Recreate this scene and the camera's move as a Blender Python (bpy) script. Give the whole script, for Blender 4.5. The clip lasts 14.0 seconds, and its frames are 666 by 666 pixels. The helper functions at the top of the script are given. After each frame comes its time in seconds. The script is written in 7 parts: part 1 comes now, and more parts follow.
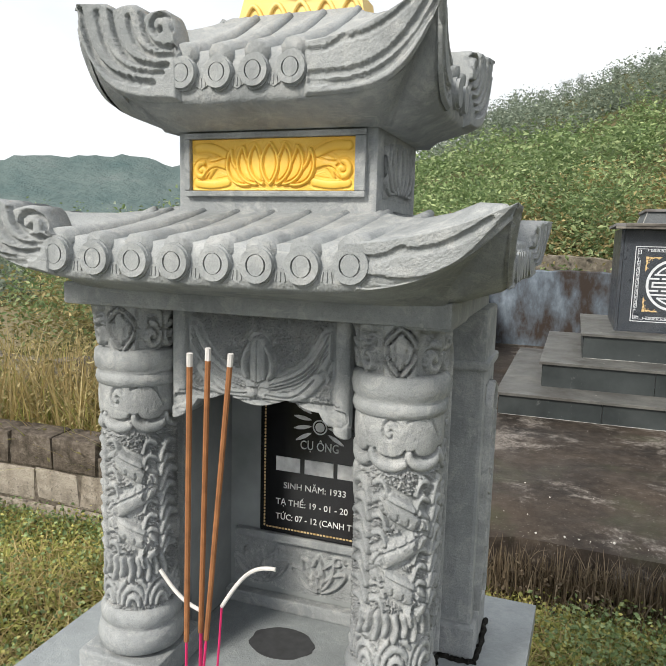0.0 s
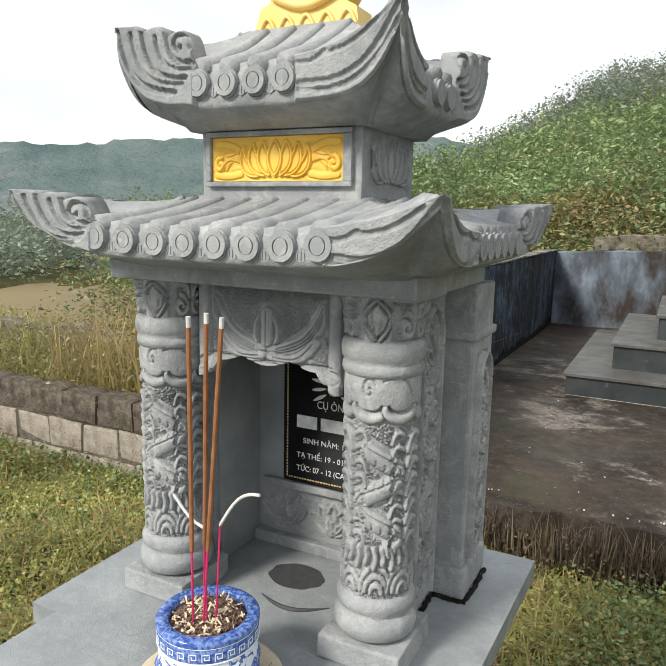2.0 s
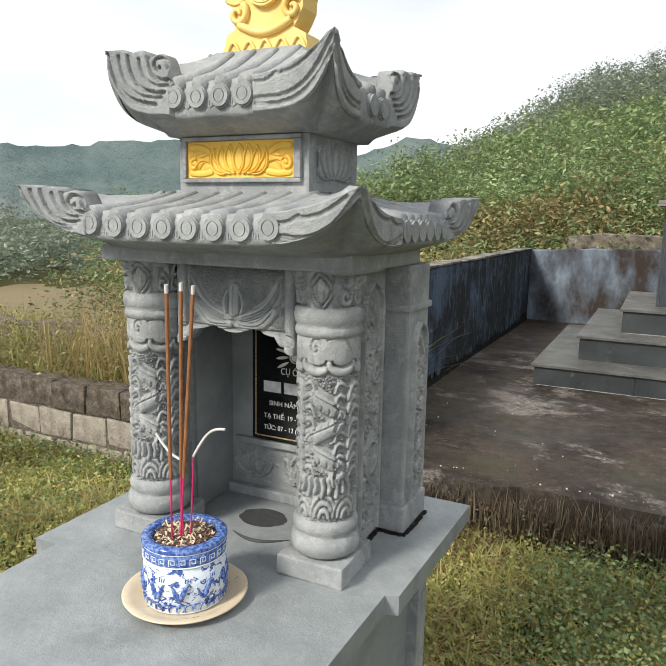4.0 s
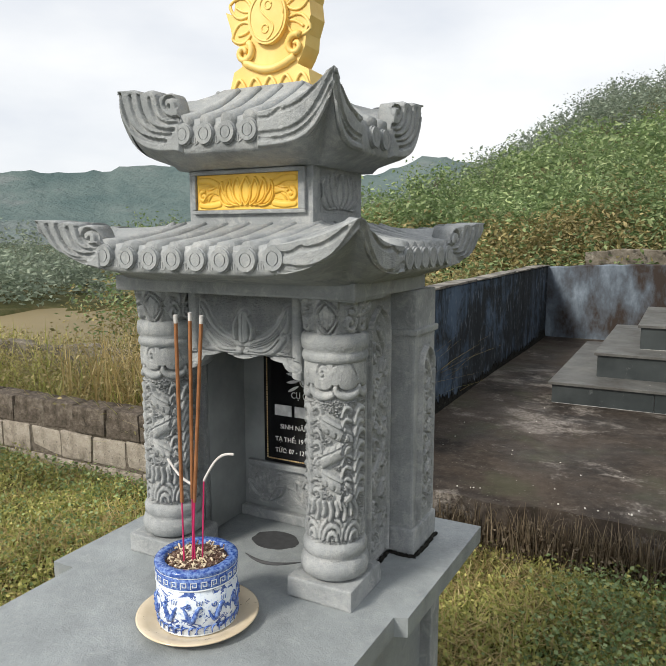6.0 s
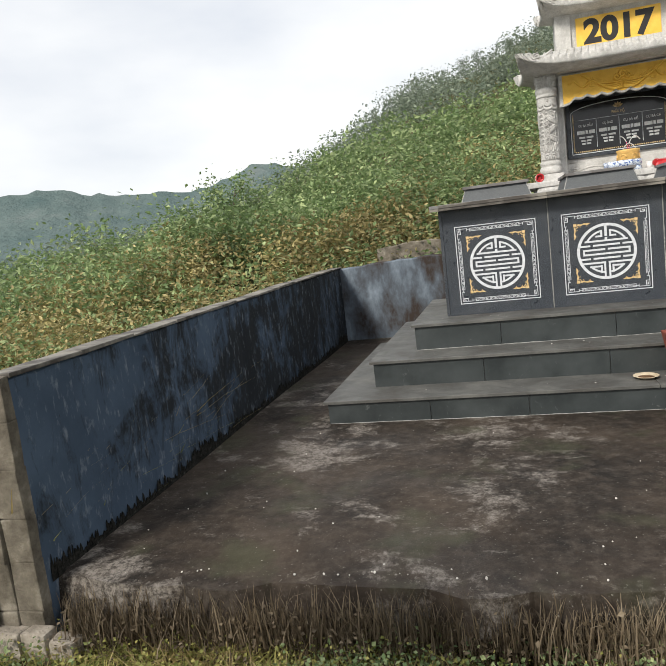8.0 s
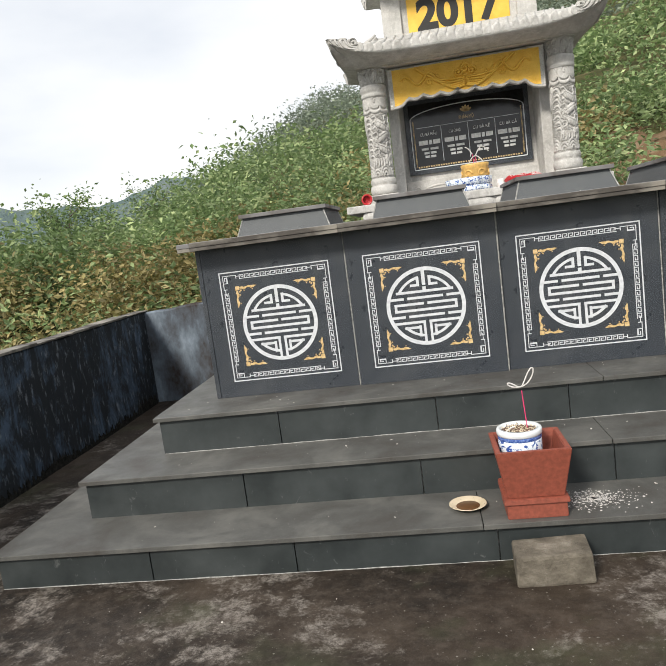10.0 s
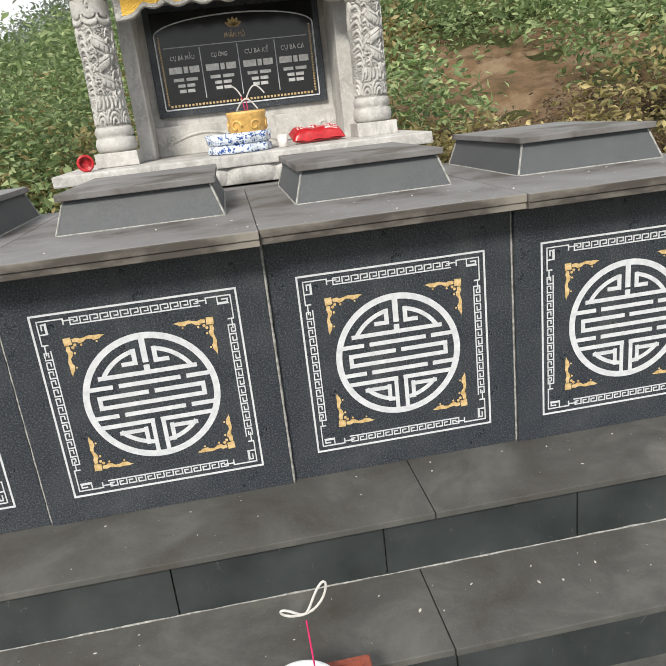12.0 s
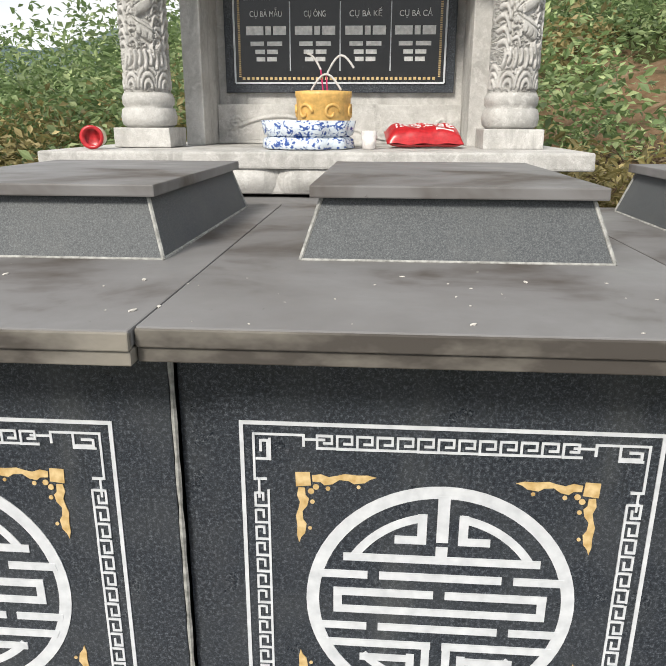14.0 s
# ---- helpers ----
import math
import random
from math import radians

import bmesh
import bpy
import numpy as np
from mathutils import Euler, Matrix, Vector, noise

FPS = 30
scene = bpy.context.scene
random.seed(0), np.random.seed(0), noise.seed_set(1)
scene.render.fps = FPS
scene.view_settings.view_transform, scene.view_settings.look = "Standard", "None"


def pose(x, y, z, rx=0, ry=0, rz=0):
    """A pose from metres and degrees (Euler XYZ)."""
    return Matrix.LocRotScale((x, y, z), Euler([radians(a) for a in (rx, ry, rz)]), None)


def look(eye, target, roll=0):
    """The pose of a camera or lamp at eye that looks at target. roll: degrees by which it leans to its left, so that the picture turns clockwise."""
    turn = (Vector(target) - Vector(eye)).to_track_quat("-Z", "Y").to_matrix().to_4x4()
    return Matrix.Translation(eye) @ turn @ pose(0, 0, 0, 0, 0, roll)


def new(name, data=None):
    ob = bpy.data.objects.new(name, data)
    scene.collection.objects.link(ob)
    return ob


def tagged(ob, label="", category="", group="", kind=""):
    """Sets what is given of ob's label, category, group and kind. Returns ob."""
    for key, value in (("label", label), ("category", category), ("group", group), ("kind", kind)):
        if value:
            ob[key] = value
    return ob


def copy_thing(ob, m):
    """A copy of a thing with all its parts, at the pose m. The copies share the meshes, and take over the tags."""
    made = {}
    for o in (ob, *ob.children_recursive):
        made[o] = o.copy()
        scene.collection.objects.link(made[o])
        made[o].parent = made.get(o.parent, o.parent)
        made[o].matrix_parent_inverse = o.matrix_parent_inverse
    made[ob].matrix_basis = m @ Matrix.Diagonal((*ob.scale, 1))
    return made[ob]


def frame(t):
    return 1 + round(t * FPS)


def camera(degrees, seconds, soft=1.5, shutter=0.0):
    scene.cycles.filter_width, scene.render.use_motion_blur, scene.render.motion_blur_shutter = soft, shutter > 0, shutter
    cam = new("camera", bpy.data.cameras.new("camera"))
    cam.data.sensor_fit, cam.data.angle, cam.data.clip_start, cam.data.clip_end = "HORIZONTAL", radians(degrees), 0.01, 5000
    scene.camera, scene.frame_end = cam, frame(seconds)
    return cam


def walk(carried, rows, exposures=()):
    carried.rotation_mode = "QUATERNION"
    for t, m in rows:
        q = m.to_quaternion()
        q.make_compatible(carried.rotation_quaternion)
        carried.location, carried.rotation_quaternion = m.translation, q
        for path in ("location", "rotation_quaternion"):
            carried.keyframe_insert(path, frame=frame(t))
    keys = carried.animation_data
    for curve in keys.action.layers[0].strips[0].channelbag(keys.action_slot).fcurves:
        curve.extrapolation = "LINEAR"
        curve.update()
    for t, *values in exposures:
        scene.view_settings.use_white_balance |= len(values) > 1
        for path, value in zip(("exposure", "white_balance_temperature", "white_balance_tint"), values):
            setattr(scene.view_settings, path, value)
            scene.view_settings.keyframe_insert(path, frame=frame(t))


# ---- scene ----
cam = camera(52.8, 14.0, 1.1)
PATH = [
    (0, (0.213, 0.633, 1.562), (-0.454, 2.498, 1.28), 1.5),
    (0.5, (0.231, 0.604, 1.574), (-0.473, 2.454, 1.283), 2.1),
    (1, (0.261, 0.6, 1.568), (-0.501, 2.416, 1.222), 0.9),
    (1.5, (0.346, 0.584, 1.564), (-0.497, 2.358, 1.186), 1.6),
    (2, (0.397, 0.552, 1.572), (-0.498, 2.307, 1.226), 1.2),
    (2.5, (0.424, 0.519, 1.561), (-0.482, 2.27, 1.228), 1.1),
    (3, (0.485, 0.452, 1.543), (-0.368, 2.225, 1.183), 0.8),
    (5.5, (0.583, 0.352, 1.57), (-0.311, 2.116, 1.271), 1.2),
    (6, (0.596, 0.359, 1.57), (-0.322, 2.113, 1.285), -0.0),
    (6.5, (0.65, 0.339, 1.582), (-0.358, 2.055, 1.384), -0.6),
    (7, (0.743, 0.494, 1.618), (-0.232, 2.234, 1.48), -4.7),
    (7.2, (0.783, 0.595, 1.618), (-0.130, 2.367, 1.486), -4.8),
    (7.5, (0.896, 0.84, 1.617), (0.187, 2.689, 1.508), -4.8),
    (8, (1.051, 1.222, 1.611), (0.529, 3.131, 1.324), -6.9),
    (8.2, (1.15, 1.378, 1.618), (0.706, 3.3, 1.289), -4.0),
    (10.3, (1.824, 3.385, 1.692), (1.551, 5.347, 1.416), -7.5),
    (10.5, (1.865, 3.615, 1.743), (1.536, 5.56, 1.412), -4.5),
    (11, (2.006, 3.961, 1.867), (1.769, 5.904, 1.459), -7.2),
    (11.5, (2.002, 4.335, 1.926), (1.947, 6.244, 1.333), -6.9),
    (12, (2.095, 4.59, 2.025), (2.325, 6.476, 1.402), -6.6),
    (12.5, (2.241, 4.862, 2.072), (2.44, 6.789, 1.573), -3.4),
    (13, (2.265, 5.179, 2.111), (2.461, 7.128, 1.703), 0.4),
    (13.5, (2.382, 5.452, 2.083), (2.438, 7.375, 1.535), -1.0),
    (14, (2.443, 5.721, 1.975), (2.311, 7.623, 1.372), 0.2),
]
STOPS = [(0, 0.40), (3, 0.40), (5.5, 0.25), (6.5, 0.17), (7.0, 0.10), (7.5, -0.08), (8.0, 0.22), (8.5, 0.22), (10.5, 0.28), (12.0, 0.28), (13.0, 0.35), (14.0, 0.33)]
walk(cam, [(t, look(eye, target, roll)) for t, eye, target, roll in PATH], STOPS)

# ---- world and sun ----
SUN_EL, SUN_AZ = 38.0, 205.0
world = bpy.data.worlds.new("sky")
scene.world = world
world.use_nodes = True
wt = world.node_tree
wt.nodes.clear()
w_out = wt.nodes.new("ShaderNodeOutputWorld")
w_bg = wt.nodes.new("ShaderNodeBackground")
w_sky = wt.nodes.new("ShaderNodeTexSky")
w_sky.sky_type = "NISHITA"
w_sky.sun_disc = False
w_sky.sun_elevation, w_sky.sun_rotation = radians(SUN_EL), radians(SUN_AZ)
w_gain = wt.nodes.new("ShaderNodeVectorMath")
w_gain.operation = "SCALE"
w_gain.inputs["Scale"].default_value = 0.1
wt.links.new(w_sky.outputs["Color"], w_gain.inputs[0])
w_co = wt.nodes.new("ShaderNodeTexCoord")
w_map = wt.nodes.new("ShaderNodeMapping")
w_map.inputs["Scale"].default_value = (1.0, 1.0, 2.6)
wt.links.new(w_co.outputs["Generated"], w_map.inputs["Vector"])
w_noise = wt.nodes.new("ShaderNodeTexNoise")
w_noise.inputs["Scale"].default_value, w_noise.inputs["Detail"].default_value = 2.2, 5.0
w_noise.inputs["Roughness"].default_value = 0.5
wt.links.new(w_map.outputs["Vector"], w_noise.inputs["Vector"])
w_ramp = wt.nodes.new("ShaderNodeValToRGB")
w_ramp.color_ramp.elements[0].position, w_ramp.color_ramp.elements[0].color = 0.32, (0.74, 0.77, 0.82, 1)
w_ramp.color_ramp.elements[1].position, w_ramp.color_ramp.elements[1].color = 0.62, (0.99, 0.99, 0.98, 1)
wt.links.new(w_noise.outputs["Fac"], w_ramp.inputs["Fac"])
w_mix = wt.nodes.new("ShaderNodeMix")
w_mix.data_type = "RGBA"
w_mix.inputs["Factor"].default_value = 0.88
wt.links.new(w_gain.outputs["Vector"], w_mix.inputs["A"])
wt.links.new(w_ramp.outputs["Color"], w_mix.inputs["B"])
wt.links.new(w_mix.outputs["Result"], w_bg.inputs["Color"])
w_bg.inputs["Strength"].default_value = 1.0
wt.links.new(w_bg.outputs["Background"], w_out.inputs["Surface"])

sun = new("sun", bpy.data.lights.new("sun", "SUN"))
sun.data.energy, sun.data.angle, sun.data.color = 3.2, radians(12), (1.0, 0.94, 0.84)
sx, sy = math.sin(radians(SUN_AZ)), math.cos(radians(SUN_AZ))
sun.matrix_world = look((sx * 20, sy * 20, 20 * math.tan(radians(SUN_EL))), (0, 0, 0))


# ---- materials ----
class Mat:
    """A node material in the making."""

    def __init__(self, name, rough=0.8, metal=0.0, spec=0.5):
        self.m = bpy.data.materials.new(name)
        self.m.use_nodes = True
        self.t = self.m.node_tree
        self.b = self.t.nodes["Principled BSDF"]
        self.b.inputs["Roughness"].default_value = rough
        self.b.inputs["Metallic"].default_value = metal
        self.b.inputs["Specular IOR Level"].default_value = spec
        self.co = self.t.nodes.new("ShaderNodeTexCoord").outputs["Object"]

    def link(self, a, b):
        self.t.links.new(a, b)

    def mapped(self, scale):
        n = self.t.nodes.new("ShaderNodeMapping")
        n.inputs["Scale"].default_value = scale
        self.link(self.co, n.inputs["Vector"])
        return n.outputs["Vector"]

    def noise(self, scale, detail=4, rough=0.55, vec=None, dist=0.0):
        n = self.t.nodes.new("ShaderNodeTexNoise")
        n.inputs["Scale"].default_value, n.inputs["Detail"].default_value = scale, detail
        n.inputs["Roughness"].default_value, n.inputs["Distortion"].default_value = rough, dist
        self.link(vec or self.co, n.inputs["Vector"])
        return n.outputs["Fac"]

    def voronoi(self, scale, vec=None, feature="F1"):
        n = self.t.nodes.new("ShaderNodeTexVoronoi")
        n.feature = feature
        n.inputs["Scale"].default_value = scale
        self.link(vec or self.co, n.inputs["Vector"])
        return n.outputs["Distance"]

    def wave(self, scale, dist=0.0, vec=None, kind="BANDS", axis="X"):
        n = self.t.nodes.new("ShaderNodeTexWave")
        n.wave_type, n.bands_direction = kind, axis
        n.inputs["Scale"].default_value, n.inputs["Distortion"].default_value = scale, dist
        self.link(vec or self.co, n.inputs["Vector"])
        return n.outputs["Fac"]

    def ramp(self, fac, stops):
        n = self.t.nodes.new("ShaderNodeValToRGB")
        e = n.color_ramp.elements
        while len(e) < len(stops):
            e.new(0.5)
        for el, (p, c) in zip(e, stops):
            el.position = p
            el.color = (c, c, c, 1) if isinstance(c, (int, float)) else (*c, 1)
        self.link(fac, n.inputs["Fac"])
        return n.outputs["Color"]

    def mix(self, fac, a, b, mode="MIX"):
        n = self.t.nodes.new("ShaderNodeMix")
        n.data_type, n.blend_type = "RGBA", mode
        for sock, v in (("Factor", fac), ("A", a), ("B", b)):
            if isinstance(v, tuple):
                n.inputs[sock].default_value = (*v, 1)
            elif isinstance(v, (int, float)):
                n.inputs[sock].default_value = v
            else:
                self.link(v, n.inputs[sock])
        return n.outputs["Result"]

    def island(self):
        return self.t.nodes.new("ShaderNodeNewGeometry").outputs["Random Per Island"]

    def object_random(self):
        return self.t.nodes.new("ShaderNodeObjectInfo").outputs["Random"]

    def axis(self, which):
        n = self.t.nodes.new("ShaderNodeSeparateXYZ")
        self.link(self.co, n.inputs["Vector"])
        return n.outputs[which]

    def span(self, v, a, b, c=0.0, d=1.0):
        n = self.t.nodes.new("ShaderNodeMapRange")
        for i, x in zip((1, 2, 3, 4), (a, b, c, d)):
            n.inputs[i].default_value = x
        self.link(v, n.inputs[0])
        return n.outputs[0]

    def color(self, c):
        if isinstance(c, tuple):
            self.b.inputs["Base Color"].default_value = (*c, 1)
        else:
            self.link(c, self.b.inputs["Base Color"])
        return self

    def rough(self, r):
        self.link(r, self.b.inputs["Roughness"])
        return self

    def bump(self, h, strength=0.3, dist=0.002):
        n = self.t.nodes.new("ShaderNodeBump")
        n.inputs["Strength"].default_value, n.inputs["Distance"].default_value = strength, dist
        self.link(h, n.inputs["Height"])
        if self.b.inputs["Normal"].is_linked:
            self.link(self.b.inputs["Normal"].links[0].from_socket, n.inputs["Normal"])
        self.link(n.outputs["Normal"], self.b.inputs["Normal"])
        return self


def stone_mat(name, a, b, chalk, speck=900.0, rough=0.75, wear=1.0):
    m = Mat(name, rough, spec=0.35)
    dark = tuple(x * 0.62 for x in a)
    c = m.ramp(m.noise(7, 7, 0.68, None, 0.3), [(0.32, tuple(x * 0.88 for x in a)), (0.68, tuple(x * 1.1 for x in b))])
    c = m.mix(m.ramp(m.noise(30, 6, 0.72, None, 0.8), [(0.50, 0.0), (0.66, 0.65 * wear)]), c, chalk)
    c = m.mix(m.ramp(m.noise(14, 6, 0.7, m.mapped((1, 1, 0.25)), 0.6), [(0.54, 0.0), (0.70, 0.6 * wear)]), c, dark)
    c = m.mix(m.ramp(m.noise(70, 5, 0.75), [(0.56, 0.0), (0.68, 0.45 * wear)]), c, tuple(x * 0.8 for x in a))
    c = m.mix(m.ramp(m.noise(speck, 2), [(0.35, 0.4), (0.5, 0.0)]), c, dark)
    # scratches from the chisel
    c = m.mix(m.ramp(m.noise(60, 3, 0.6, m.mapped((0.3, 1.0, 1.6)), 1.5), [(0.66, 0.0), (0.70, 0.35 * wear)]), c, chalk)
    m.color(c)
    m.bump(m.noise(260, 4, 0.7), 0.45, 0.002)
    m.bump(m.noise(60, 5, 0.75), 0.6 * wear, 0.006)
    return m.m


def make_materials():
    M = {}
    M["stone"] = stone_mat("grey_stone", (0.250, 0.270, 0.279), (0.355, 0.370, 0.374), (0.47, 0.475, 0.47))
    M["stone_rough"] = stone_mat("carved_stone", (0.240, 0.256, 0.262), (0.375, 0.388, 0.390), (0.52, 0.525, 0.515), 600)
    M["slab"] = stone_mat("polished_slab", (0.235, 0.258, 0.268), (0.29, 0.315, 0.325), (0.40, 0.42, 0.425), 1200, 0.42, 0.55)
    M["white_stone"] = stone_mat("weathered_white_stone", (0.42, 0.41, 0.39), (0.58, 0.57, 0.55), (0.68, 0.67, 0.65), 500)
    # the shrine's grey stone, darkened to paint in the shade of the niche
    m = Mat("shaded_niche_stone", 0.55, spec=0.4)
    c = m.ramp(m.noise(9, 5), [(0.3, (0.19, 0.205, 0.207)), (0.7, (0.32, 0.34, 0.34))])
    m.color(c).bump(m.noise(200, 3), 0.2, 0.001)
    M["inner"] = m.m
    m = Mat("yellow_paint", 0.5)
    c = m.ramp(m.noise(12, 5), [(0.3, (0.72, 0.42, 0.045)), (0.7, (0.86, 0.56, 0.09))])
    c = m.mix(m.ramp(m.noise(60, 4), [(0.62, 0.0), (0.78, 0.5)]), c, (0.86, 0.66, 0.26))
    m.color(c).bump(m.noise(150, 3), 0.25, 0.0012)
    M["gold"] = m.m
    m = Mat("pale_yellow_paint", 0.5)
    c = m.ramp(m.noise(12, 5), [(0.3, (0.80, 0.52, 0.13)), (0.7, (0.88, 0.66, 0.24))])
    m.color(c).bump(m.noise(150, 3), 0.25, 0.0012)
    M["gold_pale"] = m.m
    # speckled granite
    m = Mat("black_granite", 0.32, spec=0.5)
    c = m.ramp(m.noise(170, 4, 0.9), [(0.40, (0.010, 0.013, 0.018)), (0.52, (0.030, 0.036, 0.046)), (0.64, (0.14, 0.155, 0.175))])
    c = m.mix(m.ramp(m.noise(7, 5, 0.6), [(0.45, 0.0), (0.75, 0.45)]), c, (0.075, 0.08, 0.085))
    c = m.mix(m.ramp(m.noise(5, 5, 0.7, m.mapped((1, 1, 0.15))), [(0.6, 0.0), (0.78, 0.35)]), c, (0.13, 0.135, 0.13))
    m.color(c).rough(m.ramp(m.noise(11, 4), [(0.3, 0.24), (0.7, 0.5)]))
    M["granite"] = m.m
    m = Mat("dull_granite", 0.62, spec=0.35)
    c = m.ramp(m.noise(330, 4, 0.85), [(0.38, (0.05, 0.055, 0.06)), (0.52, (0.085, 0.092, 0.098)), (0.66, (0.15, 0.16, 0.165))])
    c = m.mix(m.ramp(m.noise(6, 5, 0.7), [(0.5, 0.0), (0.7, 0.5)]), c, (0.12, 0.125, 0.125))
    m.color(c)
    M["granite_dull"] = m.m
    m = Mat("dusty_cover_slate", 0.6, spec=0.35)
    c = m.ramp(m.noise(2.6, 5, 0.6, dist=0.4), [(0.34, (0.080, 0.069, 0.061)), (0.46, (0.165, 0.160, 0.159)), (0.70, (0.212, 0.210, 0.212))])
    c = m.mix(m.ramp(m.noise(22, 6, 0.8, None, 1.0), [(0.70, 0.0), (0.73, 0.9)]), c, (0.42, 0.40, 0.38))
    c = m.mix(m.ramp(m.noise(35, 5, 0.7), [(0.68, 0.0), (0.74, 0.6)]), c, (0.04, 0.035, 0.03))
    m.color(c).rough(m.ramp(m.noise(6, 4), [(0.3, 0.42), (0.7, 0.7)])).bump(m.noise(120, 3), 0.12, 0.001)
    M["cover"] = m.m
    m = Mat("red_earth", 0.95, spec=0.15)
    c = m.ramp(m.noise(1.6, 7, 0.7), [(0.32, (0.06, 0.05, 0.024)), (0.5, (0.165, 0.105, 0.06)), (0.68, (0.27, 0.20, 0.13))])
    m.color(c).bump(m.noise(9, 6, 0.75), 0.8, 0.06)
    M["earth"] = m.m
    m = Mat("dusty_slate", 0.5, spec=0.4)
    c = m.ramp(m.noise(3.2, 6, 0.65, dist=0.5), [(0.28, (0.055, 0.048, 0.042)), (0.5, (0.085, 0.085, 0.08)), (0.72, (0.145, 0.143, 0.132))])
    c = m.mix(m.ramp(m.noise(240, 2), [(0.6, 0.0), (0.72, 0.35)]), c, (0.2, 0.2, 0.19))
    m.color(c).rough(m.ramp(m.noise(6, 4), [(0.3, 0.3), (0.7, 0.62)])).bump(m.noise(120, 3), 0.12, 0.001)
    M["tread"] = m.m
    m = Mat("green_slate", 0.42, spec=0.45)
    c = m.ramp(m.noise(4, 6, 0.6), [(0.3, (0.018, 0.023, 0.024)), (0.7, (0.052, 0.060, 0.061))])
    c = m.mix(m.ramp(m.noise(26, 6, 0.7, m.mapped((1, 1, 0.6)), 1.2), [(0.63, 0.0), (0.72, 0.5)]), c, (0.18, 0.19, 0.185))
    m.color(c)
    M["riser"] = m.m
    m = Mat("mortar_lime", 0.9)
    m.color(m.ramp(m.noise(80, 3), [(0.3, (0.16, 0.16, 0.15)), (0.7, (0.42, 0.42, 0.40))]))
    M["grout"] = m.m
    m = Mat("coping_stone", 0.7)
    c = m.ramp(m.noise(5, 6, 0.6, m.mapped((0.5, 1, 1))), [(0.42, (0.06, 0.052, 0.045)), (0.55, (0.2, 0.185, 0.16)), (0.72, (0.3, 0.275, 0.23))])
    m.color(c).bump(m.noise(60, 4), 0.3, 0.003)
    M["coping"] = m.m
    m = Mat("white_inlay", 0.55)
    m.color(m.ramp(m.noise(40, 4), [(0.3, (0.52, 0.54, 0.57)), (0.7, (0.68, 0.70, 0.73))]))
    M["inlay"] = m.m
    m = Mat("gold_inlay", 0.45)
    m.color(m.ramp(m.noise(60, 3), [(0.3, (0.46, 0.29, 0.10)), (0.65, (0.70, 0.53, 0.28))]))
    M["inlay_gold"] = m.m
    m = Mat("plaque_black", 0.16, spec=0.5)
    m.color(m.ramp(m.noise(30, 4), [(0.4, (0.006, 0.006, 0.007)), (0.8, (0.016, 0.016, 0.018))]))
    M["plaque"] = m.m
    # blue limewash with black streaks
    m = Mat("blue_limewash", 0.85, spec=0.25)
    c = m.ramp(m.noise(2.2, 6, 0.6), [(0.3, (0.040, 0.062, 0.096)), (0.7, (0.080, 0.116, 0.168))])
    streak = m.noise(6.5, 8, 0.8, m.mapped((1, 1, 0.3)), 0.9)
    gate = m.noise(1.1, 5, 0.65, m.mapped((1, 1, 1.3)), 0.6)
    add = m.t.nodes.new("ShaderNodeMath")
    m.link(streak, add.inputs[0]), m.link(gate, add.inputs[1])
    reach = m.span(m.axis("Y"), 3.3, 8.0, 0.0, 0.13)
    add2 = m.t.nodes.new("ShaderNodeMath")
    m.link(add.outputs[0], add2.inputs[0]), m.link(reach, add2.inputs[1])
    half = m.t.nodes.new("ShaderNodeMath")
    half.operation = "MULTIPLY"
    half.inputs[1].default_value = 0.5
    m.link(add2.outputs[0], half.inputs[0])
    c = m.mix(m.ramp(half.outputs[0], [(0.485, 0.0), (0.56, 0.9)]), c, (0.012, 0.013, 0.013))
    c = m.mix(m.ramp(m.noise(24, 6, 0.7, m.mapped((1, 1, 0.4))), [(0.56, 0.0), (0.68, 0.55)]), c, (0.24, 0.27, 0.31))
    m.color(c).bump(m.noise(30, 5, 0.7), 0.4, 0.006)
    M["blue"] = m.m
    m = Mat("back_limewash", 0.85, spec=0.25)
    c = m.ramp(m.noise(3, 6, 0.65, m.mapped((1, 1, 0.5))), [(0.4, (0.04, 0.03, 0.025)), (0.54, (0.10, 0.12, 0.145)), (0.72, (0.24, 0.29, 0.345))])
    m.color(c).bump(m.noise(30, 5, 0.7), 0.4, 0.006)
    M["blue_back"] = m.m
    m = Mat("black_mould", 0.95, spec=0.1)
    m.color(m.ramp(m.noise(40, 6, 0.8), [(0.4, (0.010, 0.010, 0.009)), (0.6, (0.035, 0.034, 0.030)), (0.74, (0.13, 0.125, 0.11))])).bump(m.noise(80, 5, 0.8), 1.0, 0.01)
    M["mould"] = m.m
    m = Mat("mossy_cement", 0.92, spec=0.2)
    c = m.ramp(m.noise(7, 6, 0.7), [(0.3, (0.06, 0.052, 0.04)), (0.55, (0.17, 0.15, 0.12)), (0.75, (0.34, 0.31, 0.26))])
    m.color(c).bump(m.noise(40, 6, 0.75), 0.8, 0.012)
    M["cement"] = m.m
    m = Mat("terrace_concrete", 0.8, spec=0.3)
    c = m.ramp(m.noise(1.3, 8, 0.75, m.mapped((0.9, 1, 1)), 0.1), [(0.38, (0.010, 0.0075, 0.0055)), (0.5, (0.026, 0.0185, 0.013)), (0.64, (0.054, 0.040, 0.029))])
    grit = m.ramp(m.noise(38, 6, 0.85), [(0.42, 0.15), (0.56, 1.0)])
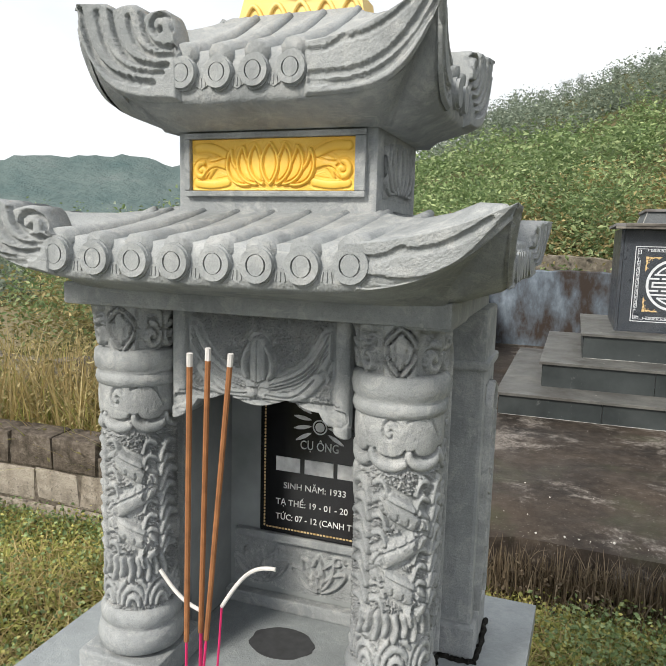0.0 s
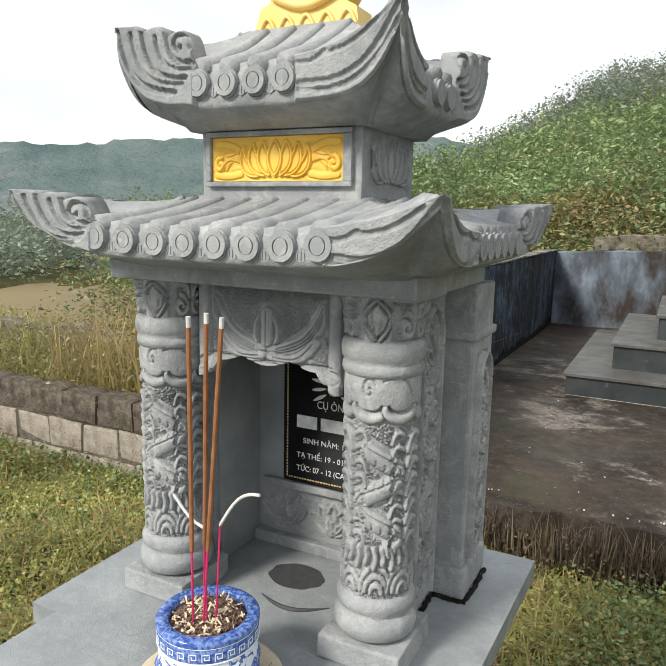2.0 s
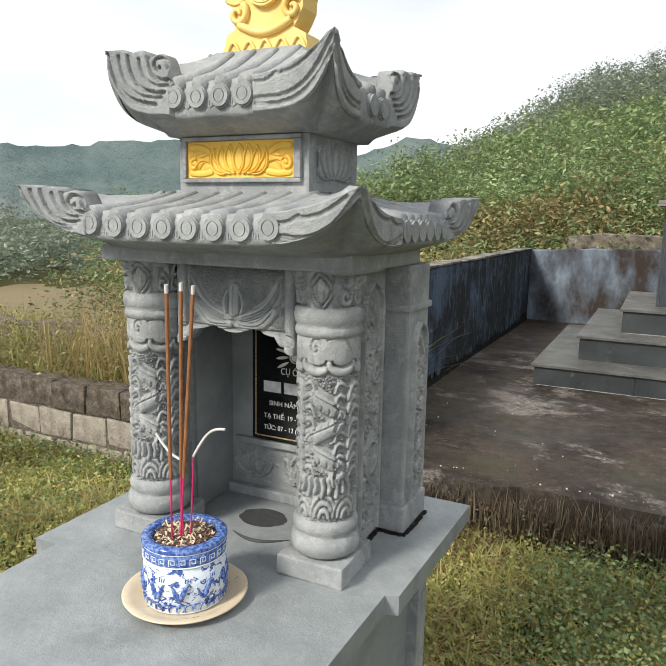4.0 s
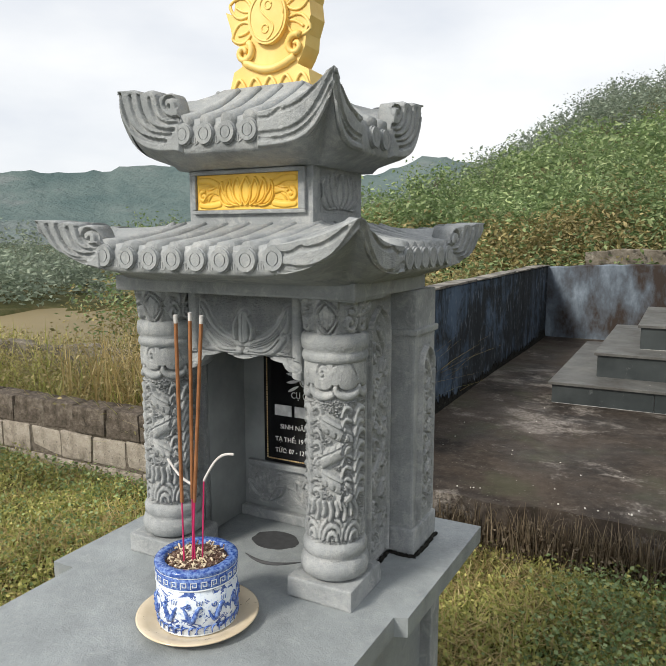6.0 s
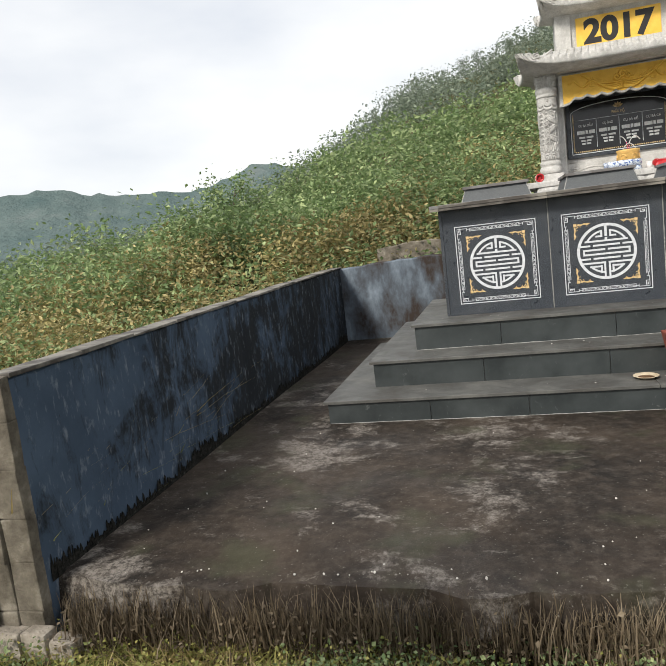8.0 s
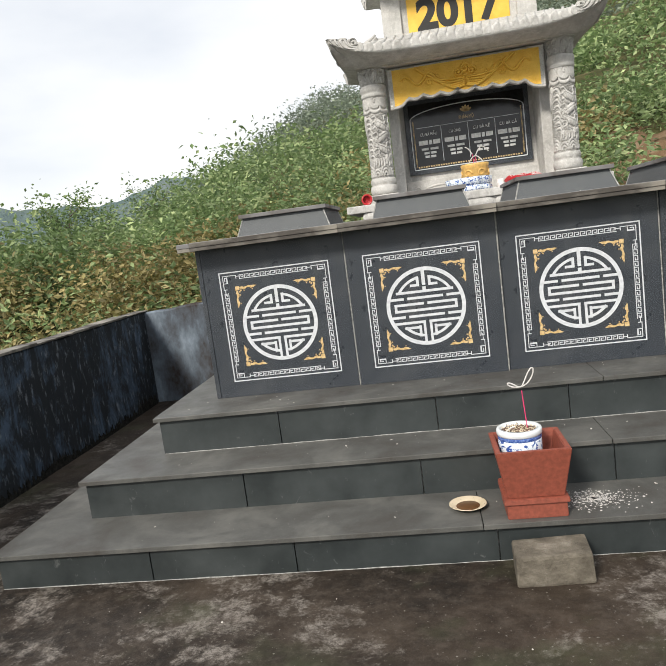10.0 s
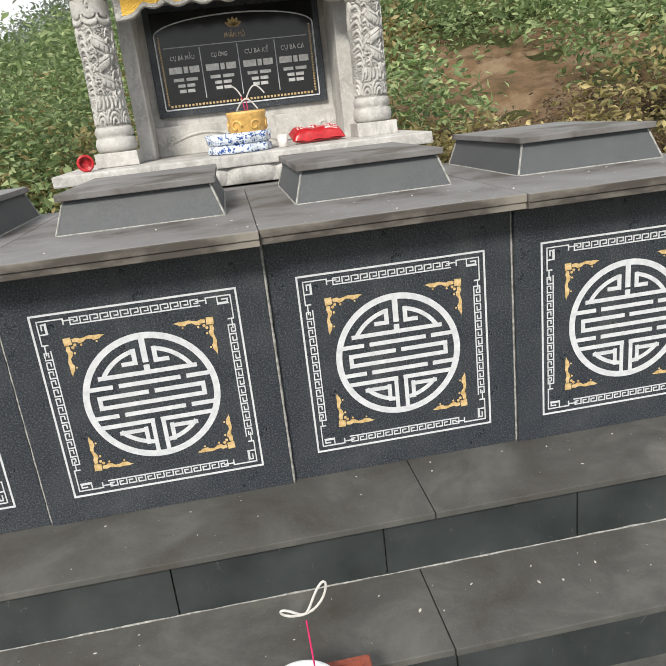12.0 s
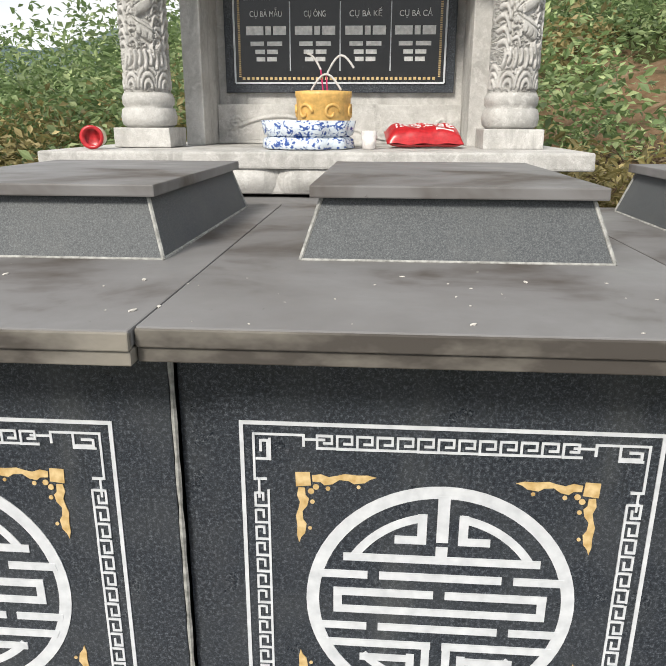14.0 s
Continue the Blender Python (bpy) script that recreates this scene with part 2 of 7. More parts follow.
    c = m.mix(m.mix(1.0, m.ramp(m.noise(1.9, 9, 0.78, m.mapped((0.85, 1.05, 1)), 0.15), [(0.53, 0.0), (0.60, 0.85)]), grit, "MULTIPLY"), c, (0.25, 0.225, 0.2))
    c = m.mix(m.ramp(m.noise(16, 8, 0.8), [(0.47, 0.0), (0.68, 0.5)]), c, (0.10, 0.082, 0.066))
    c = m.mix(m.ramp(m.noise(2.7, 4), [(0.55, 0.0), (0.7, 0.5)]), c, (0.05, 0.055, 0.028))
    c = m.mix(m.ramp(m.noise(70, 3), [(0.66, 0.0), (0.72, 0.5)]), c, (0.32, 0.3, 0.27))
    m.color(c).bump(m.noise(45, 6, 0.7), 0.45, 0.006).rough(m.ramp(m.noise(1.7, 5), [(0.35, 0.45), (0.65, 0.85)]))
    M["concrete"] = m.m
    m = Mat("cement_block", 0.93, spec=0.2)
    c = m.ramp(m.noise(9, 6, 0.7), [(0.34, (0.11, 0.092, 0.072)), (0.5, (0.30, 0.262, 0.215)), (0.7, (0.50, 0.45, 0.385))])
    c = m.mix(m.span(m.object_random(), 0, 1, 0.0, 0.45), c, (0.44, 0.40, 0.345))
    c = m.mix(m.ramp(m.noise(38, 6, 0.8), [(0.54, 0.0), (0.66, 0.7)]), c, (0.075, 0.066, 0.055))
    m.color(c).bump(m.noise(55, 6, 0.75), 0.9, 0.012)
    M["block"] = m.m
    m = Mat("mossy_block", 0.95, spec=0.15)
    c = m.ramp(m.noise(11, 6, 0.75), [(0.34, (0.045, 0.038, 0.03)), (0.52, (0.13, 0.108, 0.088)), (0.72, (0.27, 0.235, 0.20))])
    m.color(c).bump(m.noise(55, 6, 0.75), 1.0, 0.014)
    M["block_moss"] = m.m
    m = Mat("old_mortar", 0.95, spec=0.15)
    m.color(m.ramp(m.noise(30, 5, 0.7), [(0.35, (0.07, 0.058, 0.046)), (0.7, (0.20, 0.175, 0.145))])).bump(m.noise(70, 5, 0.7), 0.8, 0.01)
    M["mortar"] = m.m
    m = Mat("soil", 0.95, spec=0.15)
    c = m.ramp(m.noise(1.1, 7, 0.7), [(0.3, (0.03, 0.036, 0.012)), (0.5, (0.06, 0.062, 0.022)), (0.68, (0.13, 0.105, 0.055))])
    m.color(c).bump(m.noise(14, 6, 0.7), 0.8, 0.05)
    M["soil"] = m.m
    m = Mat("muddy_water", 0.6, spec=0.25)
    m.color(m.ramp(m.noise(0.4, 4), [(0.3, (0.15, 0.118, 0.052)), (0.7, (0.21, 0.165, 0.08))])).bump(m.noise(3, 3), 0.05, 0.02)
    M["water"] = m.m
    # aerial haze is painted into the blue-grey of the far ridges
    m = Mat("hazed_far_hill", 0.95, spec=0.05)
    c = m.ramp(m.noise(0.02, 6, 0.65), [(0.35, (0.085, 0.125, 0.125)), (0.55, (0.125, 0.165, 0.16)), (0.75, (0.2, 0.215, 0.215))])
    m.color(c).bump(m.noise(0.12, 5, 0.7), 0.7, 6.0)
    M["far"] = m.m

    def leaf(name, stops, rough=0.55):
        q = Mat(name, rough, spec=0.3)
        c = q.mix(q.ramp(q.noise(0.9, 3), [(0.35, 0.0), (0.7, 0.45)]), q.ramp(q.island(), stops), tuple(x * 0.75 for x in stops[-1][1]))
        c = q.mix(1.0, c, q.ramp(q.noise(1.7, 5, 0.7), [(0.34, 0.58), (0.66, 1.35)]), "MULTIPLY")
        q.color(q.mix(1.0, c, q.ramp(q.noise(0.32, 4, 0.65), [(0.38, 0.72), (0.62, 1.4)]), "MULTIPLY"))
        tr = q.t.nodes.new("ShaderNodeBsdfTranslucent")
        tr.inputs["Color"].default_value = (*[min(1, x * 1.6) for x in stops[len(stops) // 2][1]], 1)
        sh = q.t.nodes.new("ShaderNodeMixShader")
        sh.inputs[0].default_value = 0.3
        q.link(q.b.outputs[0], sh.inputs[1]), q.link(tr.outputs[0], sh.inputs[2])
        q.link(sh.outputs[0], q.t.nodes["Material Output"].inputs["Surface"])
        return q.m

    M["leaf_green"] = leaf("green_leaves", [(0.0, (0.040, 0.070, 0.030)), (0.5, (0.135, 0.205, 0.080)), (1.0, (0.37, 0.43, 0.21))])
    M["leaf_olive"] = leaf("olive_leaves", [(0.0, (0.055, 0.055, 0.022)), (0.5, (0.205, 0.180, 0.070)), (1.0, (0.47, 0.385, 0.19))])
    # far foliage: distance haze mixed into a paler, greyer green
    M["leaf_hazed"] = leaf("hazy_leaves", [(0.0, (0.085, 0.115, 0.085)), (0.5, (0.165, 0.205, 0.150)), (1.0, (0.27, 0.305, 0.235))])
    M["grass_dry"] = leaf("dry_grass", [(0.0, (0.175, 0.125, 0.050)), (0.5, (0.325, 0.250, 0.106)), (1.0, (0.500, 0.413, 0.213))])
    M["grass_green"] = leaf("green_grass", [(0.0, (0.088, 0.124, 0.029)), (0.5, (0.242, 0.260, 0.071)), (1.0, (0.484, 0.431, 0.153))])
    M["weed_brown"] = leaf("brown_weeds", [(0.0, (0.036, 0.028, 0.018)), (0.5, (0.105, 0.078, 0.050)), (1.0, (0.260, 0.210, 0.145))])
    # glazed pot: cobalt cloud patches on white
    m = Mat("blue_white_glaze", 0.14, spec=0.6)
    c = m.ramp(m.noise(34, 4, 0.6, m.mapped((1, 1, 1.3)), 1.6), [(0.535, (0.66, 0.72, 0.78)), (0.56, (0.03, 0.075, 0.28))])
    c = m.mix(m.ramp(m.noise(120, 2, 0.5, None, 1.0), [(0.56, 0.0), (0.66, 0.4)]), c, (0.3, 0.42, 0.68))
    m.color(c)
    M["glaze"] = m.m
    m = Mat("blue_glaze", 0.15, spec=0.6)
    m.color(m.ramp(m.noise(160, 3), [(0.4, (0.025, 0.07, 0.30)), (0.66, (0.20, 0.31, 0.60))]))
    M["glaze_blue"] = m.m
    m = Mat("white_glaze", 0.15, spec=0.6)
    m.color(m.ramp(m.noise(20, 3), [(0.3, (0.66, 0.7, 0.72)), (0.7, (0.76, 0.79, 0.8))]))
    M["glaze_white"] = m.m
    m = Mat("cream_china", 0.22, spec=0.5)
    c = m.ramp(m.noise(14, 4), [(0.3, (0.56, 0.46, 0.31)), (0.7, (0.70, 0.60, 0.45))])
    c = m.mix(m.ramp(m.noise(48, 3, 0.5, None, 1.5), [(0.66, 0.0), (0.70, 0.8)]), c, (0.2, 0.17, 0.14))
    m.color(c)
    M["china"] = m.m
    m = Mat("ash_and_sand", 0.95, spec=0.1)
    c = m.ramp(m.noise(180, 4, 0.8), [(0.36, (0.05, 0.028, 0.02)), (0.52, (0.2, 0.125, 0.095)), (0.68, (0.5, 0.4, 0.34))])
    m.color(c).bump(m.noise(160, 4, 0.8), 0.9, 0.006)
    M["ash"] = m.m
    for name, col, r in (("incense_brown", (0.29, 0.12, 0.045), 0.85), ("incense_red", (0.55, 0.02, 0.12), 0.6), ("ash_white", (0.62, 0.6, 0.58), 0.9),
                         ("soot", (0.05, 0.052, 0.056), 0.7), ("red_wood", (0.25, 0.065, 0.04), 0.55), ("red_foil", (0.46, 0.02, 0.026), 0.3),
                         ("bronze_yellow", (0.68, 0.42, 0.13), 0.45), ("clear_cup", (0.7, 0.66, 0.64), 0.1), ("print_white", (0.75, 0.75, 0.74), 0.5),
                         ("ink", (0.015, 0.014, 0.013), 0.5), ("bark", (0.13, 0.1, 0.075), 0.9), ("pale_pebble", (0.5, 0.48, 0.44), 0.9), ("tea", (0.12, 0.055, 0.02), 0.3)):
        m = Mat(name, r)
        m.color(m.ramp(m.noise(60, 4), [(0.3, tuple(x * 0.75 for x in col)), (0.7, tuple(min(1, x * 1.15) for x in col))]))
        m.bump(m.noise(90, 3), 0.15, 0.001)
        M[name] = m.m
    return M


M = make_materials()


# ---- mesh helpers ----
def mesh_object(name, me, material, parent=None, label="", kind=""):
    if material and not me.materials:
        me.materials.append(material)
    ob = new(name, me)
    if parent:
        ob.parent = parent
    return tagged(ob, label, kind=kind)


def part(name, bm, material, parent=None, label="", smooth=False, kind=""):
    """Links a bmesh as one mesh object under a thing or a part."""
    me = bpy.data.meshes.new(name)
    bmesh.ops.recalc_face_normals(bm, faces=bm.faces)
    for f in bm.faces:
        f.smooth = smooth
    bm.to_mesh(me)
    bm.free()
    return mesh_object(name, me, material, parent, label, kind)


def thing(name, label, category, group="", at=(0, 0, 0)):
    ob = new(name)
    ob.location = at
    ob.empty_display_size = 0.05
    return tagged(ob, label, category, group)


def fast_mesh(name, verts, faces, material, parent=None, label="", smooth=True, kind=""):
    """A mesh from arrays: verts (n, 3) and faces (m, k) with one k."""
    verts, faces = np.asarray(verts, np.float32), np.asarray(faces, np.int32)
    me = bpy.data.meshes.new(name)
    me.vertices.add(len(verts))
    me.vertices.foreach_set("co", verts.ravel())
    k = faces.shape[1]
    me.loops.add(faces.size)
    me.loops.foreach_set("vertex_index", faces.ravel())
    me.polygons.add(len(faces))
    me.polygons.foreach_set("loop_start", np.arange(0, faces.size, k, dtype=np.int32))
    me.polygons.foreach_set("use_smooth", np.full(len(faces), smooth))
    me.update(calc_edges=True)
    return mesh_object(name, me, material, parent, label, kind)


def box(bm, x0, x1, y0, y1, z0, z1, bevel=0.0, jitter=0.0):
    r = bmesh.ops.create_cube(bm, size=1.0)
    for v in r["verts"]:
        v.co = Vector(((x0 + x1) / 2 + v.co.x * (x1 - x0), (y0 + y1) / 2 + v.co.y * (y1 - y0), (z0 + z1) / 2 + v.co.z * (z1 - z0)))
        if jitter:
            v.co += Vector([random.uniform(-jitter, jitter) for _ in range(3)])
    if bevel:
        edges = {e for v in r["verts"] for e in v.link_edges}
        bmesh.ops.bevel(bm, geom=list(edges), offset=bevel, segments=2, affect="EDGES", profile=0.6)
    return bm


def boxed(name, dims, material, parent=None, label="", bevel=0.004, jitter=0.0, kind=""):
    return part(name, box(bmesh.new(), *dims, bevel, jitter), material, parent, label, kind=kind)


def lathe(bm, profile, n=48, centre=(0, 0), flute=None):
    """Turns (radius, z) pairs round a vertical axis."""
    rings = []
    for r, z in profile:
        ring = []
        for i in range(n):
            a = 2 * math.pi * i / n
            k = r * (flute(a, z) if flute else 1)
            ring.append(bm.verts.new((centre[0] + k * math.cos(a), centre[1] + k * math.sin(a), z)))
        rings.append(ring)
    for lo, hi in zip(rings, rings[1:]):
        for i in range(n):
            bm.faces.new((lo[i], lo[(i + 1) % n], hi[(i + 1) % n], hi[i]))
    bm.faces.new(rings[0][::-1]), bm.faces.new(rings[-1])
    return bm


def tube(bm, pts, radii, n=8):
    """A round rod along points, with one radius or one per point."""
    pts = [Vector(p) for p in pts]
    if isinstance(radii, (int, float)):
        radii = [radii] * len(pts)
    rings, side = [], None
    for i, p in enumerate(pts):
        d = (pts[min(i + 1, len(pts) - 1)] - pts[max(i - 1, 0)]).normalized()
        if side is None:
            side = d.orthogonal().normalized()
        side = (side - d * side.dot(d)).normalized()
        up = d.cross(side)
        rings.append([bm.verts.new(p + (side * math.cos(2 * math.pi * k / n) + up * math.sin(2 * math.pi * k / n)) * radii[i]) for k in range(n)])
    for a, b in zip(rings, rings[1:]):
        for k in range(n):
            bm.faces.new((a[k], a[(k + 1) % n], b[(k + 1) % n], b[k]))
    bm.faces.new(rings[0][::-1]), bm.faces.new(rings[-1])
    return bm


def prism(bm, outline, depth, place):
    """A flat plate: a 2D outline, pushed out by depth; place(u, v, w) gives the 3D point."""
    front = [bm.verts.new(place(u, v, depth)) for u, v in outline]
    back = [bm.verts.new(place(u, v, 0)) for u, v in outline]
    bm.faces.new(front), bm.faces.new(back[::-1])
    n = len(outline)
    for i in range(n):
        bm.faces.new((front[i], back[i], back[(i + 1) % n], front[(i + 1) % n]))
    return bm


def ring_of(bm, r_out, r_in, depth, place, n=28, centre=(0, 0)):
    """A flat ring with thickness."""
    loops = []
    for r, w in ((r_in, 0), (r_in, depth), (r_out, depth), (r_out, 0)):
        loops.append([bm.verts.new(place(centre[0] + r * math.cos(2 * math.pi * i / n), centre[1] + r * math.sin(2 * math.pi * i / n), w)) for i in range(n)])
    for a, b in zip(loops, loops[1:]):
        for i in range(n):
            bm.faces.new((a[i], a[(i + 1) % n], b[(i + 1) % n], b[i]))
    return bm


def writing(name, text, height, material, parent, place, align="LEFT", width=None, label="", bold=0.0):
    """Raised letters in Blender's own font, turned into a mesh; place is a pose with x along the line and y up."""
    cu = bpy.data.curves.new(name, "FONT")
    cu.body, cu.size, cu.extrude, cu.align_x, cu.offset = text, height, 0.0006, align, bold
    tmp = new(name, cu)
    bpy.context.view_layer.update()
    me = bpy.data.meshes.new_from_object(tmp.evaluated_get(bpy.context.evaluated_depsgraph_get()))
    bpy.data.objects.remove(tmp)
    if width:
        xs = [v.co.x for v in me.vertices]
        k = width / max(1e-6, max(xs) - min(xs))
        for v in me.vertices:
            v.co.x *= k
    me.transform(place)
    me.name = name
    return mesh_object(name, me, material, parent, label)


FRONT = pose(0, 0, 0, 90, 0, 0)


# ---- reliefs: height maps drawn from strokes ----
def spiral(cu, cv, r, turns=1.6, start=0.0, hand=1, n=36):
    a = np.linspace(0, 1, n)
    ang = start + hand * a * turns * 2 * np.pi
    return np.stack([cu + r * (1 - 0.85 * a) * np.cos(ang), cv + r * (1 - 0.85 * a) * np.sin(ang)], 1)


def bow(p, q, bend, n=16):
    p, q = np.array(p, float), np.array(q, float)
    t = np.linspace(0, 1, n)[:, None]
    d = q - p
    nrm = np.array([-d[1], d[0]])
    return p + d * t + nrm * bend * np.sin(np.pi * t)


def petal(cu, cv, length, width, ang, n=20):
    t = np.linspace(0, 2 * np.pi, n)
    u, v = (1 - np.cos(t)) / 2 * length, np.sin(t) * width / 2 * np.sin(np.clip((1 - np.cos(t)) / 2, 0, 1) * np.pi) ** 0.3
    c, s = math.cos(ang), math.sin(ang)
    return np.stack([cu + u * c - v * s, cv + u * s + v * c], 1)


def relief(w, h, nu, nv, strokes, stipple=0.0, wrap=False, seed=1):
    """Heights on an (nv, nu) grid over w x h; a stroke is (polyline, half width, height), negative heights cut grooves."""
    U, V = np.meshgrid(np.linspace(0, w, nu), np.linspace(0, h, nv))
    Hm = np.zeros_like(U)
    rng = np.random.default_rng(seed)
    if stipple:
        g = rng.random((nv, nu))
        Hm += stipple * (g - 0.5) * 1.6
    cut = np.zeros_like(U)
    for line, half, height in strokes:
        line = np.asarray(line, float)
        best = np.full(U.shape, 1e9)
        for shift in ((-w, 0, w) if wrap else (0,)):
            lo, hi = line.min(0) - half * 1.5, line.max(0) + half * 1.5
            sel = (U >= lo[0] + shift) & (U <= hi[0] + shift) & (V >= lo[1]) & (V <= hi[1])
            if not sel.any():
                continue
            pu, pv = U[sel][:, None] - shift, V[sel][:, None]
            a, d = line[:-1], np.diff(line, axis=0)
            tt = np.clip(((pu - a[:, 0]) * d[:, 0] + (pv - a[:, 1]) * d[:, 1]) / np.maximum((d ** 2).sum(1), 1e-12), 0, 1)
            dd = np.hypot(pu - a[:, 0] - tt * d[:, 0], pv - a[:, 1] - tt * d[:, 1]).min(1)
            best[sel] = np.minimum(best[sel], dd)
        k = np.clip(1 - (best / half) ** 2, 0, 1) ** 0.42
        if height > 0:
            Hm = np.where(k > 0, np.maximum(Hm * (k < 0.15), height * k), Hm)
            edge = (best > half) & (best < half * 1.45 + 0.0008)
            Hm = np.where(edge & (Hm < height * 0.7), np.minimum(Hm, -0.35 * height), Hm)
        else:
            cut = np.minimum(cut, height * k)
    return U, V, Hm + cut


def grid_faces(nu, nv, wrap=False):
    i, j = np.meshgrid(np.arange(nu if wrap else nu - 1), np.arange(nv - 1))
    i, j = i.ravel(), j.ravel()
    k = (i + 1) % nu
    return np.stack([j * nu + i, j * nu + k, (j + 1) * nu + k, (j + 1) * nu + i], 1)


def relief_panel(name, w, h, nu, nv, strokes, material, parent, place, stipple=0.0, seed=1, label=""):
    """A carved panel; place(u, v, height) arrays to points."""
    U, V, Hm = relief(w, h, nu, nv, strokes, stipple, seed=seed)
    pts = np.stack(place(U.ravel(), V.ravel(), Hm.ravel()), 1)
    return fast_mesh(name, pts, grid_faces(nu, nv), material, parent, label)


# ---- ground and hills ----
def skyline(az):
    """Elevation (tangent) of the near hill's ridge by bearing in degrees."""
    return np.interp(az, [-180, -75, -45, -30, -20, -13, -6.5, 6, 20, 35, 70, 110, 180], [0, 0, 0.0, 0.016, 0.055, 0.110, 0.175, 0.239, 0.315, 0.365, 0.34, 0, 0])


def ground_height(x, y):
    x, y = np.asarray(x, float), np.asarray(y, float)
    r, az = np.hypot(x, y), np.degrees(np.arctan2(x, y))
    E = skyline(az)
    t = np.clip((r - 9.8) / 85, 0, 1)
    z = E * 95 * t ** 1.12 + np.clip((r - 9.6) / 2.5, 0, 1) * 0.75 * np.clip((az + 42) / 22, 0, 1)
    z = z * np.where(r > 95, np.clip(1.6 - r / 160, 0, 1), 1)
    bump = 0.03 * np.sin(x * 3.1 + 1) * np.sin(y * 2.7) + 0.02 * np.sin(x * 7.3) * np.sin(y * 6.1 + 2)
    rough = np.clip((r - 12) / 30, 0, 1) * (np.sin(x * 0.31) * np.cos(y * 0.27) + 0.5 * np.sin(x * 0.83 + y * 0.6))
    z = z + bump + rough * 0.8 * np.clip(E * 8, 0, 1)
    return np.where((y > 3.5) & (x > -1) & (y < 9.4) & (x < 7.5), 0.0, z) + 0.02


def build_ground():
    radii = np.concatenate([np.linspace(0, 12, 90), np.geomspace(12.4, 160, 70), np.array([250, 500, 1200, 3000])])
    n = 300
    R, A = np.meshgrid(radii, np.linspace(0, 2 * np.pi, n, endpoint=False), indexing="ij")
    X, Y = R * np.sin(A), R * np.cos(A)
    Z = ground_height(X, Y)
    AZ = (np.degrees(A) + 180) % 360 - 180
    wet = (R > 9.8) & (R < 15.2 + 0.5 * np.sin(AZ)) & (AZ < -39 - 0.6 * np.sin(R * 3)) & (AZ > -80)
    Z = np.where(wet, -0.3, Z)
    tagged(fast_mesh("ground", np.stack([X.ravel(), Y.ravel(), Z.ravel()], 1), grid_faces(n, len(radii), True), M["soil"]),
           "weedy soil ground rising to an overgrown hillside", "ground", kind="structure")
    r, a = np.meshgrid(np.linspace(9.5, 16.5, 12), np.radians(np.linspace(-82, -37, 30)), indexing="ij")
    p = np.stack([r * np.sin(a), r * np.cos(a), np.full(r.shape, -0.03)], -1).reshape(-1, 3)
    tagged(fast_mesh("pond_water", p, grid_faces(30, 12), M["water"]), "still muddy brown pond water", "water", kind="structure")
    r, a = np.meshgrid(np.linspace(11.2, 18.5, 40), np.radians(np.linspace(12, 36, 50)), indexing="ij")
    e1, e2 = (r - 14.6) / 3.6, (np.degrees(a) - 23.5) / 12
    edge = e1 ** 2 + e2 ** 2 + 0.45 * np.sin(a * 60 + r * 2) + 0.4 * np.sin(r * 3.3 - a * 31) + 0.2 * np.sin(r * 7.1 + a * 95)
    x, y = r * np.sin(a), r * np.cos(a)
    z = ground_height(x, y) + 0.14 - 0.20 * np.clip(edge, 0, 3) + 0.05 * np.sin(x * 5.2) * np.sin(y * 4.1)
    tagged(fast_mesh("earth_bank", np.stack([x, y, z], -1).reshape(-1, 3), grid_faces(50, 40), M["earth"]), "bare reddish earth washed out of the slope", "ground", kind="structure")
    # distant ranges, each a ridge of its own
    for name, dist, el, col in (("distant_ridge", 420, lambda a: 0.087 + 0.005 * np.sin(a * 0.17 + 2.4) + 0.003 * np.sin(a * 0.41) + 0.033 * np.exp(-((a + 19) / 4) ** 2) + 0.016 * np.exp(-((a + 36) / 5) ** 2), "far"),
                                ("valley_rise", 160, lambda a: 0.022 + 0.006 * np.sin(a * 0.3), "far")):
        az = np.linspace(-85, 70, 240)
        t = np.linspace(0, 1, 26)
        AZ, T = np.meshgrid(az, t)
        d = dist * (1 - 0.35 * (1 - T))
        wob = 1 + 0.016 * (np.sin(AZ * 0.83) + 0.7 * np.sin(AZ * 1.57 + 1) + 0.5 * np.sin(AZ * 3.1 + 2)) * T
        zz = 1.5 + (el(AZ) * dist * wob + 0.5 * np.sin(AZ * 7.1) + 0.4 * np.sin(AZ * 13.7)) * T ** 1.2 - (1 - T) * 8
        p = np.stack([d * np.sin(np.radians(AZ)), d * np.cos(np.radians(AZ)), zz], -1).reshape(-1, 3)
        tagged(fast_mesh(name, p, grid_faces(len(az), len(t)), M[col]), "forested mountain ridge in the distance, blue-green haze painted into its colour", "mountain", kind="structure")


build_ground()


# ---- terrace ----
FLOOR = 0.30
TX0, TX1, TY0, TY1 = -0.95, 6.4, 3.50, 9.2


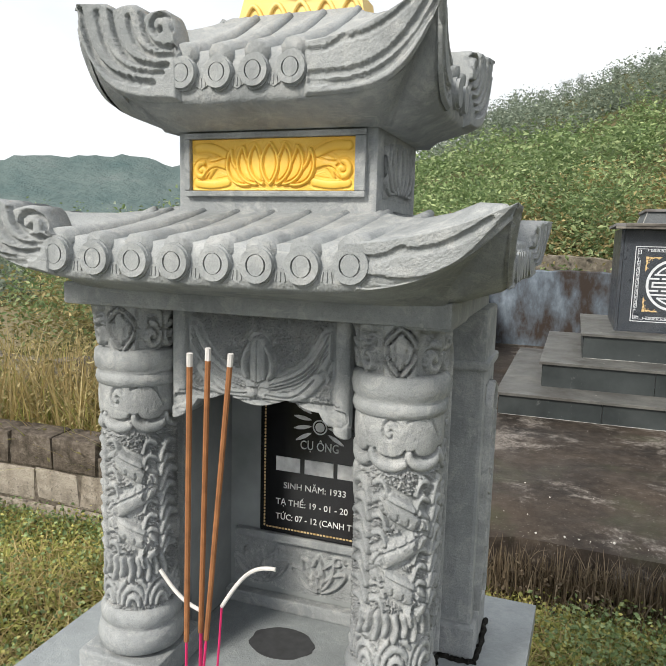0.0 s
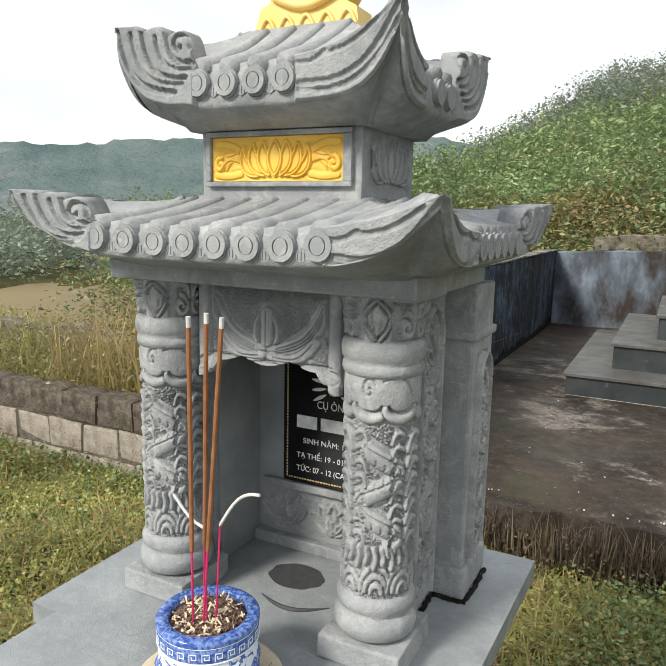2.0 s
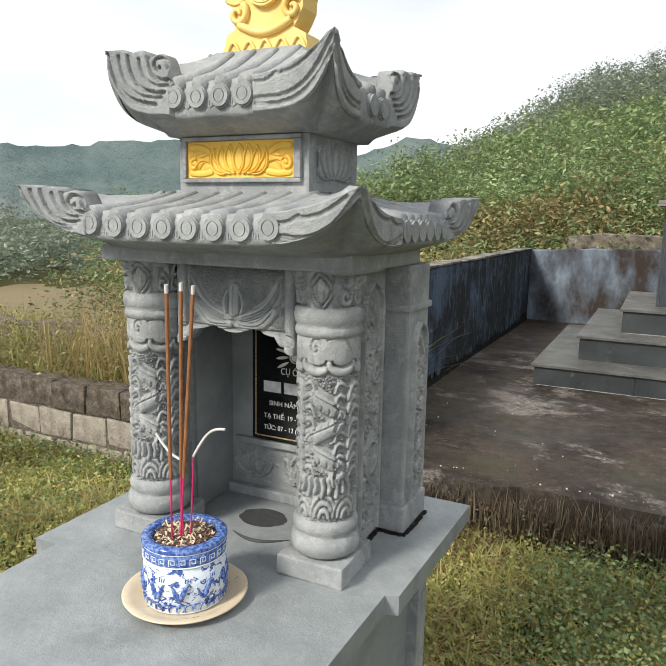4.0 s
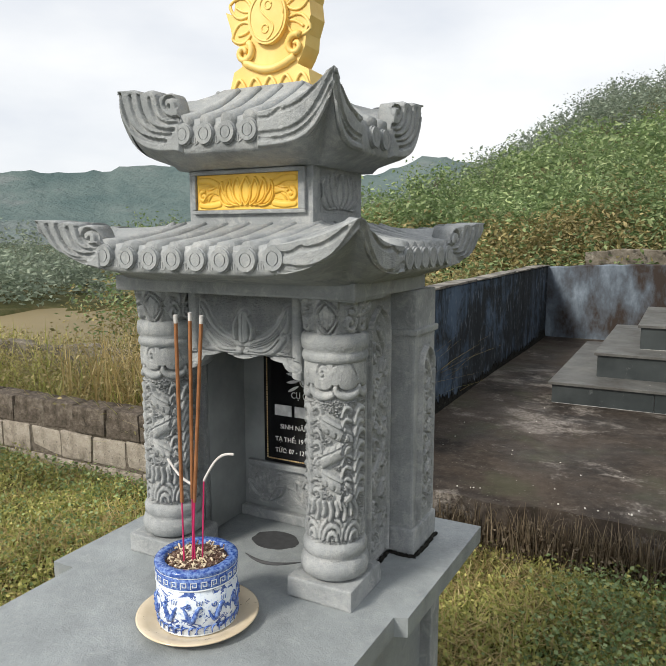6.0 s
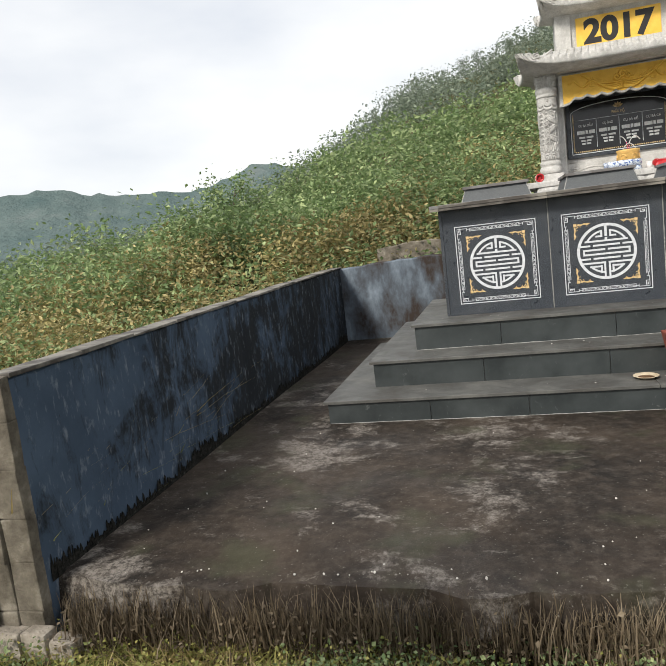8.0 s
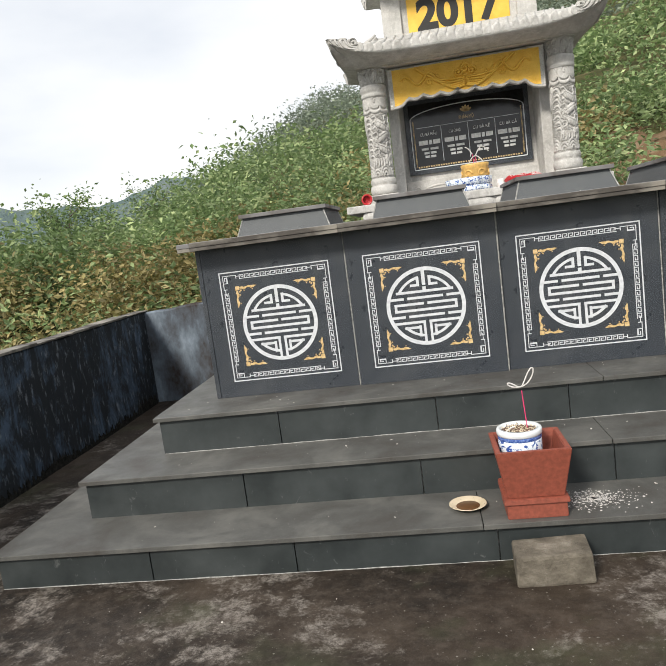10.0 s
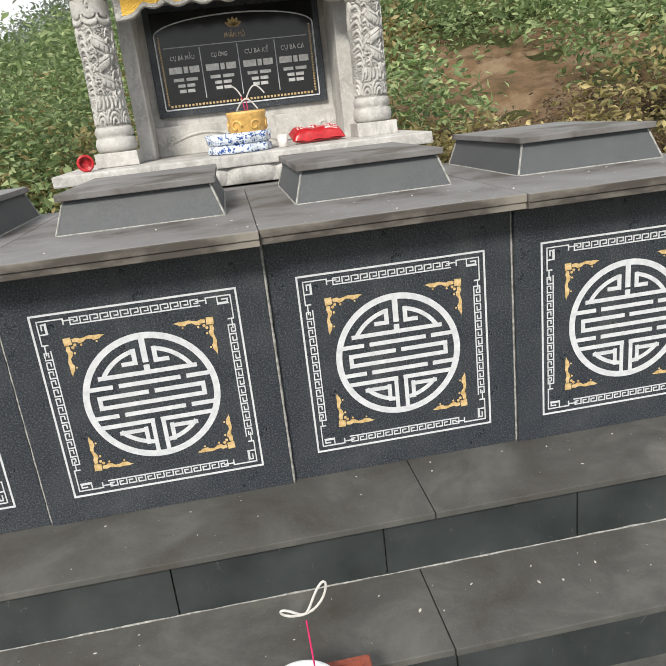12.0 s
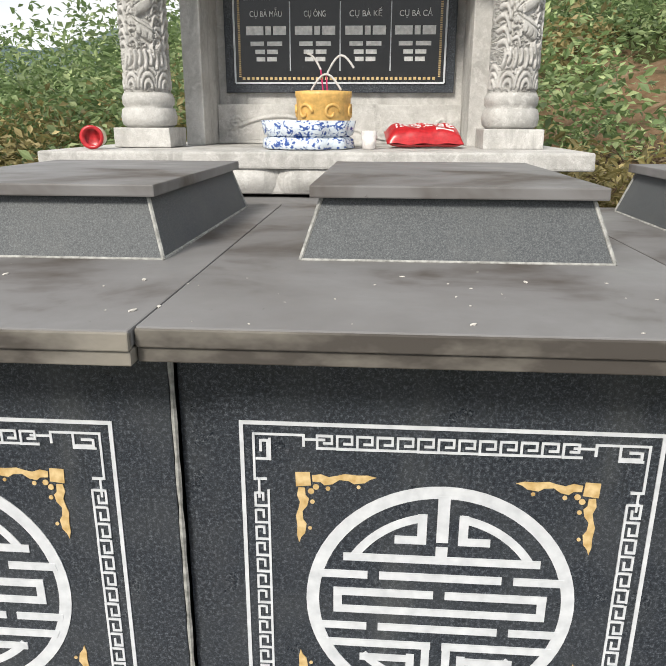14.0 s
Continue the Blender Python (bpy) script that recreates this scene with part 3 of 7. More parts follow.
def rough_wall(name, x0, x1, y0, y1, z0, top, material, label, n=60, long_y=True):
    """A cement wall with an uneven crown: top is a height or a function of the way along."""
    bm = bmesh.new()
    cols = []
    for i in range(n + 1):
        s = i / n
        zt = top(s) if callable(top) else top
        zt += 0.006 * math.sin(i * 2.3) + 0.004 * math.sin(i * 5.1)
        wob = 0.004 * math.sin(i * 1.7)
        pts = []
        for k, (c, z) in enumerate(((0, z0), (0, (z0 + zt) / 2), (0, zt - 0.015), (0.12, zt), (0.88, zt + 0.004 * math.sin(i * 3.3)), (1, zt - 0.015), (1, (z0 + zt) / 2), (1, z0))):
            if long_y:
                pts.append(bm.verts.new((x0 + (x1 - x0) * c + wob, y0 + (y1 - y0) * s, z)))
            else:
                pts.append(bm.verts.new((x0 + (x1 - x0) * s, y0 + (y1 - y0) * c + wob, z)))
        cols.append(pts)
    for a, b in zip(cols, cols[1:]):
        for k in range(7):
            bm.faces.new((a[k], a[k + 1], b[k + 1], b[k]))
    bm.faces.new(cols[0]), bm.faces.new(cols[-1][::-1])
    ob = part(name, bm, material, None, label, kind="structure")
    return tagged(ob, label, "wall")


def build_terrace():
    bm = bmesh.new()
    nx, ny = 60, 50
    xs, ys = np.linspace(TX0, TX1, nx), np.linspace(TY0, TY1, ny)
    X, Y = np.meshgrid(xs, ys)
    edge = np.where(Y == TY0, 0.03 * np.sin(X * 5.3) + 0.02 * np.sin(X * 13.1) + 0.012 * np.sin(X * 31), 0)
    Z = FLOOR + 0.006 * np.sin(X * 2.1) * np.sin(Y * 1.7) - 0.012 * (Y == TY0)
    top = np.stack([X.ravel(), (Y + edge).ravel(), Z.ravel()], 1)
    low = np.stack([xs, ys[0] + edge[0] - 0.02, np.full(nx, -0.05)], 1)
    mid = np.stack([xs, ys[0] + edge[0] - 0.012 - 0.02 * np.sin(xs * 9) ** 2, np.full(nx, 0.16)], 1)
    v = np.concatenate([top, mid, low])
    f = grid_faces(nx, ny)
    i = np.arange(nx - 1)
    a, b = nx * ny, nx * ny + nx
    f = np.concatenate([f, np.stack([i, i + 1, a + i + 1, a + i], 1), np.stack([a + i, a + i + 1, b + i + 1, b + i], 1)])
    tagged(fast_mesh("terrace_floor", v, f, M["concrete"], smooth=False), "dark stained concrete terrace floor with pale worn patches", "floor", kind="structure")
    rough_wall("wall_west", TX0 - 0.11, TX0, 3.46, TY1 + 0.1, 0.0, 1.2, M["blue"], "blue limewashed wall streaked with black mould")
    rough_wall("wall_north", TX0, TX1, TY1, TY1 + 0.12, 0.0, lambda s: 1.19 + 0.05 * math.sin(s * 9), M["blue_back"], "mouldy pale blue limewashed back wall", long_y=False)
    # cement cap laid on the west wall
    bm = bmesh.new()
    for k in range(12):
        y0 = 3.47 + k * 0.485
        box(bm, TX0 - 0.125, TX0 + 0.012, y0, y0 + 0.478, 1.196, 1.214 + 0.004 * math.sin(k * 2.1), 0.005, 0.003)
    tagged(part("wall_cap", bm, M["coping"], kind="structure"), "thin worn cement cap along the blue wall", "trim")
    # ragged black mould crusting the foot of the walls
    rng = random.Random(31)
    bm = bmesh.new()
    y = 3.50
    while y < TY1 - 0.05:
        wd = rng.uniform(0.008, 0.03)
        hgt = 0.02 + 0.06 * rng.random() ** 1.5 + 0.06 * max(0, math.sin(y * 2.3) * math.sin(y * 5.7 + 1))
        prism(bm, [(0, -0.01), (wd, -0.01), (wd * 0.9, hgt * rng.uniform(0.5, 0.8)), (wd * rng.uniform(0.3, 0.7), hgt), (wd * 0.1, hgt * rng.uniform(0.4, 0.8))], rng.uniform(0.003, 0.006), lambda u, v, w: (TX0 + 0.006 + w, y + u, FLOOR + v))
        y += wd * 0.8
    tagged(part("mould_crust", bm, M["mould"], kind="stuff"), "ragged black mould along the wall foot", "mould")
    rough_wall("bank_wall", -0.6, 6.4, 9.9, 10.05, 0.5, lambda s: 1.36 + 0.05 * math.sin(s * 17), M["cement"], "old pale cement bank wall under weeds", long_y=False)


build_terrace()


# ---- black granite tomb with steps ----
PITCH, PX0, PY, PZ0, PZ1 = 0.7935, 0.565, 6.60, 0.86, 1.695
TOMB_X1 = PX0 + 4 * PITCH
STEPS = ((-0.283, 5.614, FLOOR - 0.02, 0.465), (0.0, 5.955, 0.44, 0.66), (0.286, 6.275, 0.64, 0.86))


def build_steps():
    top = thing("tomb_steps", "three dark slate steps with grey treads on the terrace", "steps")
    for k, (x0, y0, z0, z1) in enumerate(STEPS):
        x1 = 2 * (PX0 + 2 * PITCH) - x0
        yb = PY + 0.02
        # risers of slate panels with lime joints between
        cuts = [x0 + 0.025]
        while cuts[-1] < x1 - 0.9:
            cuts.append(cuts[-1] + random.uniform(0.62, 0.86))
        cuts.append(x1 - 0.025)
        boxed("step_core", (x0 + 0.035, x1 - 0.035, y0 + 0.04, 7.9, z0, z1 - 0.03), M["grout"], top, bevel=0)
        for a, b in zip(cuts, cuts[1:]):
            boxed("riser_panel", (a + 0.0025, b - 0.0025, y0 + 0.022, y0 + 0.045, z0, z1 - 0.022), M["riser"], top, bevel=0.0015)
        for a, b in ((y0 + 0.05, y0 + 0.6), (y0 + 0.605, 7.9)):
            boxed("side_riser", (x0 + 0.022, x0 + 0.045, a, b, z0, z1 - 0.022), M["riser"], top, bevel=0.0015)
        nxt = 7.9
        cuts = [x0]
        while cuts[-1] < x1 - 2.4:
            cuts.append(cuts[-1] + random.uniform(2.0, 2.5))
        cuts.append(x1)
        for a, b in zip(cuts, cuts[1:]):
            boxed("tread_slab", (a + 0.0015, b - 0.0015, y0 + random.uniform(-0.003, 0.003), nxt, z1 - 0.022, z1), M["tread"], top, bevel=0.003)
        # a lime bead where the riser meets the tread below
        bm = bmesh.new()
        tube(bm, [(x0 + 0.03 + i * (x1 - x0 - 0.06) / 60, y0 + 0.020, z0 + 0.0205 + 0.001 * math.sin(i * 2.7)) for i in range(61)], [0.0016 + 0.0026 * abs(math.sin(i * 1.9) * math.sin(i * 0.37)) for i in range(61)], 6)
        part("lime_joint", bm, M["grout"], top)


build_steps()


def clip_circle(u0, u1, v0, v1, r):
    """A bar cut by a circle round the origin, as an outline."""
    out = []
    for v in np.linspace(v0, v1, 5):
        lim = math.sqrt(max(r * r - v * v, 0))
        out.append((max(u0, -lim), v))
    for v in np.linspace(v1, v0, 5):
        lim = math.sqrt(max(r * r - v * v, 0))
        out.append((min(u1, lim), v))
    return out


LAYER = [0]


def bar(bm, u0, u1, v0, v1, place, r=None, depth=0.0012):
    LAYER[0] += 1
    depth = depth * (1.09 + 0.13 * (LAYER[0] % 7))
    if r:
        o = clip_circle(u0, u1, v0, v1, r)
        if max(u for u, _ in o) - min(u for u, _ in o) < 0.004:
            return
        prism(bm, o, depth, place)
    else:
        prism(bm, [(u0, v0), (u1, v0), (u1, v1), (u0, v1)], depth, place)


def longevity(place, emblem, R=0.208):
    """The round longevity sign: a ring with bars, mirrored left and right; each bar and hook is a piece under the ring."""
    def piece(name, bm):
        if bm.verts:
            part(name, bm, M["inlay"], emblem)
        else:
            bm.free()

    def one(*args):
        bm = bmesh.new()
        bar(bm, *args)
        piece("emblem_bar", bm)
    Ri, w = R - 0.012, 0.0135
    for v, segs in ((0.080, ((-0.150, 0.150),)), (0.048, ((-0.3, -0.112), (-0.094, 0.094), (0.112, 0.3))), (0.016, ((-0.165, -0.009), (0.009, 0.165))),
                    (-0.017, ((-0.165, 0.165),)), (-0.049, ((-0.3, -0.112), (-0.094, 0.094), (0.112, 0.3))), (-0.082, ((-0.3, -0.009), (0.009, 0.3)))):
        for a, b in segs:
            one(a, b, v - w / 2, v + w / 2, place, Ri)
    for s in (-1, 1):
        u = sorted((s * 0.1515, s * 0.165))
        one(u[0], u[1], -0.011, 0.010, place)
    one(-0.009, 0.009, 0.112, 0.192, place), one(-0.009, 0.009, 0.086, 0.104, place)
    for s in (-1, 1):
        u = sorted((s * 0.010, s * 0.023))
        one(u[0], u[1], -0.195, -0.088, place)
    # upper and lower quarter hooks
    for s in (-1, 1):
        for flip in (1, -1):
            k0, rr = (0.084, 0.163) if flip > 0 else (-0.110, 0.163)
            arc = []
            a0, a1 = (math.asin(0.080 / rr), 1.40) if flip > 0 else (math.asin(0.108 / rr), 1.42)
            for i in range(15):
                a = a0 + (a1 - a0) * i / 14
                arc.append((s * rr * math.cos(a), flip * rr * math.sin(a)))
            for i in range(14, -1, -1):
                a = a0 + (a1 - a0) * i / 14
                arc.append((s * (rr - w) * math.cos(a), flip * (rr - w) * math.sin(a)))
            bm = bmesh.new()
            prism(bm, arc, 0.0011, place)
            u = sorted((s * (0.024 if flip > 0 else 0.034), s * (0.038 if flip > 0 else 0.047)))
            bar(bm, u[0], u[1], *((0.108, 0.160) if flip > 0 else (-0.160, -0.100)), place)
            u = sorted((s * 0.038, s * (0.072 if flip > 0 else 0.122)))
            bar(bm, u[0], u[1], *((0.108, 0.121) if flip > 0 else (-0.116, -0.103)), place)
            piece("emblem_hook", bm)


def fret_border(bm, place, half):
    """A running key pattern along four sides with knotted corners."""
    r_out, t = half - 0.019, 0.0036
    r_in = r_out - 0.024
    step, n = 0.0295, 13
    for q in range(4):
        c, s = (1, 0, -1, 0)[q], (0, 1, 0, -1)[q]

        def turn(u, v, w, c=c, s=s):
            return place(u * c - v * s, u * s + v * c, w)
        u0 = -n * step / 2
        for k in range(n):
            u = u0 + k * step
            bar(bm, u, u + step * 0.86, r_out - t, r_out, turn)
            bar(bm, u + step * 0.86 - t, u + step * 0.86, r_out - 0.0155, r_out, turn)
            bar(bm, u + step * 0.36, u + step * 0.86, r_out - 0.0155, r_out - 0.0155 + t, turn)
            bar(bm, u, u + step, r_in, r_in + t, turn)
            bar(bm, u, u + t, r_in, r_out, turn)
        # knots at the corner
        e = r_out
        bar(bm, e - 0.078, e, e - t, e, turn), bar(bm, e - t, e, e - 0.078, e - t, turn)
        bar(bm, e - 0.044, e - 0.044 + t, e - 0.024, e - t, turn), bar(bm, e - 0.044, e - 0.010, e - 0.024, e - 0.024 + t, turn)
        bar(bm, e - 0.014, e - 0.010, e - 0.024, e - 0.010, turn), bar(bm, e - 0.030, e - 0.010, e - 0.014, e - 0.010, turn)
        bar(bm, -e + 0.024, -e + 0.024 + t, e - 0.044, e - 0.008, turn), bar(bm, e - 0.108, e - 0.074, e - 0.010, e - 0.010 + t, turn)
        bar(bm, e - 0.078, e - 0.074, e - 0.020, e - t, turn), bar(bm, -e + 0.074, -e + 0.078, e - 0.020, e - t, turn)
        bar(bm, -e + 0.074, -e + 0.108, e - 0.010, e - 0.010 + t, turn)


def corner_flourish(bm, place):
    """A leafy gold corner; the angle sits at the origin and runs along +u and -v."""
    prism(bm, [(0, 0), (0.022, 0.001), (0.0235, -0.021), (0.001, -0.0235)], 0.0016, place)
    for k, swap in enumerate((False, True)):
        def put(u, v, w, swap=swap):
            return place(-v, -u, w) if swap else place(u, v, w)
        arm = [(0.025, -0.001), (0.038, 0.003), (0.050, -0.004), (0.062, 0.000), (0.074, 0.006), (0.092, 0.003), (0.108, 0.004), (0.121, -0.001),
               (0.112, -0.006), (0.104, -0.016), (0.088, -0.020), (0.080, -0.012), (0.066, -0.010), (0.056, -0.022), (0.044, -0.026), (0.038, -0.018), (0.026, -0.017)]
        prism(bm, [(u, -0.004 + 0.62 * v) for u, v in (arm if k == 0 else arm[::-1])], 0.0012 + 0.0002 * k, put)
        for cu, cv, r in ((0.031, -0.0235, 0.0048), (0.049, -0.0255, 0.0036), (0.095, -0.0215, 0.003)):
            prism(bm, [(cu + r * math.cos(i * 0.785), cv + r * math.sin(i * 0.785)) for i in range(8)], 0.0013, put)


def build_tomb():
    src = thing("granite_tomb", "black granite tomb unit with a white longevity emblem and key border", "tomb", "granite tombs in a row")
    half = 0.305
    cx, cz = PITCH / 2, 0.392

    def face(u, v, w):
        return (cx + u, -w - 0.0005, cz + v)
    boxed("front_panel", (0.004, PITCH - 0.004, 0, 0.03, 0, PZ1 - PZ0), M["granite"], src, "black speckled granite", 0.002)
    boxed("core", (0.01, PITCH - 0.01, 0.03, 1.15, 0, PZ1 - PZ0), M["riser"], src, bevel=0)
    bm = bmesh.new()
    for r in (half,):
        for q in range(4):
            c, s = (1, 0, -1, 0)[q], (0, 1, 0, -1)[q]
            bar(bm, -r, r, r - 0.006, r, lambda u, v, w, c=c, s=s: face(u * c - v * s, u * s + v * c, w))
    part("border_line", bm, M["inlay"], src, "thin white inlaid line")
    bm = bmesh.new()
    fret_border(bm, face, half)
    part("key_border", bm, M["inlay"], src, "white key pattern")
    bm = bmesh.new()
    ring_of(bm, 0.208, 0.188, 0.0012, face, 64)
    longevity(face, part("longevity_emblem", bm, M["inlay"], src, "round white longevity emblem"))
    for su in (-1, 1):
        for sv in (-1, 1):
            bm = bmesh.new()
            corner_flourish(bm, lambda u, v, w: face(su * (-0.223 + u), sv * (0.223 + v), w))
            part("corner_flourish", bm, M["inlay_gold"], src, "gilded leafy corner")
    # joint of lime at the side
    bm = bmesh.new()
    tube(bm, [(PITCH, 0.004, i * (PZ1 - PZ0) / 30) for i in range(31)], [0.003 + 0.002 * abs(math.sin(i * 2.2)) for i in range(31)], 6)
    part("lime_joint", bm, M["grout"], src)
    # cover slab, two courses
    boxed("cover_slab", (-0.002, PITCH - 0.004, -0.13, 1.15, PZ1 - PZ0 + 0.018, PZ1 - PZ0 + 0.042), M["cover"], src, "grey slate cover", 0.003)
    boxed("cover_edge", (-0.002, PITCH - 0.004, -0.128, -0.10, PZ1 - PZ0 - 0.004, PZ1 - PZ0 + 0.016), M["coping"], src, "stained pale edge strip", 0.002)
    boxed("cover_lip", (-0.002, PITCH - 0.004, -0.133, -0.12, PZ1 - PZ0 + 0.0165, PZ1 - PZ0 + 0.04), M["coping"], src, "stained pale edge strip", 0.002)
    # raised casket-shaped top with sloped sides
    bm = bmesh.new()
    zb, zt = PZ1 - PZ0 + 0.042, PZ1 - PZ0 + 0.150
    lo = [(0.150, 0.29), (0.700, 0.29), (0.700, 1.06), (0.150, 1.06)]
    hi = [(0.185, 0.335), (0.665, 0.335), (0.665, 1.03), (0.185, 1.03)]
    a, b = [bm.verts.new((x, y, zb)) for x, y in lo], [bm.verts.new((x, y, zt)) for x, y in hi]
    for i in range(4):
        bm.faces.new((a[i], a[(i + 1) % 4], b[(i + 1) % 4], b[i]))
    bm.faces.new(a[::-1]), bm.faces.new(b)
    part("casket_side", bm, M["granite_dull"], src, "sloped granite sides")
    boxed("casket_lid", (0.165, 0.685, 0.31, 1.045, zt, zt + 0.022), M["cover"], src, "grey slate lid", 0.003)
    bm = bmesh.new()
    for i in range(4):
        tube(bm, [(*lo[i], zb), (*hi[i], zt)], 0.004, 6)
        tube(bm, [(*lo[i], zb), (*lo[(i + 1) % 4], zb)], 0.004, 6)
    part("lime_joint", bm, M["grout"], src)
    for k in range(4):
        m = Matrix.Translation((PX0 + k * PITCH, PY, PZ0))
        if k == 0:
            src.matrix_basis = m
        else:
            copy_thing(src, m @ Matrix.Translation((0, (0, -0.01, 0.008, -0.004)[k], 0)))
    end = thing("tomb_end_panel", "black granite side slab closing the tomb row", "panel")
    boxed("side_panel", (PX0 - 0.022, PX0 + 0.002, PY, 7.75, PZ0, PZ1), M["granite"], end, bevel=0.002)
    boxed("side_cover", (PX0 - 0.075, PX0 - 0.003, PY - 0.13, 7.75, PZ1 + 0.016, PZ1 + 0.04), M["cover"], end, bevel=0.003)
    boxed("side_edge", (PX0 - 0.073, PX0 - 0.003, PY - 0.128, PY - 0.10, PZ1 - 0.004, PZ1 + 0.015), M["coping"], end, bevel=0.002)


build_tomb()


# ---- carved parts shared by the shrines ----
def roof(top, name, cx, cy, hw, hd, bw, bd, z_lip, z_eave, z_top, rise, under_w, under_d, discs, side_discs, disc_r, mats, tip_out=0.0, rise_top=0.04, power=5.0, reach=0.53, side_reach=0.4, lip_power=None, shift=0.0, side_shift=0.0):
    """A hipped stone roof with upswept corners, round tile ends, tile rolls and scrolls."""
    n = 56
    lip_power = lip_power or power
    per = []
    for q in range(4):
        for i in range(n):
            s = -1 + 2 * i / n
            per.append([(s, -1), (1, s), (-s, 1), (-1, -s)][q] + (abs(s),))
    layers = [("flat", under_w, under_d, z_lip - 0.022), ("lip", 0.975, 0, 0.0), ("lip", 1.0, 0.10, 0.0), ("lip", 1.0, 0.35, 0), ("lip", 0.985, 0.8, 0), ("lip", 0.965, 1.0, 0)]
    bm = bmesh.new()
    rings = []
    for lay in layers:
        ring = []
        for u, v, c in per:
            up, lift = c ** power, c ** lip_power
            if lay[0] == "flat":
                ring.append(bm.verts.new((cx + u * lay[1], cy + v * lay[2], lay[3])))
            else:
                inset = 1 - 0.05 * (1 - c ** 2)
                k = lay[1] * inset + tip_out * up * lay[2]
                lo, hi = z_lip + rise * lift, z_eave + rise_top * up
                ring.append(bm.verts.new((cx + u * hw * k, cy + v * hd * k, lo + (hi - lo) * lay[2])))
        rings.append(ring)
    for t in (0.12, 0.3, 0.5, 0.7, 0.86, 1.0):
        ring = []
        for u, v, c in per:
            up = c ** power * (1 - t) ** 2.2
            hip = 0.012 * c ** 10 * (1 - t)
            inset = 0.965 * (1 - 0.05 * (1 - c ** 2))
            x0, y0 = u * hw * inset, v * hd * inset
            x1, y1 = u * bw, v * bd
            z = z_eave + (z_top - z_eave) * (t * 0.55 + 0.45 * t ** 2) + rise_top * up + hip
            ring.append(bm.verts.new((cx + x0 + (x1 - x0) * t, cy + y0 + (y1 - y0) * t, z)))
        rings.append(ring)
    N = len(per)
    for a, b in zip(rings, rings[1:]):
        for i in range(N):
            bm.faces.new((a[i], a[(i + 1) % N], b[(i + 1) % N], b[i]))
    bm.faces.new(rings[0][::-1]), bm.faces.new(rings[-1])
    shell = part(name, bm, mats, top, smooth=True)

    def on_face(q, s):
        """Point and frame on the eave face of side q at way s (-1..1)."""
        c = abs(s)
        up = c ** power
        k = 0.99 * (1 - 0.05 * (1 - c ** 2))
        u, v = [(s, -1), (1, s), (-s, 1), (-1, -s)][q]
        lo, hi = z_lip + rise * c ** lip_power, z_eave + rise_top * up
        along = [Vector((1, 0, 0)), Vector((0, 1, 0)), Vector((-1, 0, 0)), Vector((0, -1, 0))][q]
        out = [Vector((0, -1, 0)), Vector((1, 0, 0)), Vector((0, 1, 0)), Vector((-1, 0, 0))][q]
        return Vector((cx + u * hw * k, cy + v * hd * k, lo + (hi - lo) * 0.56)), along, out, hi

    for q in range(4):
        count, span = (discs, reach) if q % 2 == 0 else (side_discs, side_reach)
        for i in range(count):
            s = (-span + 2 * span * i / (count - 1)) if count > 1 else 0
            s += (shift, side_shift, 0, 0)[q]
            c, al, out, hi = on_face(q, s)
            d = bmesh.new()
            place = lambda u, v, w: c + al * u + Vector((0, 0, v)) + out * (w - 0.02)
            prism(d, [(disc_r * math.cos(2 * math.pi * k / 20), disc_r * 1.12 * math.sin(2 * math.pi * k / 20)) for k in range(20)], 0.026, place)
            ring_of(d, disc_r * 0.98, disc_r * 0.6, 0.031, place, 20)
            prism(d, [(disc_r * 0.5 * math.cos(2 * math.pi * k / 16), disc_r * 0.58 * math.sin(2 * math.pi * k / 16)) for k in range(16)], 0.031, place)
            part("tile_end", d, mats, top)
            if i < count - 1:
                s2 = s + (span * 2 / (count - 1)) / 2
                c2, al2, out2, hi2 = on_face(q, s2)
                d = bmesh.new()
                pl2 = lambda u, v, w: c2 + al2 * u + Vector((0, 0, v)) + out2 * (w - 0.02)
                prism(d, [(-disc_r * 0.5, -disc_r * 0.35), (-disc_r * 0.5, -disc_r * 0.72), (-disc_r * 0.2, -disc_r * 0.9), (0, -disc_r * 1.0), (disc_r * 0.2, -disc_r * 0.9), (disc_r * 0.5, -disc_r * 0.72), (disc_r * 0.5, -disc_r * 0.35), (0, -disc_r * 0.1)], 0.0235, pl2)
                for u in (-0.22, 0.0, 0.22):
                    tube(d, [pl2(u * disc_r, -disc_r * 0.3, 0.0235), pl2(u * disc_r * 1.3, -disc_r * 0.82, 0.0235)], disc_r * 0.07, 5)
                part("drip_tile", d, mats, top)
            # the tile roll runs up the slope behind it, leaning to one side
            d = bmesh.new()
            pts, rad = [], []
            for k in range(9):
                t = k / 8
                base = Vector((c.x, c.y, 0)) - out * (0.0 + t * ((hd - bd) if q % 2 == 0 else (hw - bw)) * 0.86)
                base += al * (0.16 * disc_r / 0.02 * 0.25 * t ** 1.3)
                zz = z_eave + (z_top - z_eave) * (t * 0.55 + 0.45 * t ** 2) + rise_top * abs(s) ** power * (1 - t) ** 2.2
                pts.append((base.x, base.y, zz - 0.45 * disc_r + 0.10 * disc_r * t))
                rad.append(disc_r * (0.92 - 0.62 * t ** 1.6))
            part("tile_roll", tube(d, pts, rad, 10), mats, top, smooth=True)
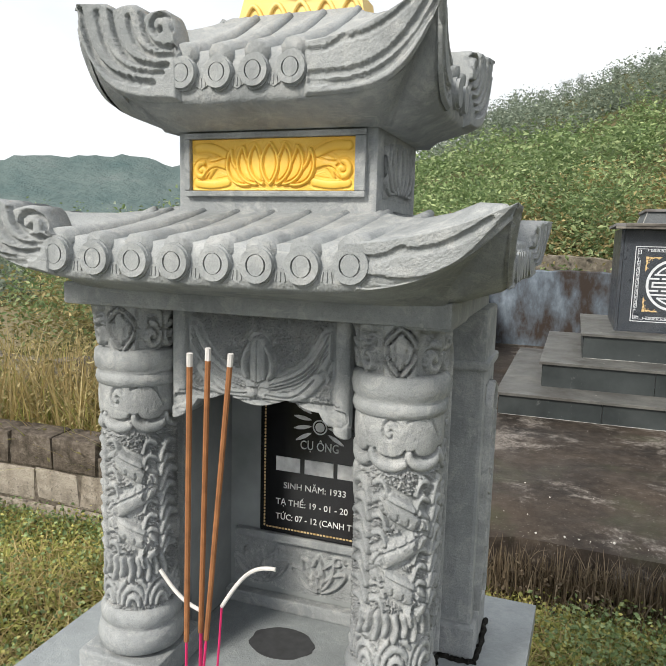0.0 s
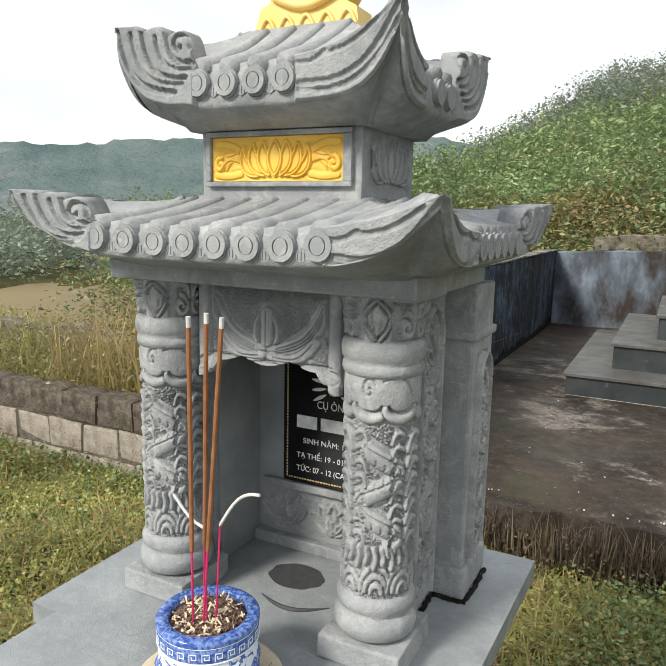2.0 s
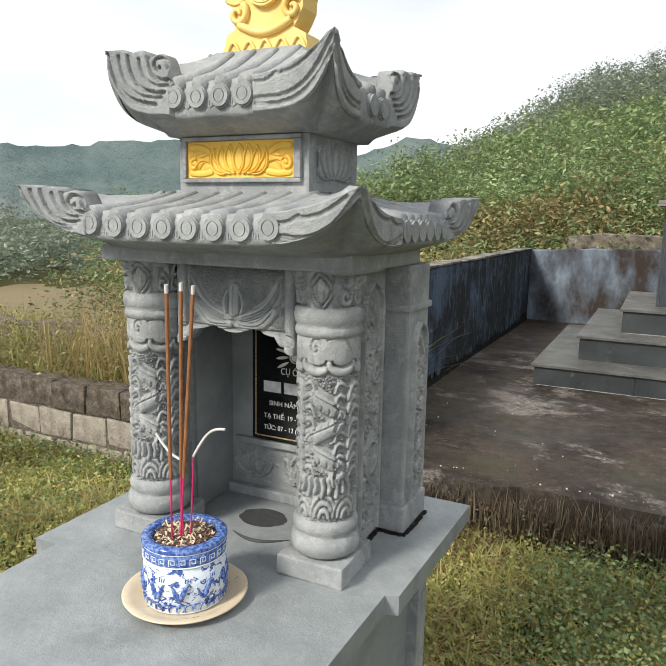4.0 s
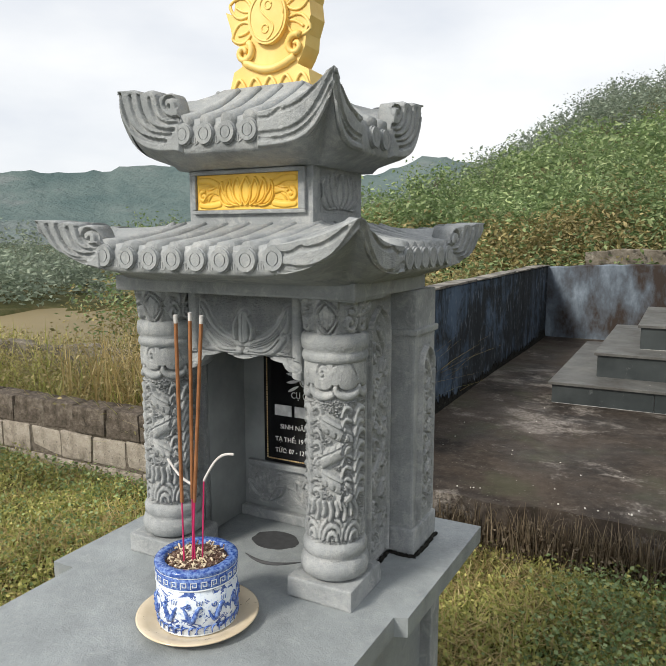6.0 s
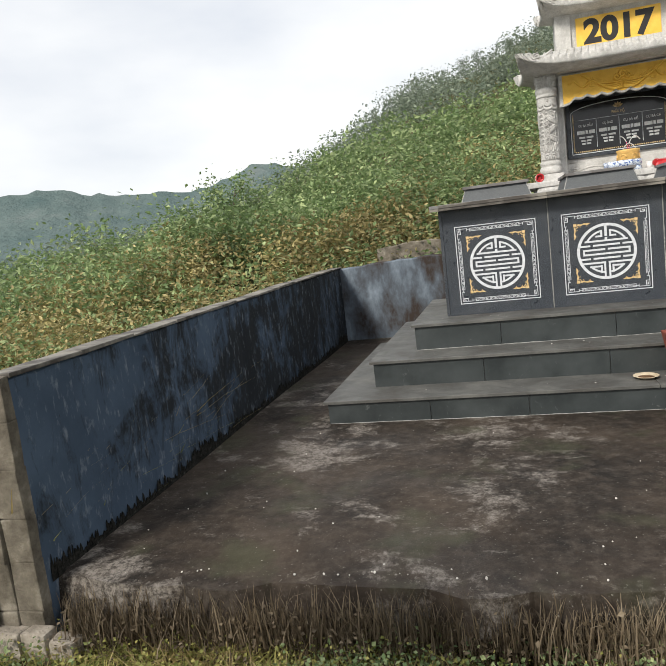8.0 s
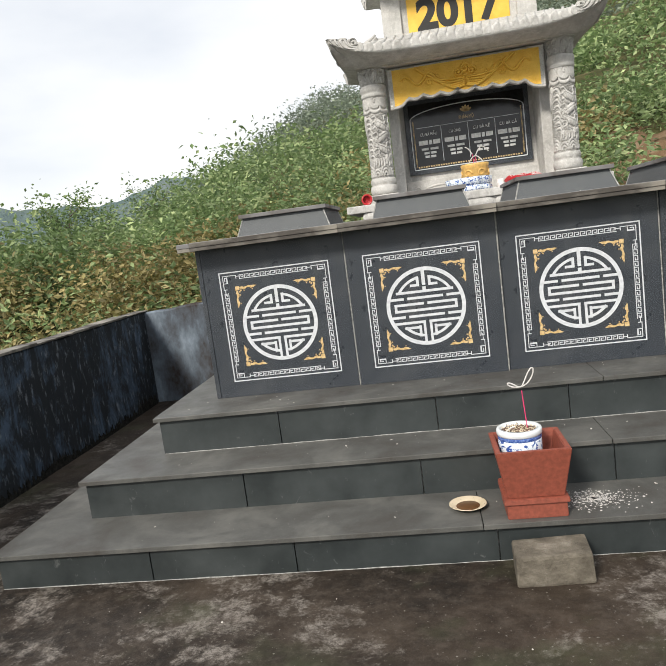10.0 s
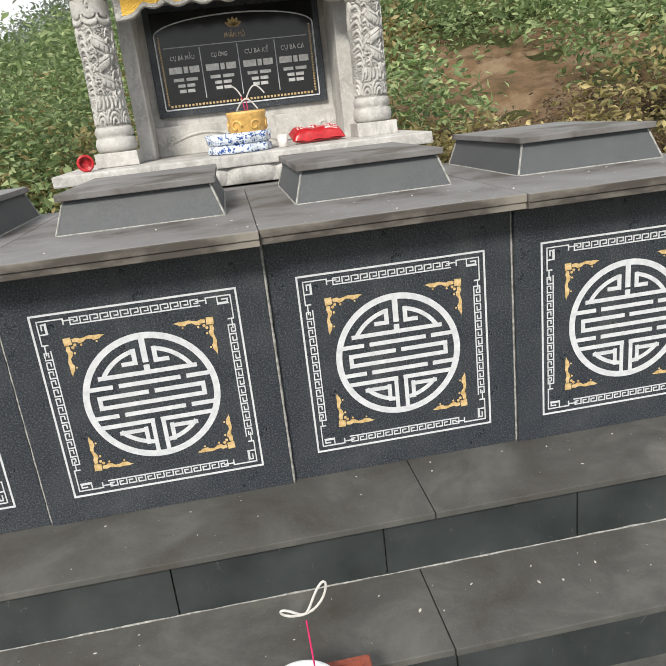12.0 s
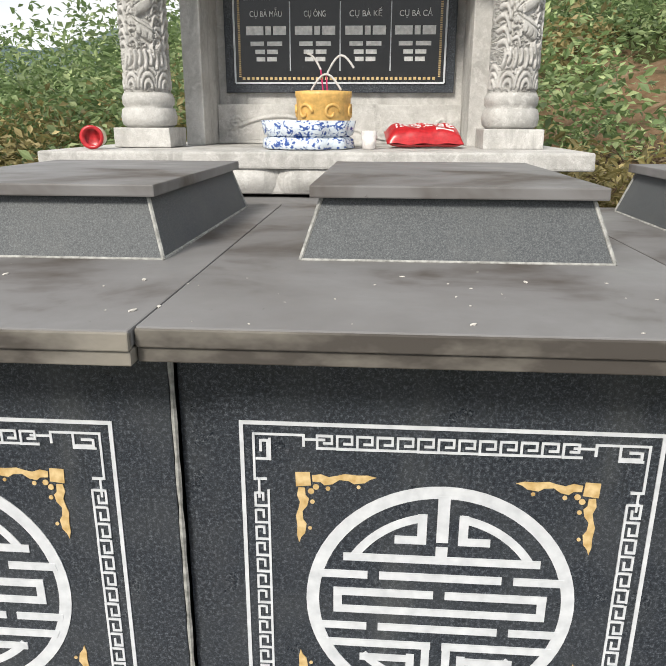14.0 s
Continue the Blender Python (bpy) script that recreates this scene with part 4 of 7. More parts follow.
        # carved horns at both ends of the side: sweeping grooves, with volutes on the scrolled ones
        for e in (-1, 1):
            side = hw if q % 2 == 0 else hd
            bare = discs < 10 and (q, e) in ((0, 1), (1, -1))
            mid = (shift, side_shift, 0, 0)[q]
            start = max(abs(mid + e * span) + 0.4 * disc_r / side, 0.36 if discs < 10 else 0.6) - 0.02
            room = 1.0 - start
            tip_z = z_eave + rise_top + 0.004
            w, h = room * side, tip_z - z_lip
            bounds = (start + 0.02 * room, start + 0.36 * room, start + 0.66 * room, 1.02)

            def crest(s):
                low = on_face(q, e * s)[3] + 0.001
                if bare:
                    return low
                for k in range(3):
                    a, b = bounds[k], bounds[k + 1]
                    if a <= s <= b:
                        top_z = tip_z - (0.10, 0.03, 0.0)[k] * h
                        f = (s - a) / (b - a)
                        dip = 1 - abs(2 * f - 1) ** (2.6 if k < 2 else 3.5)
                        if k == 2 and f > 0.5:
                            dip = 1
                        floor_z = low + (top_z - low) * (0.0 if k == 0 and f < 0.5 else 0.72)
                        return max(low, floor_z + (top_z - floor_z) * dip)
                return low
            G, gd = [], (0.0045 if bare else 0.0085) + 0.004 * side
            plate = 0.005 if bare else 0.0095
            gw = 0.0034 + 0.006 * side
            if bare:
                for f, g in ((0.80, 0.86), (0.55, 0.70)):
                    G.append((bow((0.06 * w, h * 0.26 * f), (0.985 * w, h * g), -0.20, 24), gw, -gd))
                G.append((bow((0.30 * w, h * 0.48), (0.86 * w, h * 0.80), -0.10, 20), gw * 0.8, -gd * 0.8))
                G.append((bow((0.02 * w, h * 0.42), (0.34 * w, h * 0.52), -0.12, 20), gw * 0.8, -gd * 0.8))
            else:
                r = 0.17 * w
                G.append((spiral(0.19 * w, h * 0.90 - r * 0.95, r * 0.80, 0.95, 3.4, -1), gw * 0.7, -gd))
                for u, g, u2, v2, dep in ((0.37, 0.86, 0.02, 0.52, 1.0), (0.50, 0.84, 0.05, 0.45, 0.7), (0.67, 0.90, 0.10, 0.36, 1.0), (0.80, 0.90, 0.16, 0.29, 0.7)):
                    G.append((bow((u * w, h * g), (u2 * w, h * v2), 0.26, 26), gw * 0.75, -gd * dep))
                G.append((bow((0.955 * w, h * 0.93), (0.26 * w, h * 0.20), 0.24, 26), gw, -gd))
            nu, nv = 110, 56
            U, V, Hm = relief(w, h, nu, nv, G, 0.0004, seed=q * 2 + e + 3)
            thick = 0.004 if bare else 0.014 + 0.07 * side
            front, back = [], []
            for iu in range(nu):
                s = min(start + room * iu / (nu - 1), 0.998)
                c = s
                lo2, hi2 = z_lip + rise * c ** lip_power, z_eave + rise_top * c ** power
                zc = max(crest(s), hi2)
                out2 = [Vector((0, -1, 0)), Vector((1, 0, 0)), Vector((0, 1, 0)), Vector((-1, 0, 0))][q]
                uu, vv = [(e * s, -1), (1, e * s), (-e * s, 1), (-1, -e * s)][q]
                inset = 1 - 0.05 * (1 - c ** 2)
                for iv in range(nv):
                    z = lo2 + 0.003 + (zc - lo2 - 0.003) * iv / (nv - 1)
                    f = min((z - lo2) / max(hi2 - lo2, 1e-4), 1.0)
                    k = inset + tip_out * c ** power * f
                    row = min(nv - 1, max(0, int(round((z - z_lip) / h * (nv - 1)))))
                    rim = min(1.0, iv / 3, (nv - 1 - iv) / 2, iu / 4, (nu - 1 - iu) / 3)
                    p = Vector((cx + uu * hw * k, cy + vv * hd * k, z)) + out2 * (Hm[row, iu] + plate) * rim
                    front.append(p)
                    back.append(p - out2 * (thick * min(1.0, (1.0 - s) * 7 + 0.15) + (Hm[row, iu] + plate) * rim))
            F = np.array([tuple(p) for p in front]).reshape(nu, nv, 3).transpose(1, 0, 2).reshape(-1, 3)
            B = np.array([tuple(p) for p in back]).reshape(nu, nv, 3).transpose(1, 0, 2).reshape(-1, 3)
            gf = grid_faces(nu, nv)
            N2 = nu * nv
            ii, jj = np.arange(nu - 1), np.arange(nv - 1)
            rim_top = np.stack([(nv - 1) * nu + ii, (nv - 1) * nu + ii + 1, N2 + (nv - 1) * nu + ii + 1, N2 + (nv - 1) * nu + ii], 1)
            rim_in = np.stack([jj * nu, (jj + 1) * nu, N2 + (jj + 1) * nu, N2 + jj * nu], 1)
            if e < 0:
                gf, rim_top, rim_in = gf[:, ::-1], rim_top[:, ::-1], rim_in[:, ::-1]
            fast_mesh("corner_horn", np.concatenate([F, B]), np.concatenate([gf, gf[:, ::-1] + N2, rim_top, rim_in]), mats, top)
    return shell


def column_strokes(w, h, seed):
    """Coiled serpent, clouds and waves over an unrolled shaft of w x h."""
    rng = random.Random(seed)
    S = []
    k = h / 0.27
    # waves at the foot
    for i in range(8):
        cu = w * (i + 0.5) / 8
        for r, hh in ((0.030, 0.005), (0.020, 0.0065), (0.010, 0.008)):
            t = np.linspace(0.1, np.pi - 0.1, 14)
            S.append((np.stack([cu + r * np.cos(t), 0.008 * k + r * np.sin(t) * 1.1], 1), 0.0042, hh))
    # body, winding round the far side
    t = np.linspace(0, 1, 60)
    S.append((np.stack([w * (0.62 + 0.42 * t), h * (0.30 + 0.40 * t) + 0.012 * np.sin(t * 14)], 1), 0.015 * k, 0.010))
    for i in range(22):
        tt = i / 22
        S.append((bow((w * (0.62 + 0.42 * tt) - 0.008, h * (0.30 + 0.40 * tt) + 0.014), (w * (0.62 + 0.42 * tt) + 0.008, h * (0.30 + 0.4 * tt) - 0.012), 0.4, 8), 0.0016, -0.004))
    # a scaled coil looping down the front, with flames on both sides
    cu = w * 0.31
    t = np.linspace(0, 1, 70)
    coil = np.stack([cu + 0.036 * np.sin(t * 9.5 + 0.6), h * (0.24 + 0.44 * t)], 1)
    S.append((coil, 0.0125, 0.0135))
    S.append((coil + np.array([0.0, 0.005]), 0.0014, -0.006))
    for i in range(2, 68, 3):
        d = coil[i + 1] - coil[i - 1]
        nrm = np.array([-d[1], d[0]]) / np.hypot(*d)
        S.append((bow(coil[i] + nrm * 0.003, coil[i] + nrm * 0.011, 0.3, 5), 0.0012, -0.005))
    for i in range(8):
        v = h * (0.22 + 0.065 * i)
        for e in (-1, 1):
            S.append((bow((cu + e * 0.052, v), (cu + e * (0.082 + 0.006 * (i % 3)), v + 0.016), 0.3 * e), 0.0046, 0.009))
            S.append((bow((cu + e * 0.022, v + 0.010), (cu + e * 0.044, v + 0.020), 0.35 * e), 0.0034, 0.007))
    for i in range(9):
        S.append((bow((cu - 0.060 + i * 0.014, h * 0.235), (cu - 0.066 + i * 0.0155, h * 0.15 + 0.006 * (i % 2)), 0.14), 0.0048, 0.0095))
    # clouds
    for i in range(5):
        cu, cv = w * rng.uniform(0.55, 1.0), h * rng.choice((0.2, 0.3, 0.62, 0.7))
        S.append((spiral(cu, cv, rng.uniform(0.010, 0.017), 1.3, rng.uniform(0, 6), rng.choice((-1, 1))), 0.0034, 0.007))
    return S


def carved_column(top, x, y, z0, z1, r, mat, name="column", seed=3):
    """Square plinth, double torus, carved shaft, cloud band, ring and leafy capital."""
    H = z1 - z0
    pl = H * 0.072
    q = r * 1.25
    col = part(name, lathe(bmesh.new(), [(r * 0.98, z0 + pl), (r * 1.17, z0 + pl + 0.012 * H), (r * 1.22, z0 + pl + 0.04 * H), (r * 1.15, z0 + pl + 0.068 * H), (r * 1.02, z0 + pl + 0.075 * H),
                                         (r * 1.12, z0 + pl + 0.085 * H), (r * 1.14, z0 + pl + 0.108 * H), (r * 1.05, z0 + pl + 0.125 * H), (r * 0.9, z0 + pl + 0.13 * H)], 40, (x, y)), mat, top, smooth=True)
    boxed("plinth", (x - q, x + q, y - q, y + q, z0, z0 + pl), mat, col, bevel=0.004, jitter=0.0015)
    # shaft
    s0, s1 = z0 + pl + 0.125 * H, z0 + 0.80 * H
    nu, nv = 250, 270
    w, h = 2 * math.pi * 0.064, 0.27
    S = column_strokes(w, h, seed)
    # cloud collar under the ring: a raised plate with a scalloped hem and curls cut in it
    S.append((bow((0, h * 0.935), (w, h * 0.935), 0.0, 40), 0.024, 0.0085))
    for i in range(7):
        cu = w * (i + 0.3) / 7
        t = np.linspace(np.pi, 2 * np.pi, 14)
        S.append((np.stack([cu + w / 14 + w / 14 * np.cos(t), h * 0.862 + 0.012 * np.sin(t)], 1), 0.0058, 0.0098))
        S.append((np.stack([cu + w / 14 + w / 18 * np.cos(t), h * 0.880 + 0.008 * np.sin(t)], 1), 0.0016, -0.005))
        if i % 2:
            S.append((spiral(cu + w / 14, h * 0.945, 0.014, 1.1, 0.5, 1), 0.0020, -0.006))
        else:
            S.append((bow((cu - 0.004, h * 0.985), (cu + w / 8, h * 0.915), 0.25), 0.0018, -0.005))
    U, V, Hm = relief(w, h, nu, nv, S, 0.0085, True, seed)
    k = r / 0.064
    a = U / w * 2 * np.pi * (nu - 1) / nu - np.pi / 2 - np.pi * 0.5
    rr = r * 0.95 + Hm * k * 0.85
    p = np.stack([x + rr * np.cos(a), y + rr * np.sin(a), s0 + V / h * (s1 - s0)], -1).reshape(-1, 3)
    fast_mesh("carved_shaft", p, grid_faces(nu, nv, True), M["stone_rough"] if mat == M["stone"] else mat, col, "deeply carved shaft of coils and clouds")
    # ring
    b0 = s1
    part("ring", lathe(bmesh.new(), [(r * 0.95, b0 - 0.004), (r * 1.09, b0), (r * 1.13, b0 + 0.012 * H), (r * 1.1, b0 + 0.026 * H), (r * 1.04, b0 + 0.03 * H), (r * 1.13, b0 + 0.04 * H), (r * 1.16, b0 + 0.06 * H), (r * 1.13, b0 + 0.083 * H), (r * 1.0, b0 + 0.09 * H)], 40, (x, y)), mat, col, smooth=True)
    # capital with leaves
    c0 = b0 + 0.088 * H
    ch = z1 - c0
    cw, hh = 2 * math.pi * 0.064, 0.27 * ch / (s1 - s0)
    CS = []
    for i in range(6):
        cu = cw * (i + 0.5) / 6
        if i % 2:
            CS.append((bow((cu, hh * 0.05), (cu, hh * 0.9), 0.0), 0.026, 0.008))
            for sd in (-1, 1):
                CS.append((bow((cu + sd * 0.004, hh * 0.04), (cu, hh * 0.95), -sd * 0.42), 0.0026, 0.0115))
                CS.append((bow((cu, hh * 0.06), (cu + sd * 0.008, hh * 0.9), -sd * 0.1), 0.0014, -0.005))
        else:
            for sd in (-1, 1):
                CS.append((spiral(cu + sd * 0.017, hh * 0.32, 0.015, 1.25, 1.57, sd), 0.0038, 0.010))
                CS.append((bow((cu + sd * 0.004, hh * 0.55), (cu + sd * 0.030, hh * 0.93), sd * 0.3), 0.0045, 0.008))
    U, V, Hm = relief(cw, hh, 150, 50, CS, 0.0058, True, seed + 5)
    a = U / cw * 2 * np.pi * 149 / 150 - np.pi * 0.93
    flare = r * (0.93 + 0.17 * (V / hh) ** 1.6)
    rr = flare + Hm * k
    p = np.stack([x + rr * np.cos(a), y + rr * np.sin(a), c0 + V / hh * ch], -1).reshape(-1, 3)
    fast_mesh("capital", p, grid_faces(150, 50, True), M["stone_rough"] if mat == M["stone"] else mat, col, "capital carved with leaves and scrolls")
    return col


def lotus_strokes(w, h, wings=True):
    """Lotus with engraved petals and scrolling leaves."""
    S, cut, side = [], [], []
    c = (w / 2, h * 0.12)
    for a, f, wd in ((1.25, 0.80, 0.24), (0.85, 0.80, 0.28), (0.45, 0.80, 0.30), (0.0, 0.80, 0.36)):
        for sd in ((-1, 1) if a else (1,)):
            ang = math.pi / 2 - sd * a
            ln = h * f
            base = (c[0] + sd * 0.34 * h * a, c[1])
            # petals curl up towards the tip
            line = petal(0, 0, ln, h * wd, 0, 26)
            uu = line[:, 0] / ln
            turn = ang + sd * 0.55 * a * uu ** 2
            out = np.stack([base[0] + line[:, 0] * np.cos(turn) - line[:, 1] * np.sin(turn), base[1] + line[:, 0] * np.sin(turn) + line[:, 1] * np.cos(turn)], 1)
            q = np.linspace(0.12, 0.85, 14)
            tq = ang + sd * 0.55 * a * q ** 2
            spine = np.stack([base[0] + ln * q * np.cos(tq), base[1] + ln * q * np.sin(tq)], 1)
            S.append((spine, h * wd * 0.40, h * 0.034))
            S.append((out, h * 0.030, h * 0.066))
    if wings:
        for s in (-1, 1):
            side.append((bow((c[0] + s * h * 0.95, h * 0.50), (c[0] + s * w * 0.40, h * 0.34), s * 0.25), h * 0.12, h * 0.045))
            side.append((bow((c[0] + s * h * 0.95, h * 0.16), (c[0] + s * w * 0.46, h * 0.14), -s * 0.06), h * 0.08, h * 0.04))
            side.append((bow((c[0] + s * h * 1.0, h * 0.70), (c[0] + s * w * 0.46, h * 0.84), s * 0.10), h * 0.09, h * 0.04))
            side.append((spiral(c[0] + s * w * 0.43, h * 0.38, h * 0.17, 1.1, 1.5, -s), h * 0.06, h * 0.06))
            cut.append((bow((c[0] + s * h * 1.0, h * 0.40), (c[0] + s * w * 0.42, h * 0.24), s * 0.25), h * 0.02, -h * 0.04))
            cut.append((bow((c[0] + s * h * 1.05, h * 0.62), (c[0] + s * w * 0.44, h * 0.60), -s * 0.12), h * 0.02, -h * 0.04))
    return side + S + cut


def valance(top, x0, x1, y, z_top, z_side, z_mid, mats, waves, strokes, name="valance", thick=0.035, leg=0.10, paint=None):
    """A hanging apron with a wavy lower edge and lines carved in it; waves is the number of scallops."""
    w = x1 - x0
    nu, nv = 300, 110

    def low(s):
        e = min(s, 1 - s)
        wave = abs(math.sin(math.pi * waves * s))
        base = z_mid - (0.10 * wave) * (z_top - z_mid)
        if e < leg:
            base = z_side + (base - z_side) * (e / leg) ** 2.5
        return base
    h = z_top - min(z_side, z_mid)
    U, V, Hm = relief(w, h, nu, nv, strokes, 0.0050, seed=5)
    lows = np.array([low(u / w) for u in U[0]])
    Z = lows[None, :] + (z_top - lows[None, :]) * V / h
    # carved lines follow the true height, so look them up there
    Vtrue = Z - (z_top - h)
    row = np.clip((Vtrue / h * (nv - 1)).round().astype(int), 0, nv - 1)
    Hh = Hm[row, np.arange(nu)[None, :]]
    Hh = Hh + np.where(np.abs(Z - lows[None, :]) < 0.10 * h, 0.003, 0)
    front = np.stack([x0 + U, np.full(U.shape, y) - Hh, Z], -1).reshape(-1, 3)
    back = np.stack([x0 + U, np.full(U.shape, y + thick), Z], -1).reshape(-1, 3)
    f = grid_faces(nu, nv)
    i = np.arange(nu - 1)
    n = nu * nv
    v = np.concatenate([front, back])
    rim = np.stack([i + n, i + 1 + n, i + 1, i], 1)
    ob = fast_mesh(name, v, np.concatenate([f, f[:, ::-1] + n, rim]), mats, top)
    if paint:
        me = ob.data
        me.materials.append(paint[0])
        idx = np.zeros(len(me.polygons), np.int32)
        fu = (np.arange(len(f)) % (nu - 1)) / (nu - 1)
        fz = Z.ravel()[f[:, 0]]
        lw = np.interp(fu, np.linspace(0, 1, nu), lows)
        idx[: len(f)] = (fz > lw + paint[1]) & (fu > 0.03) & (fu < 0.97) & (fz < z_top - 0.012)
        me.polygons.foreach_set("material_index", idx)
    return ob


# ---- grey stone shrine with its tomb ----
SX, SZ = -0.2, 0.855


def build_shrine():
    tomb = thing("stone_tomb", "grey polished stone tomb body with a stepped cover slab", "tomb")
    outline = [(-0.605, 1.935), (-0.605, 1.315), (-0.545, 1.315), (-0.545, 0.30), (0.125, 0.30), (0.150, 1.46), (0.175, 1.47), (0.187, 1.935)]
    part("cover_slab", prism(bmesh.new(), outline, 0.04, lambda u, v, w: (u, v, SZ - 0.04 + w)), M["slab"], tomb, "smooth grey slab with faint scratches")
    boxed("body", (-0.50, 0.085, 0.36, 1.88, 0.0, SZ - 0.04), M["slab"], tomb, bevel=0.004)
    for y in (0.42, 0.9, 1.36, 1.82):
        boxed("corner_post", (0.080, 0.112, y - 0.03, y + 0.03, 0.0, SZ - 0.042), M["stone"], tomb, bevel=0.004)
    boxed("base_course", (-0.56, 0.14, 0.30, 1.92, -0.02, 0.10), M["stone"], tomb, bevel=0.006)
    boxed("top_rail", (0.082, 0.110, 0.40, 1.86, SZ - 0.085, SZ - 0.042), M["stone"], tomb, bevel=0.003)

    sh = thing("stone_shrine", "grey carved stone shrine with two upswept roofs on a tomb slab", "shrine")
    z_beam = 1.455
    for k, x in enumerate((-0.421, 0.001)):
        carved_column(sh, x, 1.505, SZ, z_beam, 0.0575, M["stone"], seed=3)
    # walls of the niche
    boxed("side_wall", (-0.010, 0.030, 1.585, 1.77, SZ, z_beam), M["stone"], sh, bevel=0.004)
    boxed("side_wall", (-0.434, -0.392, 1.585, 1.77, SZ, z_beam), M["stone"], sh, bevel=0.004)
    boxed("back_wall", (-0.434, 0.030, 1.75, 1.80, SZ, z_beam), M["stone"], sh, bevel=0.004)
    # thin faces added over the walls to carry the painted niche shade
    boxed("niche_lining", (-0.3915, -0.386, 1.60, 1.748, SZ + 0.002, 1.40), M["inner"], sh, "grey inner face with the niche's shade painted in", 0.001)
    boxed("niche_lining", (-0.016, -0.0105, 1.60, 1.748, SZ + 0.002, 1.40), M["inner"], sh, "grey inner face with the niche's shade painted in", 0.001)
    boxed("back_lining", (-0.386, -0.016, 1.744, 1.7495, SZ + 0.002, 1.40), M["inner"], sh, "grey inner face with the niche's shade painted in", 0.001)
    for s in (0, 1):
        x0, x1 = ((0.0, 0.088), (-0.488, -0.40))[s]
        boxed("rear_pilaster", (x0, x1, 1.715, 1.845, SZ, z_beam), M["stone"], sh, bevel=0.006)
        boxed("pilaster_base", (x0 - 0.01, x1 + 0.008, 1.705, 1.855, SZ, SZ + 0.06), M["stone"], sh, bevel=0.006)
        boxed("pilaster_cap", (x0 - 0.008, x1 + 0.006, 1.708, 1.852, 1.355, 1.37), M["stone"], sh, bevel=0.004)
    # carved vines on the outer faces

    def vine(w, h, seed):
        rng = random.Random(seed)
        t = np.linspace(0, 1, 60)
        S = [(np.stack([w / 2 + 0.22 * w * np.sin(t * 16), h * (0.05 + 0.86 * t)], 1), 0.0065, 0.010)]
        for i in range(13):
            v = h * (0.07 + 0.80 * i / 13)
            s = 1 if i % 2 else -1
            S.append((spiral(w / 2 + s * w * 0.24, v, w * rng.uniform(0.12, 0.17), 1.3, rng.uniform(0, 6), s), 0.0042, 0.011))
            S.append((petal(w / 2, v, w * 0.38, w * 0.17, s * 0.7 + (0 if s > 0 else math.pi), 14), 0.004, 0.010))
            S.append((bow((w * 0.3, v), (w * 0.7, v + 0.022), 0.3 * s), 0.0022, -0.003))
        # leaf-shaped frame
        S.append((bow((w * 0.06, 0.0), (w * 0.06, h * 0.86), 0.0), 0.005, 0.012)), S.append((bow((w * 0.94, 0.0), (w * 0.94, h * 0.86), 0.0), 0.005, 0.012))
        S.append((bow((w * 0.06, h * 0.86), (w * 0.5, h * 0.99), 0.2), 0.005, 0.012)), S.append((bow((w * 0.5, h * 0.99), (w * 0.94, h * 0.86), 0.2), 0.005, 0.012))
        return S
    for s, xx in ((1, 0.0305), (-1, -0.4345)):
        relief_panel("carved_vine", 0.112, 0.56, 60, 240, vine(0.112, 0.56, 7), M["stone_rough"], sh,
                     lambda u, v, h, s=s, xx=xx: (xx + s * h * 0.75, 1.592 + u, SZ + 0.012 + v), 0.0036, 4, "carved vine in a leaf-shaped frame")
    for s, xx in ((1, 0.0885), (-1, -0.4885)):
        relief_panel("carved_vine", 0.085, 0.40, 48, 170, vine(0.085, 0.40, 11), M["stone_rough"], sh,
                     lambda u, v, h, s=s, xx=xx: (xx + s * h, 1.737 + u, SZ + 0.075 + v), 0.0012, 6)
    # panel under the plaque
    S = []
    for s in (0.16, 0.5, 0.84):
        for a in (-0.9, -0.45, 0, 0.45, 0.9):
            S.append((petal(0.35 * s, 0.010, 0.07, 0.022, math.pi / 2 + a), 0.0035, 0.007))
        S.append((spiral(0.35 * s + 0.04, 0.075, 0.013, 1.2, 0, 1), 0.003, 0.006))
    relief_panel("carved_leaves", 0.35, 0.095, 130, 48, S, M["stone_rough"], sh, lambda u, v, h: (-0.376 + u, 1.7435 - h, SZ + 0.035 + v), 0.0016, 8, "low relief of leaves")
    boxed("niche_sill", (-0.386, -0.016, 1.722, 1.744, SZ, SZ + 0.026), M["stone"], sh, bevel=0.004)
    boxed("niche_ledge", (-0.37, -0.03, 1.730, 1.744, SZ + 0.134, SZ + 0.150), M["stone"], sh, bevel=0.003)
    # plaque with its writing
    plq = boxed("plaque", (-0.318, -0.086, 1.732, 1.744, 1.008, 1.315), M["plaque"], sh, "polished black memorial plaque with white writing", 0.002)
    bm = bmesh.new()
    pl = lambda u, v, w: (-0.202 + u, 1.7318 - w, 1.16 + v)
    for q in range(46):
        for sgn in (-1, 1):
            v = -0.142 + q * 0.0064
            bar(bm, sgn * 0.106 - 0.0015, sgn * 0.106 + 0.0015, v, v + 0.0042, pl, depth=0.0006)
            if q < 32:
                u = -0.102 + q * 0.0064
                bar(bm, u, u + 0.0042, sgn * 0.142 - 0.0015, sgn * 0.142 + 0.0015, pl, depth=0.0006)
    part("plaque_border", bm, M["inlay_gold"], plq, "fine gilded border")
    at = lambda x, z: pose(x, 1.7315, z, 90, 0, 0)
    writing("inscription", "CỤ ÔNG", 0.023, M["print_white"], plq, at(-0.200, 1.178), "CENTER", 0.074)
